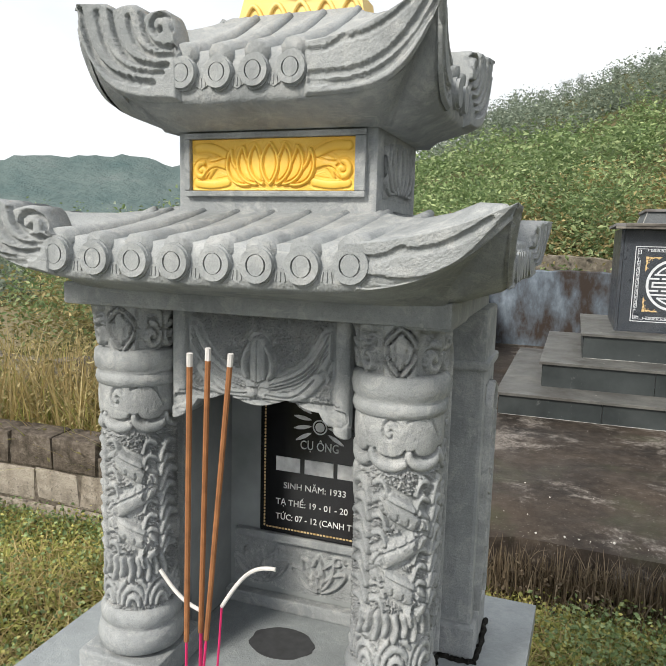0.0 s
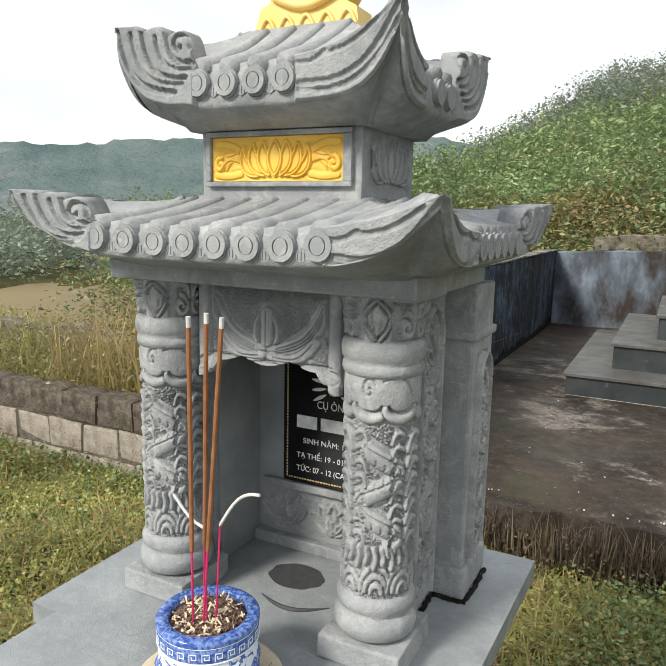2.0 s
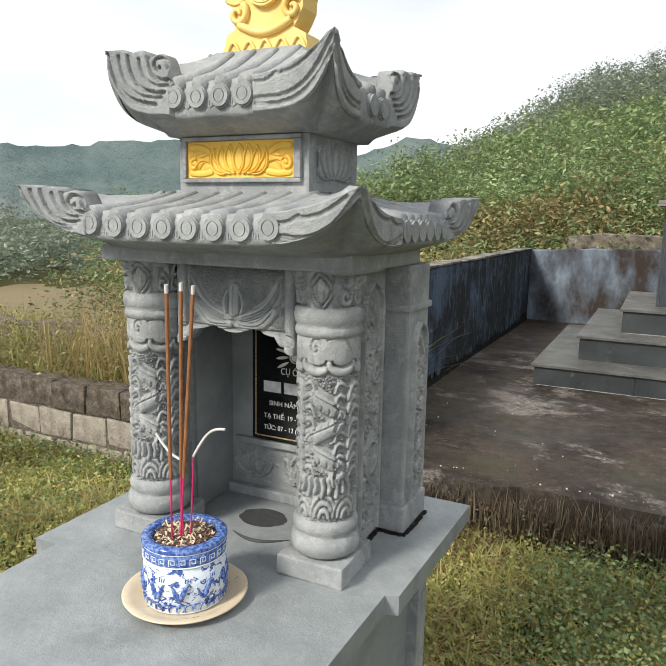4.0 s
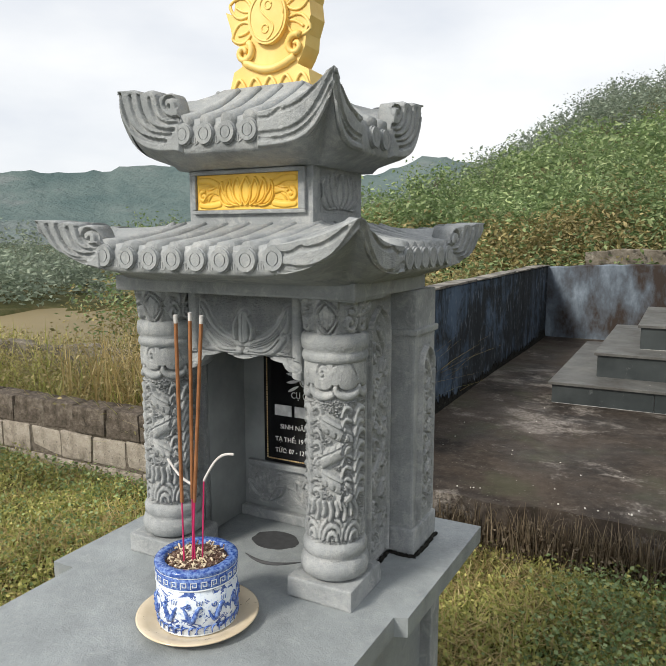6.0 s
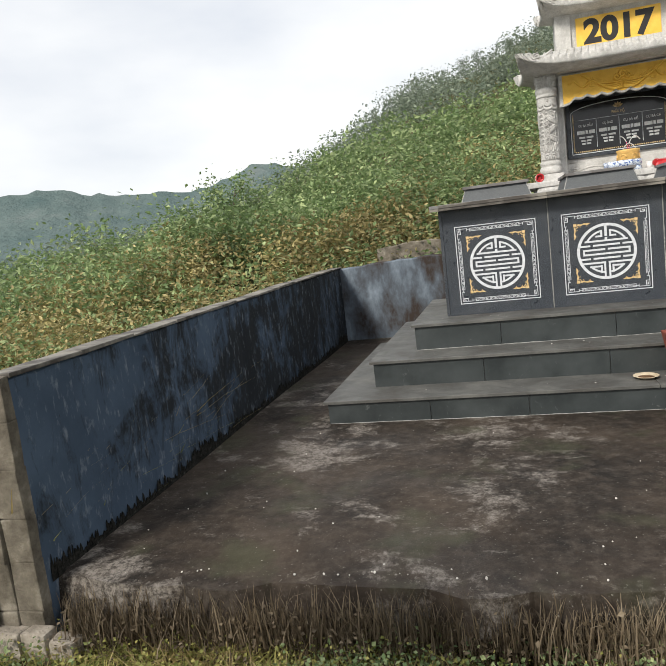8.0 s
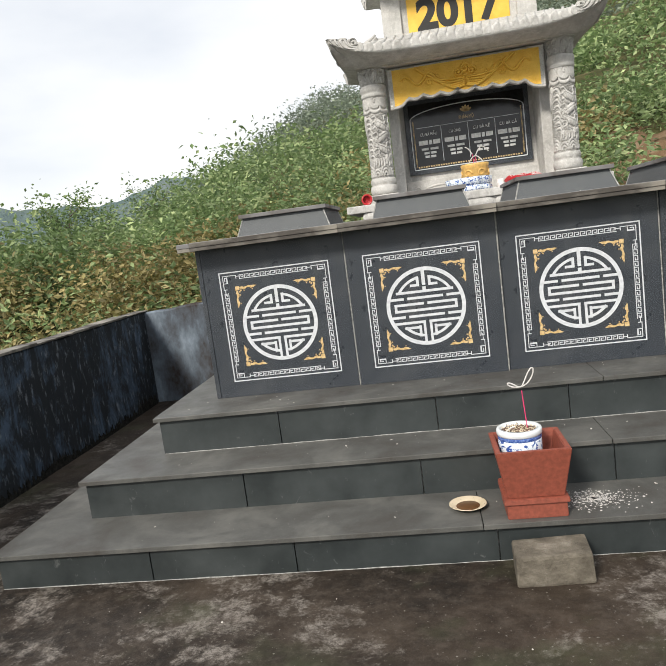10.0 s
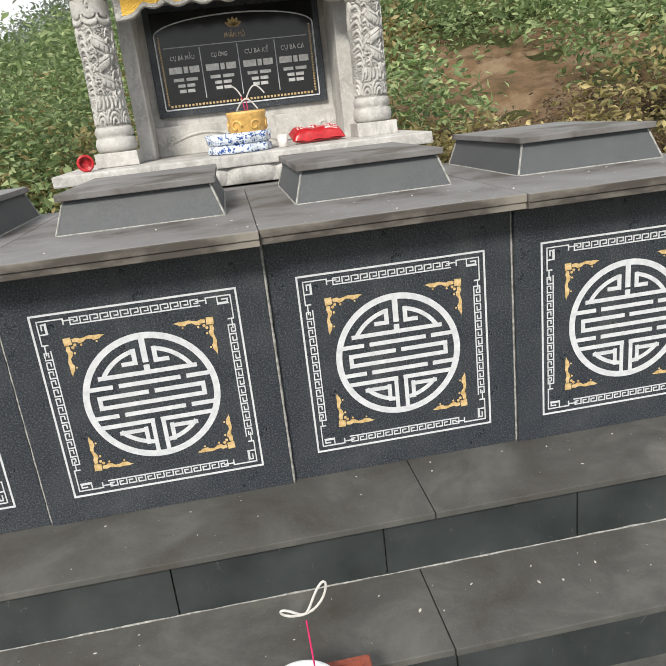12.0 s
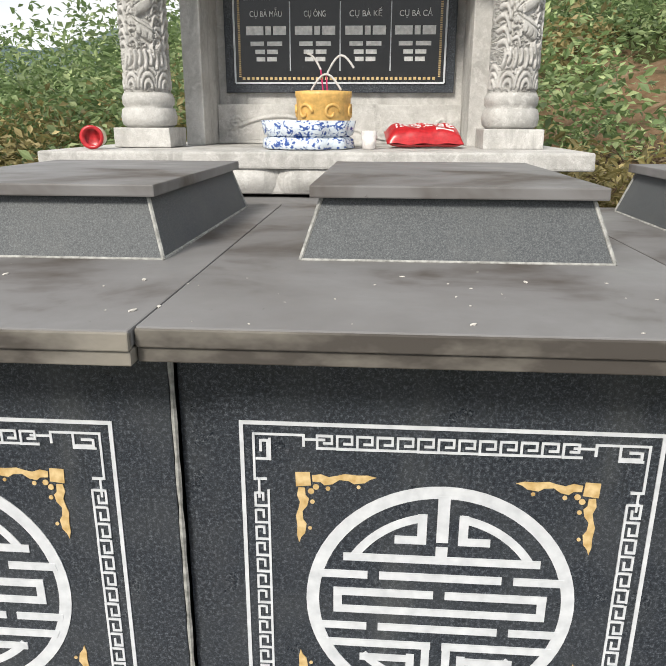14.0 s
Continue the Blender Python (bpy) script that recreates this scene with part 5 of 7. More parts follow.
    for u0, u1 in ((-0.285, -0.237), (-0.228, -0.172), (-0.164, -0.110)):
        boxed("inscription_bar", (u0, u1, 1.7305, 1.7318, 1.131, 1.158), M["print_white"], plq, "white bar in place of lettering", 0)
    writing("inscription", "SINH NĂM: 1933", 0.0165, M["print_white"], plq, at(-0.270, 1.098), "LEFT", 0.122)
    writing("inscription", "TẠ THẾ: 19 - 01 - 20", 0.0165, M["print_white"], plq, at(-0.285, 1.065), "LEFT", 0.142)
    writing("inscription", "TỨC: 07 - 12 (CANH T", 0.0165, M["print_white"], plq, at(-0.285, 1.036), "LEFT", 0.150)
    bm = bmesh.new()
    ring_of(bm, 0.014, 0.0115, 0.0006, lambda u, v, w: (-0.2 + u, 1.7318 - w, 1.222 + v), 24)
    prism(bm, [(0.009 * math.cos(a * math.pi / 8), 0.009 * math.sin(a * math.pi / 8)) for a in range(16)], 0.0006, lambda u, v, w: (-0.2 + u, 1.7318 - w, 1.222 + v))
    for s in (-1, 1):
        for k in range(4):
            prism(bm, [tuple(p) for p in petal(0.016, -0.012 + k * 0.012, 0.036, 0.008, -0.5 + 0.32 * k, 10)[:-1]], 0.0006, lambda u, v, w, s=s: (-0.2 + s * u, 1.7318 - w, 1.222 + v))
    part("plaque_motif", bm, M["print_white"], plq, "white cloud and disc motif")
    # beam, valance
    boxed("beam", (-0.50, 0.078, 1.432, 1.80, z_beam, 1.488), M["stone"], sh, bevel=0.005)
    boxed("beam_return", (0.002, 0.076, 1.44, 1.58, z_beam - 0.004, 1.478), M["stone"], sh, bevel=0.004)
    w, h = 0.288, 0.165
    S = [(petal(w / 2, 0.052, 0.080, 0.046, math.pi / 2), 0.0045, 0.010), (bow((w / 2, 0.055), (w / 2, 0.122), 0), 0.013, 0.009), (bow((w / 2, 0.056), (w / 2, 0.128), 0), 0.0012, -0.004)]
    for s in (-1, 1):
        S.append((bow((w / 2 + s * 0.010, 0.056), (w / 2 + s * 0.112, 0.134), -s * 0.14), 0.014, 0.0065))
        S.append((bow((w / 2 + s * 0.010, 0.050), (w / 2 + s * 0.092, 0.080), -s * 0.18), 0.010, 0.0070))
        for f in (0.0, 0.010, -0.009):
            S.append((bow((w / 2 + s * 0.020, 0.060 + f * 0.4), (w / 2 + s * 0.108, 0.130 + f), -s * 0.14), 0.0014, -0.005))
        S.append((bow((w / 2 + s * 0.016, 0.050), (w / 2 + s * 0.088, 0.078), -s * 0.18), 0.0014, -0.005))
        S.append((bow((w / 2 + s * 0.131, 0.0), (w / 2 + s * 0.131, h), 0), 0.012, 0.010))
    S.append((bow((0.016, 0.026), (w - 0.016, 0.026), 0.0), 0.013, 0.0060))
    S.append((bow((0.016, 0.043), (w - 0.016, 0.043), 0.0), 0.0015, -0.004))
    valance(sh, -0.354, -0.066, 1.500, z_beam + 0.002, 1.284, 1.330, M["stone"], 3, S, leg=0.16)
    # lower roof, box, upper roof
    roof(sh, "lower_roof", SX, 1.625, 0.352, 0.332, 0.155, 0.115, 1.500, 1.552, 1.602, 0.080, 0.262, 0.185, 8, 6, 0.0205, M["stone"], 0.02, 0.046, 4.0, 0.57, 0.36, 5.5, 0.0, 0.06)
    bx = boxed("upper_box", (-0.336, -0.038, 1.49, 1.705, 1.585, 1.725), M["stone"], sh, bevel=0.004)
    boxed("panel_ground", (-0.313, -0.067, 1.4885, 1.4915, 1.623, 1.694), M["gold"], bx, "yellow painted recess", 0.001)
    relief_panel("lotus_panel", 0.244, 0.069, 320, 110, lotus_strokes(0.244, 0.069), M["gold"], bx, lambda u, v, h: (-0.312 + u, 1.4872 - h * 0.9, 1.624 + v), 0.0004, 9, "yellow painted lotus relief")
    bm = bmesh.new()
    for d in ((-0.322, -0.052, 1.481, 1.491, 1.694, 1.702), (-0.322, -0.052, 1.481, 1.491, 1.615, 1.623), (-0.322, -0.313, 1.481, 1.491, 1.623, 1.694), (-0.067, -0.052, 1.481, 1.491, 1.623, 1.694)):
        box(bm, *d, 0.002)
    part("panel_frame", bm, M["stone"], bx)
    for s, xx in ((1, -0.0375), (-1, -0.3365)):
        relief_panel("side_lotus", 0.16, 0.085, 210, 110, lotus_strokes(0.16, 0.085, False), M["stone_rough"], bx, lambda u, v, h, s=s, xx=xx: (xx + s * h * 1.0, 1.517 + u, 1.615 + v), 0.0012, 10, "plain stone lotus relief")
    roof(sh, "upper_roof", SX + 0.014, 1.60, 0.237, 0.201, 0.095, 0.055, 1.726, 1.790, 1.872, 0.088, 0.165, 0.122, 4, 2, 0.0195, M["stone"], 0.02, 0.062, 3.4, 0.335, 0.13, 8.0, -0.06, 0.07)
    # flame finial
    pts = []
    tips = [(-0.115, 0.0), (-0.098, 0.05), (-0.075, 0.06), (-0.082, 0.078), (-0.078, 0.098), (-0.098, 0.108), (-0.106, 0.14), (-0.118, 0.172), (-0.096, 0.164), (-0.092, 0.186), (-0.099, 0.232),
            (-0.066, 0.212), (-0.050, 0.218), (-0.034, 0.262), (-0.006, 0.305)]
    right = [(0.022, 0.255), (0.040, 0.225), (0.056, 0.246), (0.082, 0.262), (0.080, 0.222), (0.084, 0.206), (0.112, 0.212), (0.100, 0.172), (0.104, 0.14), (0.092, 0.108), (0.090, 0.085), (0.080, 0.066), (0.070, 0.052), (0.098, 0.038), (0.105, 0.0)]
    fin = part("finial", prism(bmesh.new(), tips + right, 0.058, lambda u, v, w: (-0.185 + u * 0.92, 1.632 - w, 1.862 + v)), M["gold_pale"], sh, "yellow painted flame finial with a disc")
    S = []
    c = (0.125, 0.152)
    for k in range(7):
        a = -0.35 + k * (math.pi + 0.7) / 6
        ln = (0.075, 0.072, 0.088, 0.125, 0.10, 0.075, 0.07)[k]
        S.append((petal(c[0] + 0.046 * math.cos(a), c[1] + 0.046 * math.sin(a), ln * 0.86, 0.040, a), 0.0045, 0.006))
        S.append((bow((c[0] + 0.046 * math.cos(a), c[1] + 0.046 * math.sin(a)), (c[0] + (0.04 + ln * 0.7) * math.cos(a), c[1] + (0.04 + ln * 0.7) * math.sin(a)), 0.1), 0.0042, 0.0055))
    for k, (line, half, hh) in enumerate(S):
        d = bmesh.new()
        tube(d, [(-0.185 + (p[0] - 0.125) * 0.92, 1.5735, 1.862 + p[1]) for p in line[: (-1 if k % 2 == 0 else None)]], half * 0.75, 6)
        part("flame_line", d, M["gold_pale"], fin, smooth=True)
    fc = lambda u, v, w: (-0.185 + u, 1.574 - w, 1.862 + 0.146 + v)
    d = bmesh.new()
    prism(d, [(0.046 * math.cos(k * math.pi / 20), 0.052 * math.sin(k * math.pi / 20)) for k in range(40)], 0.012, fc)
    part("disc", d, M["gold_pale"], fin)
    d = bmesh.new()
    tube(d, [fc(0.040 * math.cos(k * math.pi / 20), 0.046 * math.sin(k * math.pi / 20), 0.012) for k in range(41)], 0.002, 6)
    t = np.linspace(0, 1, 20)
    tube(d, [fc(-0.016 * math.sin(q * 2 * math.pi), 0.044 - 0.088 * q, 0.012) for q in t], 0.0022, 6)
    for v in (0.022, -0.022):
        tube(d, [fc(0.008 * math.cos(k * math.pi / 8) + (0.004 if v > 0 else -0.004), v + 0.008 * math.sin(k * math.pi / 8), 0.012) for k in range(17)], 0.002, 6)
    part("disc_lines", d, M["gold_pale"], fin, smooth=True)
    d = bmesh.new()
    for s in (-1, 1):
        sp = spiral(s * 0.062, -0.060, 0.022, 1.2, 1.0, s, 20)
        tube(d, [fc(a, b, 0.004) for a, b in sp], [0.0075 - 0.003 * k / 19 for k in range(20)], 8)
    tube(d, [fc(a, b, 0.003) for a, b in bow((-0.06, -0.080), (0.06, -0.080), -0.16)], 0.008, 8)
    for k in range(5):
        u = -0.075 + k * 0.0375
        tube(d, [fc(u + p, q, 0.002) for p, q in bow((-0.018, -0.140), (0.018, -0.140), 0.75)], 0.0035, 6)
    part("cloud_scroll", d, M["gold_pale"], fin, smooth=True)
    # uneven black line along the joint round the foot of the shrine
    for pts in ([(0.034, 1.585), (0.038, 1.64), (0.036, 1.702)], [(0.036, 1.703), (0.07, 1.699), (0.098, 1.702), (0.102, 1.76), (0.100, 1.858)]):
        d = bmesh.new()
        dense = [Vector((*pts[k], SZ)).lerp(Vector((*pts[k + 1], SZ)), q / 8) for k in range(len(pts) - 1) for q in range(8)]
        tube(d, [v + Vector((0.0015 * math.sin(k * 2.1), 0.0015 * math.cos(k * 1.7), 0.001)) for k, v in enumerate(dense)], [0.0035 + 0.0025 * abs(math.sin(k * 1.3)) for k in range(len(dense))], 6)
        part("open_joint", d, M["mould"], sh, "thin black line along the joint")
    # dark oval recess and hooks on the slab
    st = thing("soot_stain", "dark oval burn mark and rubbed marks on the slab", "stain")
    d = bmesh.new()
    prism(d, [(0.058 * math.cos(k * math.pi / 18) * (1 + 0.05 * math.sin(k * 1.3)), 0.045 * math.sin(k * math.pi / 18)) for k in range(36)], 0.0012, lambda u, v, w: (-0.225 + u, 1.632 + v, SZ + w))
    part("burn_mark", d, M["soot"], st)
    d = bmesh.new()
    tube(d, [(-0.175 + p, 1.545 + q, SZ + 0.0006) for p, q in bow((-0.075, 0.0), (0.06, 0.02), -0.22)], [0.001 + 0.004 * math.sin(math.pi * k / 15) for k in range(16)], 6)
    part("rubbed_mark", d, M["soot"], st)


build_shrine()


# ---- incense pot on its plate ----
def incense(top, x, y, z0, tip, r, burnt, red, name="incense_stick"):
    p = Vector((x, y, z0))
    q = Vector(tip)
    d = q - p
    st = part(name, tube(bmesh.new(), [p + d * (red * 0.98), p + d * 0.975], r, 8), M["incense_brown"], top, "tall brown incense stick with an ash tip")
    part("stick_core", tube(bmesh.new(), [p - d * 0.04, p + d * red], r * 0.5, 6), M["incense_red"], st, "pink dyed stick")
    if burnt:
        part("ash_tip", tube(bmesh.new(), [p + d * 0.97, p + d * 1.0], r * 1.05, 8), M["ash_white"], st, "pale ash tip")


POT = (-0.178, 1.288)


def ash_bed(name, c, z, r, parent, seed):
    rng = random.Random(seed)
    bm = bmesh.new()
    lathe(bm, [(r, z - 0.01), (r * 0.98, z), (r * 0.7, z + 0.004), (r * 0.3, z + 0.006), (0.002, z + 0.006)], 32, c)
    bed = part(name, bm, M["ash"], parent, "bed of ash and stubs", smooth=True)
    bm = bmesh.new()
    for _ in range(90):
        a, q = rng.uniform(0, 6.28), r * 0.92 * math.sqrt(rng.random())
        b, ln = rng.uniform(0, 6.28), rng.uniform(0.006, 0.016)
        x, y = c[0] + q * math.cos(a), c[1] + q * math.sin(a)
        tube(bm, [(x, y, z + 0.004), (x + ln * math.cos(b), y + ln * math.sin(b), z + 0.004 + rng.uniform(0, 0.008))], rng.uniform(0.0008, 0.0017), 4)
    part("ash_grit", bm, M["ash"], bed, kind="stuff")
    bm = bmesh.new()
    for _ in range(110):
        a, q = rng.uniform(0, 6.28), r * 0.93 * math.sqrt(rng.random())
        b, ln = rng.uniform(0, 6.28), rng.uniform(0.004, 0.012)
        x, y = c[0] + q * math.cos(a), c[1] + q * math.sin(a)
        tube(bm, [(x, y, z + 0.006), (x + ln * math.cos(b), y + ln * math.sin(b), z + 0.006 + rng.uniform(0, 0.006))], rng.uniform(0.001, 0.0021), 5)
    part("stub_chips", bm, M["china"], bed, "pale burnt stub ends", kind="stuff")
    return bed


def build_pot():
    pl = thing("china_plate", "cream china plate with faded sprigs under the incense pot", "plate")
    px, py = POT
    part("plate_dish", lathe(bmesh.new(), [(0.06, SZ + 0.001), (0.078, SZ + 0.002), (0.096, SZ + 0.009), (0.113, SZ + 0.013), (0.1145, SZ + 0.0155), (0.111, SZ + 0.0165), (0.095, SZ + 0.0125), (0.076, SZ + 0.0055), (0.002, SZ + 0.005)], 64, (px, py)), M["china"], pl, smooth=True)
    z = SZ + 0.006
    pot = thing("incense_pot", "blue and white glazed incense pot filled with ash", "pot")
    R, H = 0.0755, 0.122
    part("pot_body", lathe(bmesh.new(), [(R * 0.93, z), (R * 0.96, z + 0.004), (R * 0.985, z + 0.03), (R * 0.99, z + H * 0.72)], 64, POT), M["glaze"], pot, "white glaze with cobalt clouds and waves", True)
    part("upper_band", lathe(bmesh.new(), [(R * 0.99, z + H * 0.72), (R * 1.0, z + H * 0.73), (R * 1.005, z + H * 0.9), (R * 0.99, z + H * 0.905)], 64, POT), M["glaze_blue"], pot, "cobalt band of key pattern", True)
    bm = bmesh.new()
    n = 26
    for k in range(n):
        a = 2 * math.pi * k / n
        for u, v, w, hh in ((-0.0058, 0.0, 0.0013, 0.012), (-0.0058, 0.0107, 0.0105, 0.0013), (0.0042, 0.003, 0.0013, 0.009), (-0.0025, 0.003, 0.0075, 0.0013), (-0.0025, 0.003, 0.0013, 0.005)):
            aa, rr = a + (u + w / 2) / R, R * 1.008
            m = pose(POT[0] + rr * math.cos(aa), POT[1] + rr * math.sin(aa), z + H * 0.755 + v + hh / 2, 0, 0, math.degrees(aa))
            r = bmesh.ops.create_cube(bm, size=1.0, matrix=m @ Matrix.Diagonal((0.0006, w, hh, 1)))
    part("key_band", bm, M["glaze_white"], pot, "pale key pattern")
    part("rim", lathe(bmesh.new(), [(R * 0.99, z + H * 0.9), (R * 1.02, z + H * 0.93), (R * 1.02, z + H * 0.98), (R * 0.98, z + H), (R * 0.80, z + H), (R * 0.77, z + H * 0.985), (R * 0.77, z + H * 0.88)], 64, POT), M["glaze_blue"], pot, "cobalt flowered rim", True)
    for dz, r in ((0.0, 0.0016), (H * 0.705, 0.0016), (H * 0.9, 0.0014)):
        bm = bmesh.new()
        tube(bm, [(POT[0] + R * (0.955 if dz == 0 else 0.995) * math.cos(k * math.pi / 32), POT[1] + R * (0.955 if dz == 0 else 0.995) * math.sin(k * math.pi / 32), z + dz + 0.002) for k in range(65)], r, 6)
        part("glaze_line", bm, M["glaze_white"], pot)
    # painted waves round the foot and a coiled cloud dragon band as raised glaze strokes
    bm = bmesh.new()
    rr = R * 0.985
    on = lambda u, v: (POT[0] + rr * 1.006 * math.cos(u / rr), POT[1] + rr * 1.006 * math.sin(u / rr), z + v)
    for k in range(34):
        u = 2 * math.pi * rr * k / 34
        tube(bm, [on(u + p, q) for p, q in bow((0, 0.004), (0.012, 0.018), 0.35, 7)], [0.0022 * math.sin(math.pi * (0.1 + 0.8 * i / 6)) for i in range(7)], 5)
    rng = random.Random(4)
    for k in range(10):
        u = 2 * math.pi * rr * k / 10
        t = np.linspace(0, 1, 24)
        tube(bm, [on(u + 0.036 * q, 0.043 + 0.013 * math.sin(q * 7 + k)) for q in t], [0.0012 + 0.005 * math.sin(math.pi * q) * (0.6 + 0.4 * math.sin(q * 40) ** 2) for q in t], 6)
        tube(bm, [on(a, b) for a, b in spiral(u + 0.012, 0.058, 0.006, 1.2, k, 1, 14)], 0.0014, 5)
        for j in range(3):
            tube(bm, [on(u + 0.026 + 0.004 * j, 0.060), on(u + 0.026 + 0.005 * j, 0.068)], 0.0009, 5)
    part("painted_clouds", bm, M["glaze_blue"], pot, "cobalt clouds and coils", True)
    ash_bed("ash_bed", POT, z + H * 0.93, R * 0.775, pot, 5)
    zt = z + H * 0.93
    px, py = POT
    for tip, bx, by, rad in (((-0.155, 1.225, 1.440), -0.186, 1.262, 0.0032), ((-0.155, 1.262, 1.440), -0.178, 1.278, 0.0032), ((-0.122, 1.252, 1.438), -0.172, 1.268, 0.0032)):
        incense(pot, bx, by, zt, tip, rad, True, 0.27)
    for tip, dx, dy in (((-0.172, 1.275, 1.125), 0.006, -0.012), ((-0.143, 1.272, 1.138), 0.018, -0.006)):
        part("stick_core", tube(bmesh.new(), [(px + dx, py + dy, zt - 0.005), tip], 0.0014, 6), M["incense_red"], pot, "pink dyed stick")
    # curled ash worms left on burnt sticks
    for p, q, b in (((-0.143, 1.272, 1.137), (-0.076, 1.272, 1.196), 0.22), ((-0.173, 1.275, 1.124), (-0.228, 1.275, 1.164), -0.10)):
        pts = []
        for k in range(12):
            t = k / 11
            v = Vector(p).lerp(Vector(q), t)
            v.z += b * 0.08 * math.sin(math.pi * t)
            pts.append(v)
        part("ash_curl", tube(bmesh.new(), pts, 0.0024, 7), M["ash_white"], pot, "curled pale ash")


build_pot()


# ---- white shrine behind the granite tomb ----
def build_white_shrine():
    sh = thing("white_shrine", "weathered white stone shrine with carved columns and yellow apron", "shrine")
    W = M["white_stone"]
    zb = 1.875
    boxed("pedestal", (1.36, 3.05, 7.78, 9.02, 0.25, 1.72), M["cover"], sh, bevel=0.01)
    for k in range(7):
        d = bmesh.new()
        x = 1.36 + (k + 0.5) * 0.241
        grid = []
        for j in range(7):
            t = j / 6
            row = []
            for m in range(7):
                s = -1 + m / 3
                row.append(d.verts.new((x + s * 0.118 * math.sin(math.pi * (0.25 + 0.5 * t)) ** 0.5, 8.068 - 0.026 * math.sin(math.pi * (0.1 + 0.8 * t)) * (1 - s ** 4), 1.735 + 0.085 * t)))
            grid.append(row)
        for a, b in zip(grid, grid[1:]):
            for m in range(6):
                d.faces.new((a[m], a[m + 1], b[m + 1], b[m]))
        part("lotus_petal", d, W, sh, smooth=True)
    boxed("petal_course", (1.37, 3.04, 8.07, 9.0, 1.73, 1.82), W, sh, bevel=0.01)
    boxed("base_slab", (1.25, 3.145, 8.045, 9.10, 1.818, zb), W, sh, bevel=0.008, jitter=0.002)
    zc = 2.885
    for x in (1.528, 2.925):
        carved_column(sh, x, 8.44, zb, zc, 0.088, W, seed=12)
    boxed("back_wall", (1.63, 2.84, 8.92, 9.02, zb, 2.95), W, sh, bevel=0.006)
    for x0, x1 in ((1.62, 1.70), (2.79, 2.87)):
        boxed("side_wall", (x0, x1, 8.62, 8.93, zb, 2.95), W, sh, bevel=0.006)
    boxed("wall_ledge", (1.70, 2.79, 8.86, 8.92, zb, zb + 0.17), W, sh, bevel=0.006)
    S = [(bow((0.05, 0.04), (0.5, 0.05), 0.12), 0.008, 0.008), (spiral(0.08, 0.07, 0.03, 1.3, 0, 1), 0.006, 0.009), (bow((0.6, 0.05), (1.0, 0.04), -0.12), 0.008, 0.008), (spiral(1.0, 0.07, 0.03, 1.3, 0, -1), 0.006, 0.009)]
    relief_panel("carved_scroll", 1.08, 0.13, 160, 30, S, W, sh, lambda u, v, h: (1.705 + u, 8.858 - h, zb + 0.02 + v), 0.001, 3)
    # plaque
    plq = boxed("plaque", (1.738, 2.752, 8.893, 8.919, 2.095, 2.70), M["granite"], sh, "black granite plaque in a gilt frame", 0.003)
    boxed("plaque_face", (1.775, 2.715, 8.889, 8.894, 2.13, 2.665), M["plaque"], plq, bevel=0.001)
    pf = lambda u, v, w: (2.245 + u, 8.8885 - w, 2.10 + v)
    bm = bmesh.new()
    for s in (-1, 1):
        bar(bm, s * 0.462 - 0.004, s * 0.462 + 0.004, 0.035, 0.44, pf)
    bar(bm, -0.462, 0.462, 0.031, 0.039, pf)
    t = np.linspace(0, np.pi, 30)
    tube(bm, [pf(-0.462 * math.cos(a), 0.44 + 0.09 * math.sin(a), 0.001) for a in t], 0.004, 5)
    part("plaque_frame", bm, M["inlay"], plq, "pale arched line")
    bm = bmesh.new()
    for q in range(42):
        for s in (-1, 1):
            bar(bm, s * 0.44 - 0.005, s * 0.44 + 0.005, 0.06 + q * 0.009, 0.065 + q * 0.009, pf)
        bar(bm, -0.43 + q * 0.0205, -0.418 + q * 0.0205, 0.048, 0.060, pf)
    part("plaque_border", bm, M["inlay_gold"], plq, "gilded dotted border")
    bm = bmesh.new()
    for u in (-0.215, 0.005, 0.225):
        bar(bm, u - 0.0025, u + 0.0025, 0.085, 0.365, pf)
    bar(bm, -0.42, 0.42, 0.372, 0.376, pf)
    part("dividing_line", bm, M["inlay"], plq)
    at = lambda u, z: pose(2.245 + u, 8.888, 2.10 + z, 90, 0, 0)
    writing("inscription", "PHẦN MỘ", 0.04, M["inlay_gold"], plq, at(0.0, 0.40), "CENTER", 0.12)
    for u, tx in ((-0.32, "CỤ BÀ MẪU"), (-0.105, "CỤ ÔNG"), (0.115, "CỤ BÀ KẾ"), (0.33, "CỤ BÀ CẢ")):
        writing("inscription", tx, 0.034, M["print_white"], plq, at(u, 0.305), "CENTER", 0.14 if len(tx) > 6 else 0.095)
    for u in (-0.32, -0.105, 0.115, 0.33):
        for a, b in ((-0.088, -0.012), (-0.003, 0.022), (0.031, 0.088)):
            boxed("inscription_bar", (2.245 + u + a, 2.245 + u + b, 8.8872, 8.8886, 2.10 + 0.232, 2.10 + 0.268), M["print_white"], plq, "white bar in place of lettering", 0)
        for v, hw in ((0.188, 0.07), (0.155, 0.05), (0.125, 0.045)):
            for a, b in ((-hw, -hw * 0.15), (hw * 0.05, hw)):
                boxed("inscription_bar", (2.245 + u + a, 2.245 + u + b, 8.8872, 8.8886, 2.10 + v, 2.10 + v + 0.018), M["print_white"], plq, "white bar in place of lettering", 0)
    bm = bmesh.new()
    for k in range(5):
        prism(bm, [tuple(p) for p in petal(0, 0.455, 0.055, 0.022, 0.5 + k * 0.53, 10)[:-1]], 0.001, pf)
    part("plaque_motif", bm, M["inlay_gold"], plq, "small gilded lotus")
    # yellow apron
    w, h = 1.16, 0.30
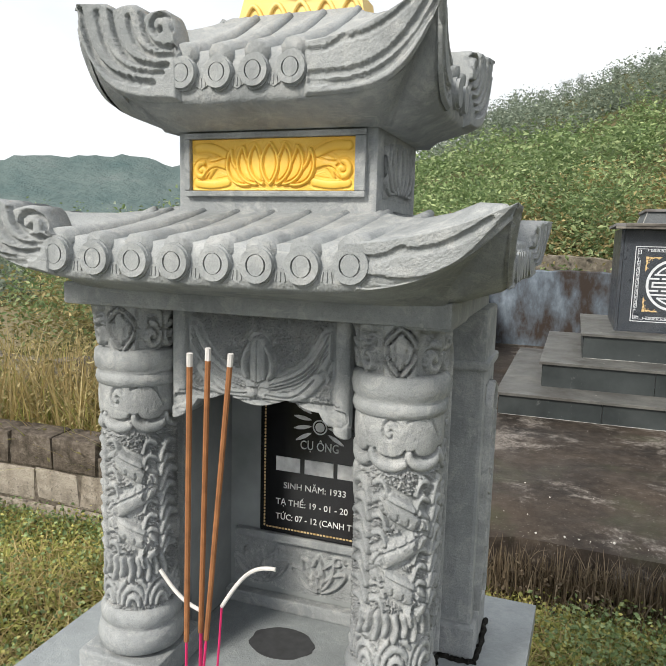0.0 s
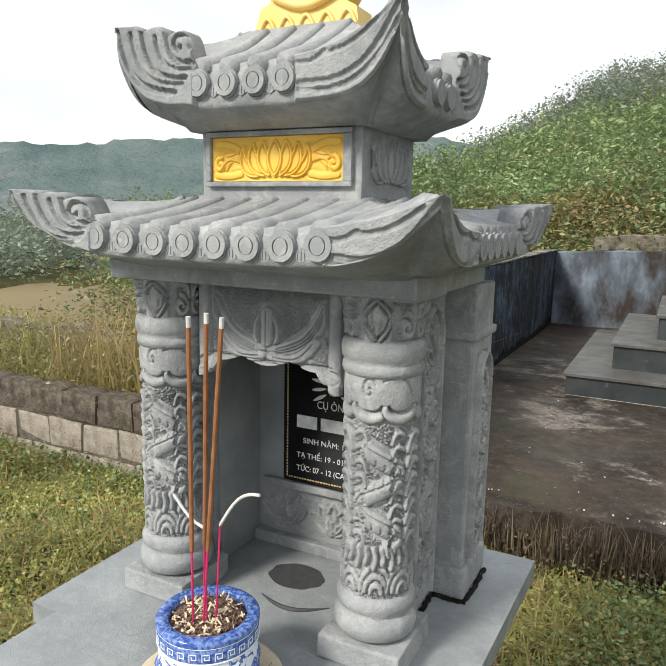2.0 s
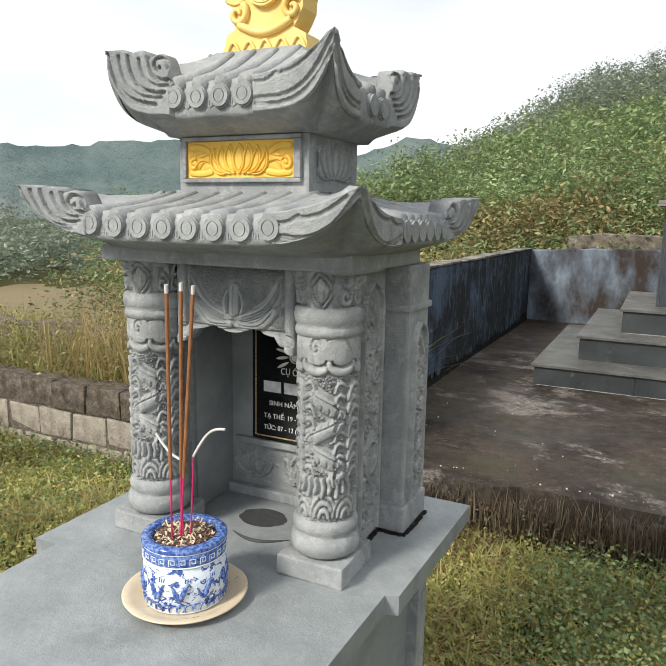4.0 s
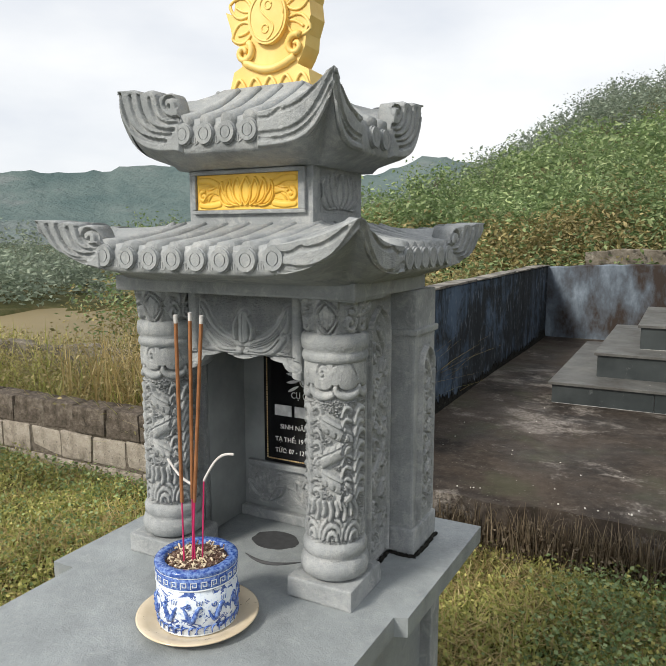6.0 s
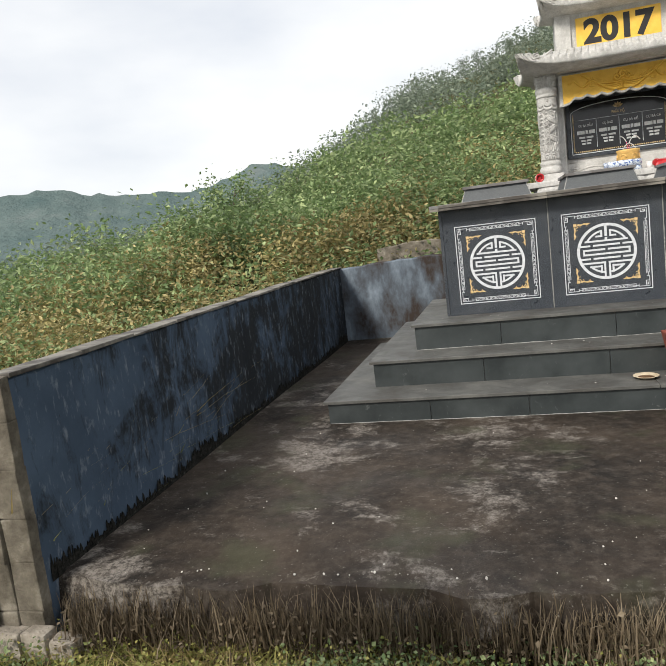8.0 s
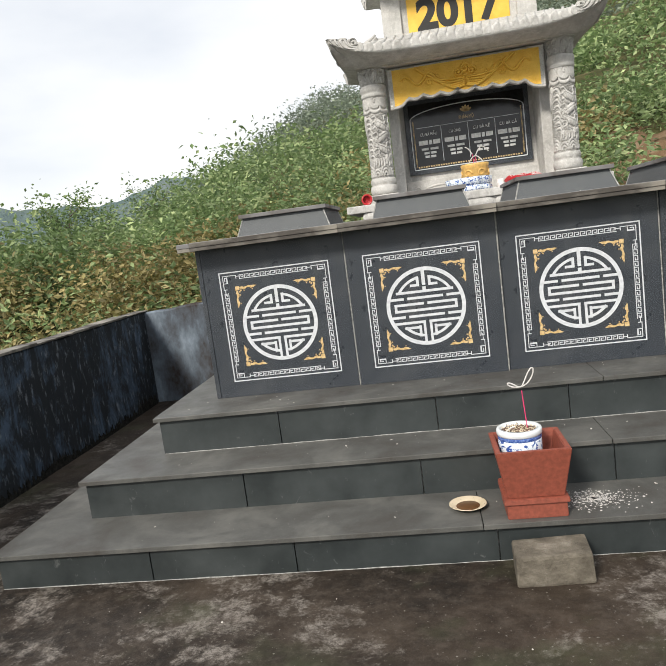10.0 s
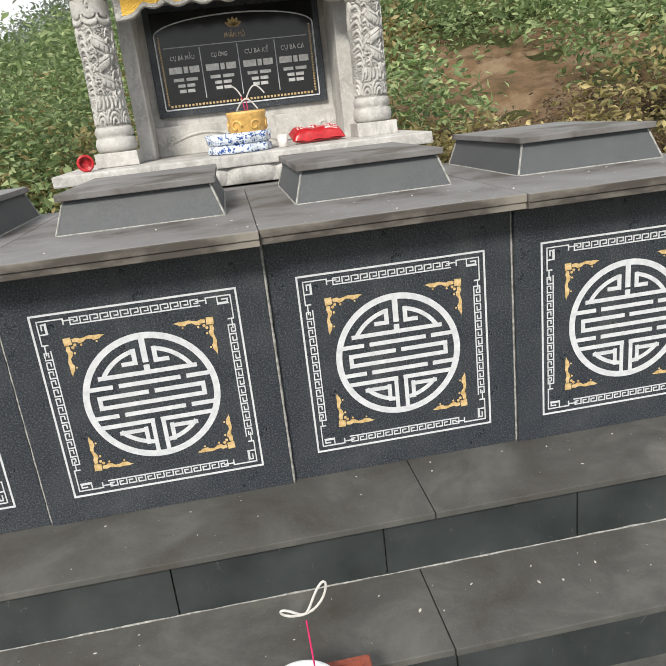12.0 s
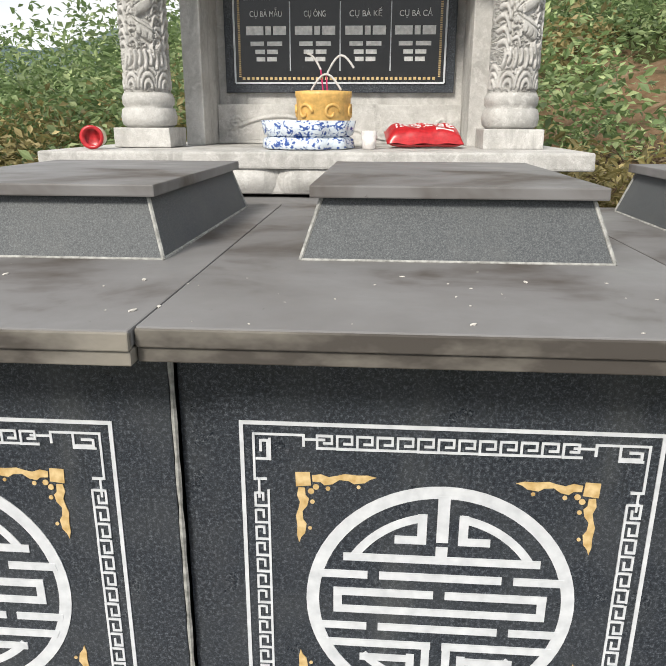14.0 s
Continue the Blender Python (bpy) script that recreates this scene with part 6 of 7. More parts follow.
    S = []
    c = (w / 2, 0.13)
    for s in (-1, 1):
        for k in range(5):
            S.append((bow((c[0] + s * 0.01, c[1] - 0.03 + 0.014 * k), (c[0] + s * (0.16 + 0.05 * k), c[1] + 0.05 + 0.022 * k), -s * (0.28 - 0.04 * k)), 0.008, 0.022))
        S.append((spiral(c[0] + s * 0.05, c[1] + 0.07, 0.03, 1.3, 0, s), 0.008, 0.024))
        t = np.linspace(0, 1, 30)
        S.append((np.stack([c[0] + s * (0.22 + 0.26 * t), c[1] + 0.06 + 0.035 * np.sin(t * 9)], 1), 0.008, 0.022))
        S.append((spiral(c[0] + s * 0.27, c[1] + 0.03, 0.022, 1.2, 1, -s), 0.007, 0.022))
    S.append((spiral(c[0], c[1] + 0.09, 0.035, 1.5, 0, 1), 0.009, 0.026))
    valance(sh, 1.648, 2.808, 8.42, 2.872, 2.575, 2.645, W, 9, S, "apron", 0.05, 0.13, (M["gold"], 0.018))
    boxed("beam", (1.42, 3.03, 8.34, 9.05, 2.885, 2.935), W, sh, bevel=0.008)
    roof(sh, "lower_roof", 2.228, 8.62, 0.955, 0.56, 0.62, 0.24, 2.915, 2.985, 3.10, 0.12, 0.80, 0.38, 24, 12, 0.026, W, 0.02, 0.075, 6.0, 0.80, 0.6)
    bx = boxed("upper_box", (1.66, 2.80, 8.53, 8.80, 3.07, 3.46), W, sh, bevel=0.008)
    boxed("number_ground", (1.85, 2.61, 8.518, 8.529, 3.105, 3.39), M["gold"], bx, "yellow painted panel", 0.003)
    writing("number", "2017", 0.30, M["ink"], bx, pose(2.23, 8.5175, 3.15, 90, 0, 0), "CENTER", 0.64, "black painted numerals", 0.013)
    for x0, x1 in ((1.655, 1.80), (2.66, 2.805)):
        boxed("box_pier", (x0, x1, 8.50, 8.62, 3.08, 3.46), W, bx, bevel=0.006)
    roof(sh, "upper_roof", 2.228, 8.665, 0.72, 0.36, 0.36, 0.12, 3.46, 3.52, 3.64, 0.11, 0.58, 0.17, 18, 8, 0.024, W, 0.02, 0.07, 6.0, 0.78, 0.5)
    # offerings on its base
    z = zb + 0.001
    br = thing("offering_tray", "blue and white lobed porcelain tray on the shrine base", "tray")
    c = (2.17, 8.30)
    fl = lambda a, zz: 1 + 0.05 * math.cos(10 * a)
    part("tray_foot", lathe(bmesh.new(), [(0.150, z), (0.165, z + 0.005), (0.160, z + 0.035), (0.145, z + 0.045)], 60, c, fl), M["glaze"], br, smooth=True)
    part("tray_bowl", lathe(bmesh.new(), [(0.140, z + 0.043), (0.158, z + 0.05), (0.168, z + 0.10), (0.160, z + 0.10), (0.15, z + 0.06), (0.01, z + 0.055)], 60, c, fl), M["glaze"], br, smooth=True)
    pt = thing("yellow_incense_pot", "yellow embossed incense pot with burnt sticks", "pot")
    c = (2.225, 8.32)
    zz = z + 0.056
    part("pot_body", lathe(bmesh.new(), [(0.090, zz), (0.098, zz + 0.01), (0.100, zz + 0.12), (0.104, zz + 0.13), (0.104, zz + 0.145), (0.092, zz + 0.145), (0.090, zz + 0.12)], 48, c), M["bronze_yellow"], pt, smooth=True)
    for k in range(6):
        d = bmesh.new()
        a = k * math.pi / 3 - 1.2
        tube(d, [(c[0] + 0.1 * math.cos(a + q / 0.1), c[1] + 0.1 * math.sin(a + q / 0.1), zz + 0.07 + v) for q, v in spiral(0, 0, 0.035, 1.0, 0, 1, 18)], 0.006, 6)
        part("embossed_coil", d, M["bronze_yellow"], pt, smooth=True)
    ash_bed("ash_bed", c, zz + 0.13, 0.09, pt, 8)
    for p, q, b, mm in (((2.225, 8.32, zz + 0.13), (2.215, 8.32, zz + 0.22), 0, "incense_red"), ((2.215, 8.32, zz + 0.22), (2.165, 8.31, zz + 0.275), 0.2, "ash_white"), ((2.235, 8.32, zz + 0.20), (2.335, 8.31, zz + 0.225), 0.9, "ash_white"),
                        ((2.24, 8.32, zz + 0.13), (2.235, 8.32, zz + 0.20), 0, "incense_red"), ((2.18, 8.32, zz + 0.15), (2.29, 8.3, zz + 0.15), 0.9, "ash_white")):
        pts = [Vector(p).lerp(Vector(q), k / 9) + Vector((0, 0, b * 0.06 * math.sin(math.pi * k / 9))) for k in range(10)]
        part("burnt_stick", tube(bmesh.new(), pts, 0.004 if mm == "ash_white" else 0.003, 6), M[mm], pt)
    bag = thing("red_snack_bag", "red and white foil packet lying on the base", "packet")
    nu, nv = 40, 24
    U, V = np.meshgrid(np.linspace(-1, 1, nu), np.linspace(-1, 1, nv))
    puff = (1 - np.abs(U) ** 9) * (1 - np.abs(V) ** 5)
    Zt = 0.025 + 0.045 * puff + 0.003 * np.sin(U * 9 + V * 4) * (1 - np.abs(U) ** 4)
    X, Y = U * 0.145, V * 0.075 + 0.004 * np.sin(U * 5)
    top = np.stack([X, Y, Zt], -1).reshape(-1, 3)
    bot = np.stack([X, Y, 0.022 - 0.020 * puff], -1).reshape(-1, 3)
    f = grid_faces(nu, nv)
    ob = fast_mesh("foil_bag", np.concatenate([top, bot]), np.concatenate([f, f[:, ::-1] + nu * nv]), M["red_foil"], bag)
    ob.data.materials.append(M["print_white"])
    band = np.zeros(len(ob.data.polygons), np.int32)
    col, row = np.arange(len(f)) % (nu - 1), np.arange(len(f)) // (nu - 1)
    band[: len(f)] = ((row > 9) & (row < 21) & (((col * 3 + row * 5) % 11 > 2) & (col % 6 > 0) & (row % 4 > 0)) & (col > 4) & (col < 35)) | ((row > 4) & (row < 7) & (col > 24) & (col < 34))
    ob.data.polygons.foreach_set("material_index", band)
    bag.matrix_basis = pose(2.60, 8.44, z + 0.014, 16, 0, 5)
    cup = thing("small_glass", "small clear offering glass", "glass")
    part("glass_wall", lathe(bmesh.new(), [(0.020, z), (0.024, z + 0.004), (0.030, z + 0.065), (0.028, z + 0.065), (0.021, z + 0.008), (0.002, z + 0.007)], 24, (2.395, 8.27)), M["clear_cup"], cup, smooth=True)
    jar = thing("fallen_red_cup", "red and cream cup lying on its side", "cup")
    d = lathe(bmesh.new(), [(0.034, 0.0), (0.037, 0.004), (0.040, 0.075), (0.036, 0.075), (0.032, 0.02), (0.002, 0.018)], 28)
    bmesh.ops.transform(d, matrix=pose(1.39, 8.24, z + 0.040, 90, 0, 8), verts=d.verts)
    part("cup_wall", d, M["china"], jar, smooth=True)
    d = lathe(bmesh.new(), [(0.039, 0.060), (0.0405, 0.062), (0.042, 0.0775), (0.030, 0.078), (0.028, 0.06)], 28)
    bmesh.ops.transform(d, matrix=pose(1.39, 8.24, z + 0.040, 90, 0, 8), verts=d.verts)
    part("cup_rim", d, M["red_foil"], jar, smooth=True)


build_white_shrine()


# ---- planter tub with a pot, plate and brick on the steps ----
def build_step_things():
    z = STEPS[0][3]
    tub = thing("wooden_tub", "square red-brown flared tub with a moulded foot", "tub")

    def frustum(name, a, b, z0, z1, hollow=0.0):
        cx, cy = 2.108, 5.762
        bm = bmesh.new()
        lo = [bm.verts.new((cx + sx * a, cy + sy * a, z0)) for sx, sy in ((-1, -1), (1, -1), (1, 1), (-1, 1))]
        hi = [bm.verts.new((cx + sx * b, cy + sy * b, z1)) for sx, sy in ((-1, -1), (1, -1), (1, 1), (-1, 1))]
        rows = [lo, hi]
        if hollow:
            rows.append([bm.verts.new((cx + sx * (b - hollow), cy + sy * (b - hollow), z1)) for sx, sy in ((-1, -1), (1, -1), (1, 1), (-1, 1))])
            rows.append([bm.verts.new((cx + sx * (a - hollow), cy + sy * (a - hollow), z0 + 0.02)) for sx, sy in ((-1, -1), (1, -1), (1, 1), (-1, 1))])
        for p, q in zip(rows, rows[1:]):
            for i in range(4):
                bm.faces.new((p[i], p[(i + 1) % 4], q[(i + 1) % 4], q[i]))
        bm.faces.new(lo[::-1]), bm.faces.new(rows[-1])
        bmesh.ops.bevel(bm, geom=list(bm.edges), offset=0.003, segments=2, affect="EDGES")
        part(name, bm, M["red_wood"], tub)
    frustum("foot", 0.118, 0.116, z, z + 0.062)
    frustum("moulding", 0.127, 0.125, z + 0.062, z + 0.085)
    frustum("bowl", 0.110, 0.146, z + 0.085, 0.752, 0.022)
    pot = thing("step_incense_pot", "small blue and white pot of ash standing in the tub", "pot")
    c = (2.080, 5.790)
    z0, R = z + 0.145, 0.088
    part("pot_body", lathe(bmesh.new(), [(R * 0.9, z0), (R * 0.95, z0 + 0.01), (R, z0 + 0.10), (R, z0 + 0.165)], 48, c), M["glaze"], pot, smooth=True)
    part("rim", lathe(bmesh.new(), [(R * 1.0, z0 + 0.165), (R * 1.05, z0 + 0.17), (R * 1.05, z0 + 0.187), (R * 1.0, z0 + 0.192), (R * 0.84, z0 + 0.192), (R * 0.82, z0 + 0.15)], 48, c), M["glaze_white"], pot, smooth=True)
    part("rim_line", lathe(bmesh.new(), [(R * 1.002, z0 + 0.150), (R * 1.012, z0 + 0.152), (R * 1.012, z0 + 0.163), (R * 1.002, z0 + 0.165)], 48, c), M["glaze_blue"], pot, smooth=True)
    ash_bed("ash_bed", c, z0 + 0.178, R * 0.83, pot, 9)
    top = (2.116, 5.80, z0 + 0.18)
    part("red_stick", tube(bmesh.new(), [top, (2.112, 5.845, z0 + 0.33)], 0.0022, 6), M["incense_red"], pot)
    pts = []
    for k in range(40):
        t = k / 39 * 2 * math.pi
        pts.append((2.112 + 0.05 * math.sin(t) - 0.012 * math.sin(2 * t), 5.85, z0 + 0.345 + 0.045 * (1 - math.cos(2 * t)) * (0.6 if t > math.pi else 1.2) * 0.6 + 0.012 * math.sin(t)))
    part("ash_loop", tube(bmesh.new(), pts, 0.003, 6), M["ash_white"], pot, "looped pale ash")
    pts = [(c[0] - 0.02 - 0.05 * math.sin(k / 14 * 3), c[1] - 0.05, z0 + 0.192 + 0.018 * math.cos(k / 14 * 6)) for k in range(15)]
    part("ash_loop", tube(bmesh.new(), pts, 0.003, 6), M["ash_white"], pot, "looped pale ash")
    dish = thing("dirty_saucer", "small cream saucer with dried brown tea", "saucer")
    c = (1.842, 5.795)
    part("saucer_dish", lathe(bmesh.new(), [(0.04, z + 0.001), (0.05, z + 0.003), (0.076, z + 0.018), (0.08, z + 0.020), (0.076, z + 0.021), (0.05, z + 0.009), (0.002, z + 0.008)], 40, c), M["china"], dish, smooth=True)
    part("tea_stain", lathe(bmesh.new(), [(0.05, z + 0.0092), (0.048, z + 0.0102), (0.001, z + 0.0102)], 32, c), M["tea"], dish, smooth=True)
    br = thing("cement_brick", "rough speckled cement block lying on the terrace", "block")
    boxed("block", (1.985, 2.265, 5.42, 5.59, FLOOR - 0.004, FLOOR + 0.115), M["cement"], br, bevel=0.012, jitter=0.006)
    # spilled ash on the tread
    bm = bmesh.new()
    rng = random.Random(2)
    for _ in range(900):
        a, q = rng.uniform(0, 6.28), rng.gauss(0, 0.085)
        x, y, r = 2.36 + q * math.cos(a) * 1.2, 5.80 + abs(q) * math.sin(a) * 0.7, 0.0008 + 0.0045 * rng.random() ** 3
        if y > 5.93 or y < 5.64:
            continue
        prism(bm, [(x + r * math.cos(k * 1.26) * rng.uniform(0.5, 1.4), y + r * math.sin(k * 1.26) * rng.uniform(0.5, 1.4)) for k in range(5)], 0.0012, lambda u, v, w: (u, v, z + w))
    tagged(part("spilled_ash", bm, M["ash_white"], kind="stuff"), "pale spilled ash on the slate tread", "ash")


build_step_things()


def build_crumbs():
    """Pale crumbs and flakes lying on the treads and the cover slabs."""
    rng = random.Random(23)
    bm = bmesh.new()
    top = PZ1 + 0.042
    for k in range(230):
        if k % 3 == 0:
            x, y, z = rng.uniform(0.8, 3.6), rng.uniform(PY - 0.11, PY + 0.24), top
        else:
            z, y0 = rng.choice(((STEPS[0][3], 5.64), (STEPS[1][3], 5.98), (STEPS[2][3], 6.30)))
            x, y = rng.uniform(0.4, 3.7), y0 + 0.27 * rng.random() ** 0.6
        r = 0.0010 + 0.0036 * rng.random() ** 3
        bmesh.ops.create_icosphere(bm, subdivisions=1, radius=r, matrix=pose(x, y, z + 0.25 * r, 0, 0, rng.uniform(0, 180)) @ Matrix.Diagonal((rng.uniform(1, 2.4), 1, 0.5, 1)))
    tagged(part("crumbs", bm, M["pale_pebble"], kind="stuff"), "pale crumbs strewn on treads and covers", "crumbs")


build_crumbs()


# ---- old block walls on the left ----
def build_block_walls():
    wall = tagged(new("block_wall"), "old grey cement block wall with mossy crown", "wall", kind="structure")
    kinds = []
    for mat in (M["block"], M["block_moss"]):
        meshes = []
        for k in range(6):
            bm = box(bmesh.new(), -0.139, 0.139, -0.09, 0.09, -0.091, 0.091, 0.014, 0.008)
            me = bpy.data.meshes.new("block")
            bm.to_mesh(me)
            bm.free()
            me.materials.append(mat)
            meshes.append(me)
        kinds.append(meshes)
    rng = random.Random(6)
    for row in range(3):
        for i in range(20):
            x = -1.30 - i * 0.292 - (0.13 if row % 2 else 0)
            ob = new("block", kinds[row == 2][rng.randrange(6)])
            ob.parent = wall
            ob.matrix_basis = pose(x, 3.45 + rng.uniform(-0.010, 0.010), 0.018 + row * 0.192 - 0.010 * i / 4, rng.uniform(-0.8, 0.8), rng.uniform(-0.8, 0.8), rng.uniform(-1.2, 1.2))
    boxed("mortar_bed", (-7.0, -1.16, 3.372, 3.52, -0.1, 0.40), M["mortar"], wall, bevel=0.004)
    pier = tagged(new("wall_pier"), "rough cement end of the blue wall on pale footing stones", "pier", kind="structure")
    z = 0.0
    for k in range(6):
        hgt = (0.20, 0.22, 0.19, 0.21, 0.20, 0.185)[k]
        part("end_stone", box(bmesh.new(), TX0 - 0.118, TX0 + 0.004, 3.415, 3.475, z, z + hgt + 0.002, 0.006, 0.004), M["cement"], pier)
        if k < 5:
            part("side_stone", box(bmesh.new(), TX0 - 0.215, TX0 - 0.120, 3.405, 3.52, z, z + hgt + 0.002, 0.010, 0.008), M["block_moss"] if k > 2 else M["cement"], pier)
        z += hgt
    for x0, x1, hgt in ((-1.19, -1.03, 0.13), (-1.02, -0.90, 0.14), (-0.89, -0.76, 0.11)):
        part("footing_stone", box(bmesh.new(), x0, x1, 3.335, 3.42, -0.02, hgt, 0.016, 0.012), M["block"], pier)
    rough_wall("garden_wall", -7.5, -2.6, 4.6, 4.72, -0.05, lambda s: 0.50 + 0.12 * s + 0.02 * math.sin(s * 30), M["cement"], "low crumbling pale cement wall in the weeds", long_y=False)


build_block_walls()


# ---- vegetation ----
RNG = np.random.default_rng(21)


def leaf_mesh(name, pos, size, material, label, lift=0.35, slim=0.5, category="plants", hang=0.0):
    """Many single leaves as small folded quads."""
    n = len(pos)
    a = RNG.normal(size=(n, 3))
    a[:, 2] = a[:, 2] * 0.55 - hang
    a /= np.linalg.norm(a, axis=1)[:, None]
    up = RNG.normal(size=(n, 3)) * 0.75 + np.array([0, 0, 1.0])
    b = np.cross(a, up)
    b /= np.maximum(np.linalg.norm(b, axis=1)[:, None], 1e-6)
    nrm = np.cross(b, a)
    s = size[:, None]
    base = pos
    mid = pos + a * s * 0.5 + nrm * s * 0.10
    tip = pos + a * s
    v = np.stack([base, mid + b * s * slim * 0.5, tip, mid - b * s * slim * 0.5], 1).reshape(-1, 3)
    f = np.arange(n * 4).reshape(n, 4)
    return tagged(fast_mesh(name, v, f, material, smooth=False), label, category, kind="stuff")


def bush_points(x, y, z, R, n, squash=0.85):
    """Leaf places for many bushes at once, on the outer parts of lumpy crowns."""
    m = len(x)
    k = 5
    sub = RNG.normal(size=(m, k, 3))
    sub /= np.linalg.norm(sub, axis=2)[:, :, None]
    sub[:, :, 2] = np.abs(sub[:, :, 2])
    idx = np.repeat(np.arange(m), n)
    pick = RNG.integers(0, k, len(idx))
    d = RNG.normal(size=(len(idx), 3))
    d /= np.linalg.norm(d, axis=1)[:, None]
    rad = 0.62 * RNG.random(len(idx)) ** 0.4
    off = sub[idx, pick] * 0.55 + d * rad[:, None]
    off[:, 2] = np.maximum(off[:, 2] * squash + 0.1, -0.15)
    return np.stack([x, y, z], 1)[idx] + off * R[idx][:, None], idx


def cover(r0, r1, a0, a1, spacing, R, n, leaf, keep=None):
    """Bushes strewn over a sector of the hillside; gives leaf places and sizes."""
    area = math.radians(a1 - a0) / 2 * (r1 * r1 - r0 * r0)
    m = int(area / spacing ** 2)
    r = np.sqrt(RNG.uniform(r0 * r0, r1 * r1, m))
    az = np.radians(RNG.uniform(a0, a1, m))
    x, y = r * np.sin(az), r * np.cos(az)
    ok = ~((x > -1.25) & (x < 6.8) & (y < 9.75)) & (y > 3.8)
    wet = (r > 9.0) & (r < 16) & (np.degrees(az) < -38)
    ok &= ~wet
    bank = ((r - 14.2) / 3.4) ** 2 + ((np.degrees(az) - 23.5) / 11) ** 2 < 1.0 + 0.5 * np.sin(x * 2.1) * np.sin(y * 1.7)
    ok &= ~bank | (RNG.random(len(x)) < 0.3)
    if keep is not None:
        ok &= keep(x, y)
    x, y = x[ok], y[ok]
    rr = R * RNG.uniform(0.6, 1.35, len(x))
    p, idx = bush_points(x, y, ground_height(x, y), rr, n)
    p = p[~((p[:, 0] > -1.07) & (p[:, 0] < 6.6) & (p[:, 1] > 3.3) & (p[:, 1] < 9.33))]
    near = np.clip((np.hypot(p[:, 0], p[:, 1]) - 2.0) / 8.0, 0.42, 1.0)
    return p, leaf * near * RNG.uniform(0.6, 1.5, len(p))


def build_hill():
    patch = lambda x, y: np.sin(x * 0.55 + 1.3) + np.sin(y * 0.43 + x * 0.21) + np.sin(x * 0.23 - y * 0.31)
    # low olive thicket right behind the walls
    p, s = cover(4.2, 12.5, -39, 52, 0.62, 0.80, 420, 0.075)
    p[:, 2] += 0.42
    leaf_mesh("thicket", p, s, M["leaf_olive"], "dry olive thicket crowding behind the walls")
    p, s = cover(5.5, 14, -39, 52, 1.0, 0.9, 380, 0.085)
    p[:, 2] += 0.55
    leaf_mesh("thicket", p, s, M["leaf_green"], "green shrubs mixed into the thicket")
    # tall bushes that stand over the thicket
    p, s = cover(11.5, 17.0, -36, 4, 1.7, 1.45, 900, 0.10)
    p[:, 2] += 0.35
    leaf_mesh("tall_bushes", p, s, M["leaf_green"], "tall dense green bushes behind the thicket")
    for lo, hi, sp, R, n, lf in ((12, 22, 1.05, 1.0, 300, 0.12), (22, 42, 1.9, 1.6, 230, 0.20), (42, 97, 3.0, 2.4, 210, 0.27)):
        p, s = cover(lo, hi, -34, 56, sp, R, n, lf, lambda x, y: patch(x, y) < 0.9)
        leaf_mesh("hillside_shrubs", p, s, M["leaf_green"] if hi < 60 else M["leaf_hazed"], "dense green shrubs on the hillside")
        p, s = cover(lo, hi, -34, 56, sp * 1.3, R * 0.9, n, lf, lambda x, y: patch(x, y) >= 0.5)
        leaf_mesh("hillside_shrubs", p, s, M["leaf_olive"] if lo < 20 else M["leaf_green"] if lo < 40 else M["leaf_hazed"], "olive shrubs in patches on the hillside")
    # withered scrub in front of the earth bank
    x, y = RNG.uniform(3.3, 7.6, 130), RNG.uniform(10.2, 12.2, 130)
    p, _ = bush_points(x, y, ground_height(x, y), RNG.uniform(0.15, 0.5, 130), 130)
    leaf_mesh("withered_scrub", p, RNG.uniform(0.03, 0.08, len(p)), M["weed_brown"], "withered brown scrub below the bare earth", slim=0.35)
    # far bank of the pond
    p, s = cover(16, 30, -78, -30, 1.5, 1.15, 300, 0.14)
    leaf_mesh("bank_shrubs", p, s, M["leaf_hazed"], "green shrubs across the pond, greyed by painted haze")
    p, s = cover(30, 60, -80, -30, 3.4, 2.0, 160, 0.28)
    leaf_mesh("far_trees", p, s, M["leaf_hazed"], "hazy trees beyond the pond")


build_hill()


def sapling(x, y, h, seed, material):
    """A thin trunk with limbs and loose sprays of leaves."""
    rng = random.Random(seed)
    z0 = float(ground_height(x, y))
    t = thing("sapling", "slender young tree with sparse leaves among shrubs", "tree", "saplings on the slope", (x, y, z0))
    bm = bmesh.new()
    trunk = [Vector((0.06 * h * math.sin(k * 0.7 + seed) * k / 8, 0.05 * h * math.cos(k * 0.5 + seed) * k / 8, h * k / 8)) for k in range(9)]
    tube(bm, trunk, [0.016 * h * (1 - 0.85 * k / 8) for k in range(9)], 7)
    ends = [trunk[-1]]
    for i in range(9):
        b = trunk[3 + i % 5].copy()
        a = rng.uniform(0, 6.28)
        ln = h * rng.uniform(0.16, 0.32)
        pts = [b + Vector((math.cos(a) * ln * q, math.sin(a) * ln * q, ln * (0.7 * q + 0.3 * q * q))) for q in (0, 0.35, 0.7, 1)]
        part("limb", tube(bmesh.new(), pts, [0.006 * h, 0.0045 * h, 0.003 * h, 0.0015 * h], 5), M["bark"], t)
        ends += pts[1:]
    part("trunk", bm, M["bark"], t)
    e = np.array([tuple(v) for v in ends])
    pos = np.repeat(e, 40, axis=0) + RNG.normal(size=(len(e) * 40, 3)) * 0.075 * h
    ob = leaf_mesh("crown", pos, 0.045 * h * RNG.uniform(0.6, 1.4, len(pos)), material, "")
    ob.parent = t
    for key in ("kind", "category"):
        if key in ob:
            del ob[key]


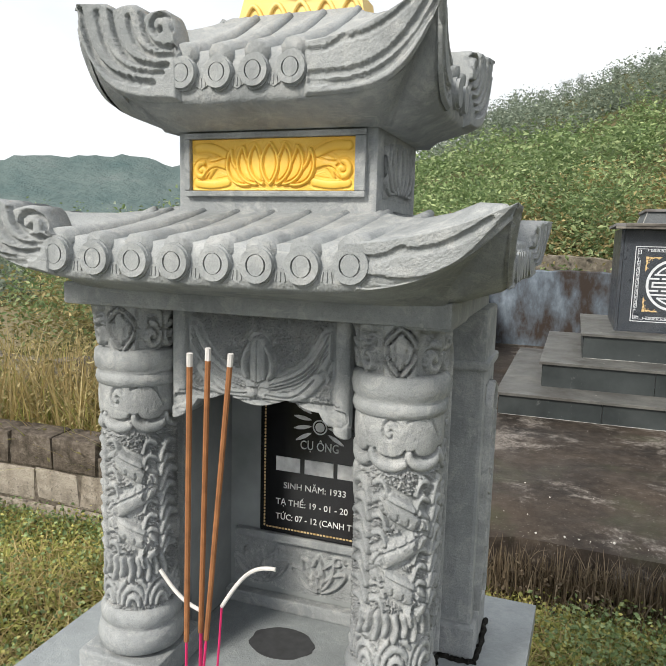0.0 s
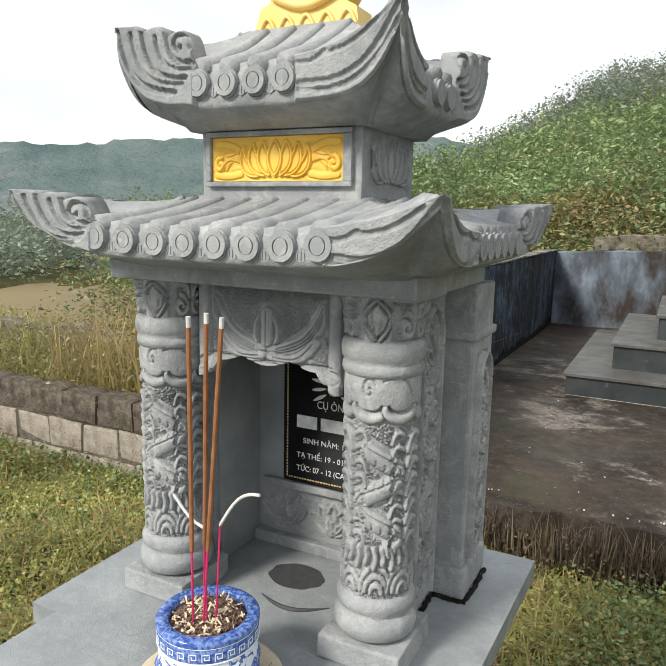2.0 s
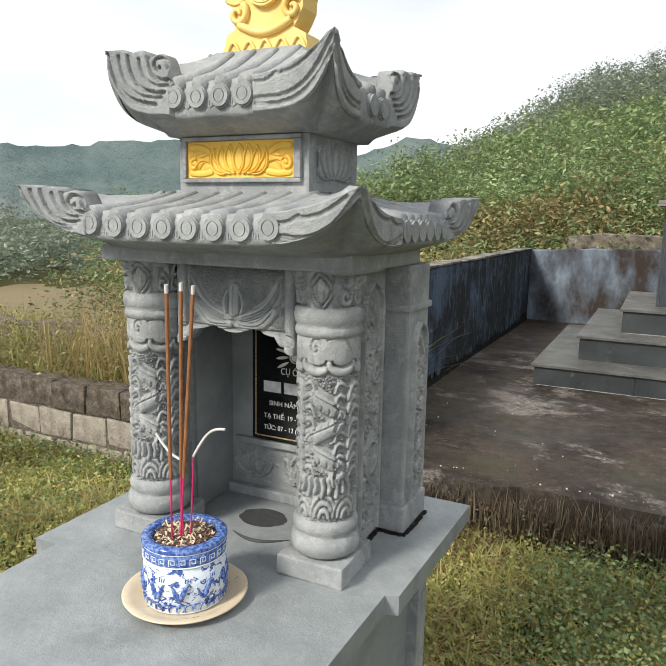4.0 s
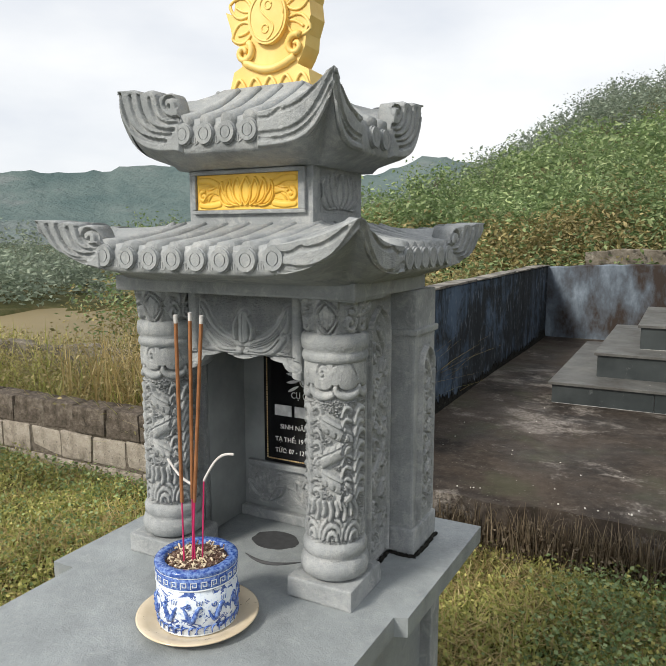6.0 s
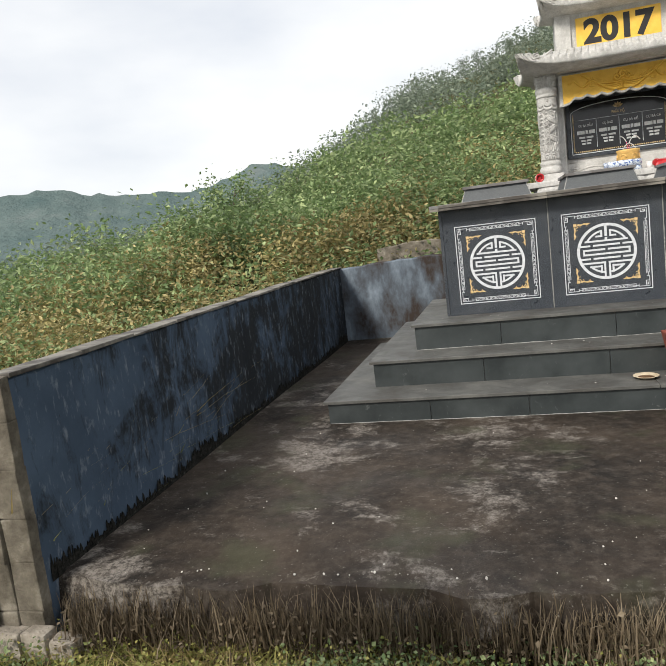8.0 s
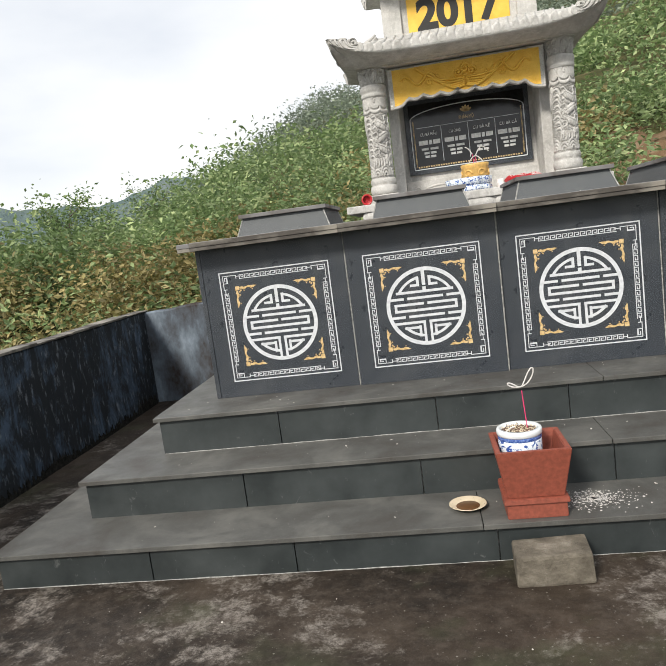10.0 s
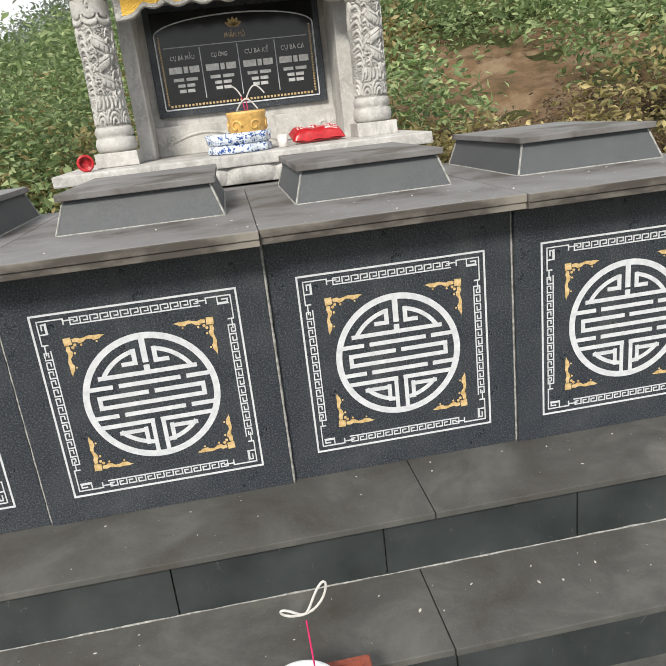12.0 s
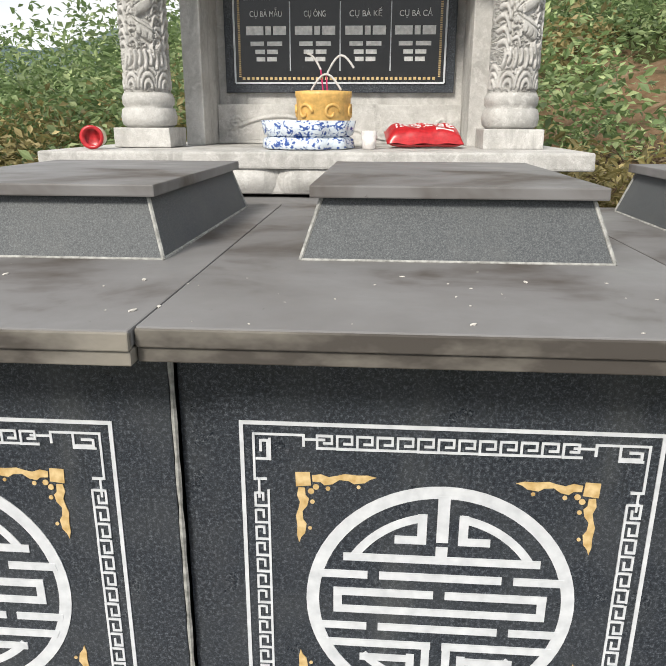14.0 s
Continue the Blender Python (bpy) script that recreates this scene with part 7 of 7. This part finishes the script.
SAPLINGS = [(-16.5, 15, 1.7), (-15.2, 16, 1.5), (-12.5, 17, 1.6), (-18.5, 15.5, 1.6), (-41, 13.5, 1.6), (-37.5, 15, 1.5), (-34, 16.5, 1.4), (-27, 14, 1.3), (-21, 14.5, 1.3)]
SAPLINGS += [(-9 + 1.05 * k + 0.5 * math.sin(k * 2.7), 92 - 3 * (k % 3), 1.9 + 0.7 * math.sin(k * 1.9)) for k in range(20)]
for k, (az, r, h) in enumerate(SAPLINGS):
    sapling(r * math.sin(math.radians(az)), r * math.cos(math.radians(az)), h, k + 1, M["leaf_green"] if r < 30 else M["leaf_hazed"])


def blades(name, x, y, length, material, label, lean=0.5, width=0.045, segs=3, z=None):
    """Grass as bent strips, each one tapering."""
    n = len(x)
    z = ground_height(x, y) - 0.01 if z is None else z
    a = RNG.uniform(0, 2 * np.pi, n)
    d = np.stack([np.cos(a), np.sin(a), np.zeros(n)], 1)
    side = np.stack([-np.sin(a), np.cos(a), np.zeros(n)], 1)
    ln = RNG.normal(lean, lean * 0.5, n)
    rows = []
    for k in range(segs + 1):
        t = k / segs
        c = np.stack([x, y, z], 1) + d * (length * ln * t ** 1.8)[:, None] + np.array([0, 0, 1.0]) * (length * (t - 0.25 * np.abs(ln) * t ** 2))[:, None]
        w = (length * width * (1 - t) ** 0.7 + 0.0004)[:, None]
        rows += [c - side * w, c + side * w]
    v = np.stack(rows, 1).reshape(-1, 3)
    m = 2 * (segs + 1)
    base = np.arange(n)[:, None] * m
    f = np.concatenate([base + np.array([[2 * k, 2 * k + 1, 2 * k + 3, 2 * k + 2]]) for k in range(segs)])
    return tagged(fast_mesh(name, v, f, material, smooth=False), label, "grass", kind="stuff")


def strewn(n, x0, x1, y0, y1, clump=0.0):
    x, y = RNG.uniform(x0, x1, n), RNG.uniform(y0, y1, n)
    if clump:
        cx, cy = RNG.uniform(x0, x1, n // 40 + 1), RNG.uniform(y0, y1, n // 40 + 1)
        i = RNG.integers(0, len(cx), n)
        x, y = cx[i] + RNG.normal(0, clump, n), cy[i] + RNG.normal(0, clump, n)
    ok = ~((x > -0.56) & (x < 0.14) & (y < 1.93)) & (y < 3.50) & ~((x < -1.0) & (y > 3.36))
    return x[ok], y[ok]


def build_grass():
    for area, n in (((-5.5, -0.5, 0.4, 3.4), 42000), ((-0.9, 2.6, 1.2, 3.5), 34000), ((2.6, 6.0, 0.5, 3.5), 9000)):
        x, y = strewn(n, *area)
        blades("lawn_grass", x, y, RNG.uniform(0.04, 0.11, len(x)), M["grass_green"], "short rough green and straw grass", 0.9, 0.05)
        x, y = strewn(n // 2, *area, 0.09)
        blades("dry_grass", x, y, RNG.uniform(0.05, 0.14, len(x)), M["grass_dry"], "matted dry straw in the grass", 1.3, 0.03)
        x, y = strewn(n // 2, *area, 0.12)
        p = np.stack([x, y, ground_height(x, y) + RNG.uniform(0.0, 0.09, len(x))], 1)
        leaf_mesh("creeping_weeds", p, RNG.uniform(0.010, 0.025, len(x)), M["grass_green"], "creeping green broadleaf weeds", slim=0.8)
        x, y = strewn(n // 2, *area, 0.16)
        p = np.stack([x, y, ground_height(x, y) + RNG.uniform(0.01, 0.13, len(x))], 1)
        leaf_mesh("leafy_weeds", p, RNG.uniform(0.010, 0.024, len(x)), M["grass_green"], "clumps of leafy green weeds", slim=0.7)
    # broadleaf clumps in front of the terrace and beside the tomb
    for n, area, lo, hi in ((20000, (0.25, 3.2, 2.3, 3.42), 0.012, 0.027), (12000, (-4.5, -0.75, 1.0, 3.3), 0.012, 0.026)):
        x, y = strewn(n, *area, 0.10)
        p = np.stack([x, y, ground_height(x, y) + RNG.uniform(0.01, 0.13, len(x))], 1)
        leaf_mesh("broadleaf_weeds", p, RNG.uniform(lo, hi, len(x)), M["leaf_green"], "clumps of bright broadleaf weeds in the grass", slim=0.75)
    # a curtain of dead brown stems down the terrace edge
    x = RNG.uniform(-0.85, 5.8, 9000)
    y = 3.462 - np.abs(RNG.normal(0, 0.035, len(x)))
    blades("dead_stems", x, y, RNG.uniform(0.06, 0.20, len(x)), M["weed_brown"], "dense dead brown stems against the terrace edge", 0.25, 0.018, z=RNG.uniform(0.0, 0.14, len(x)))
    # weeds along the terrace edge and under the block wall
    x = RNG.uniform(-0.9, 5.8, 3600)
    y = 3.47 - np.abs(RNG.normal(0, 0.07, len(x)))
    zz = np.clip(RNG.uniform(-0.02, 0.24, len(x)) * (1 - (3.47 - y) * 4), 0, 0.24)
    blades("edge_weeds", x, y, RNG.uniform(0.03, 0.09, len(x)), M["weed_brown"], "withered brown weeds hanging on the terrace edge", 0.7, 0.035, z=zz)
    p = np.stack([x[:2600], y[:2600] - 0.02, zz[:2600] + RNG.uniform(0, 0.04, 2600)], 1)
    leaf_mesh("edge_leaves", p, RNG.uniform(0.012, 0.03, len(p)), M["weed_brown"], "curled brown leaves on the terrace edge", slim=0.7)
    x = np.concatenate([RNG.uniform(-6, -1.0, 2200), RNG.uniform(0.9, 3.5, 1500)])
    y = np.concatenate([3.32 - np.abs(RNG.normal(0, 0.12, 2200)), 3.25 - np.abs(RNG.normal(0, 0.2, 1500))])
    p = np.stack([x, y, RNG.uniform(0.0, 0.13, len(x))], 1)
    leaf_mesh("wall_foot_weeds", p, RNG.uniform(0.018, 0.04, len(p)), M["leaf_green"], "leafy weeds at the foot of the wall", slim=0.6)
    # tall dry grass behind the block wall
    n = 9000
    x, y = RNG.uniform(-7.0, -1.15, n), RNG.uniform(3.58, 5.6, n)
    keep = RNG.random(n) < 0.35 + 0.65 * (x > -3.6)
    x, y = x[keep], y[keep]
    blades("tall_grass", x, y, RNG.uniform(0.3, 1.0, len(x)) * np.where(x > -3.4, 1.0, 0.6), M["grass_dry"], "tall dry straw grass behind the block wall", 0.45, 0.010, 5)
    x, y = RNG.uniform(-6.5, -1.15, 4600), RNG.uniform(3.56, 5.2, 4600)
    blades("tall_grass", x, y, RNG.uniform(0.3, 0.75, len(x)), M["grass_green"], "tall green grass behind the block wall", 0.5, 0.012, 5)
    x, y = RNG.uniform(-6.5, -1.2, 44000), RNG.uniform(3.55, 5.2, 44000)
    p = np.stack([x, y, RNG.random(len(x)) ** 1.6 * 0.6], 1)
    leaf_mesh("rank_weeds", p, RNG.uniform(0.018, 0.045, len(p)), M["leaf_olive"], "rank olive weeds behind the block wall", slim=0.5)
    # crumbs and pebbles on the terrace
    bm = bmesh.new()
    rng = random.Random(14)
    for _ in range(150):
        x, y, r = rng.uniform(-0.8, 4.5), 3.6 + rng.random() ** 1.5 * 1.9, rng.uniform(0.0015, 0.006)
        if rng.random() < 0.25:
            y = 3.56 + abs(rng.gauss(0, 0.04))
        bmesh.ops.create_icosphere(bm, subdivisions=1, radius=r, matrix=pose(x, y, FLOOR + 0.3 * r, rng.uniform(0, 90), 0, rng.uniform(0, 90)) @ Matrix.Diagonal((1, rng.uniform(0.6, 1.4), 0.6, 1)))
    tagged(part("pebbles", bm, M["pale_pebble"], kind="stuff"), "pale crumbs scattered on the terrace", "pebbles")


build_grass()
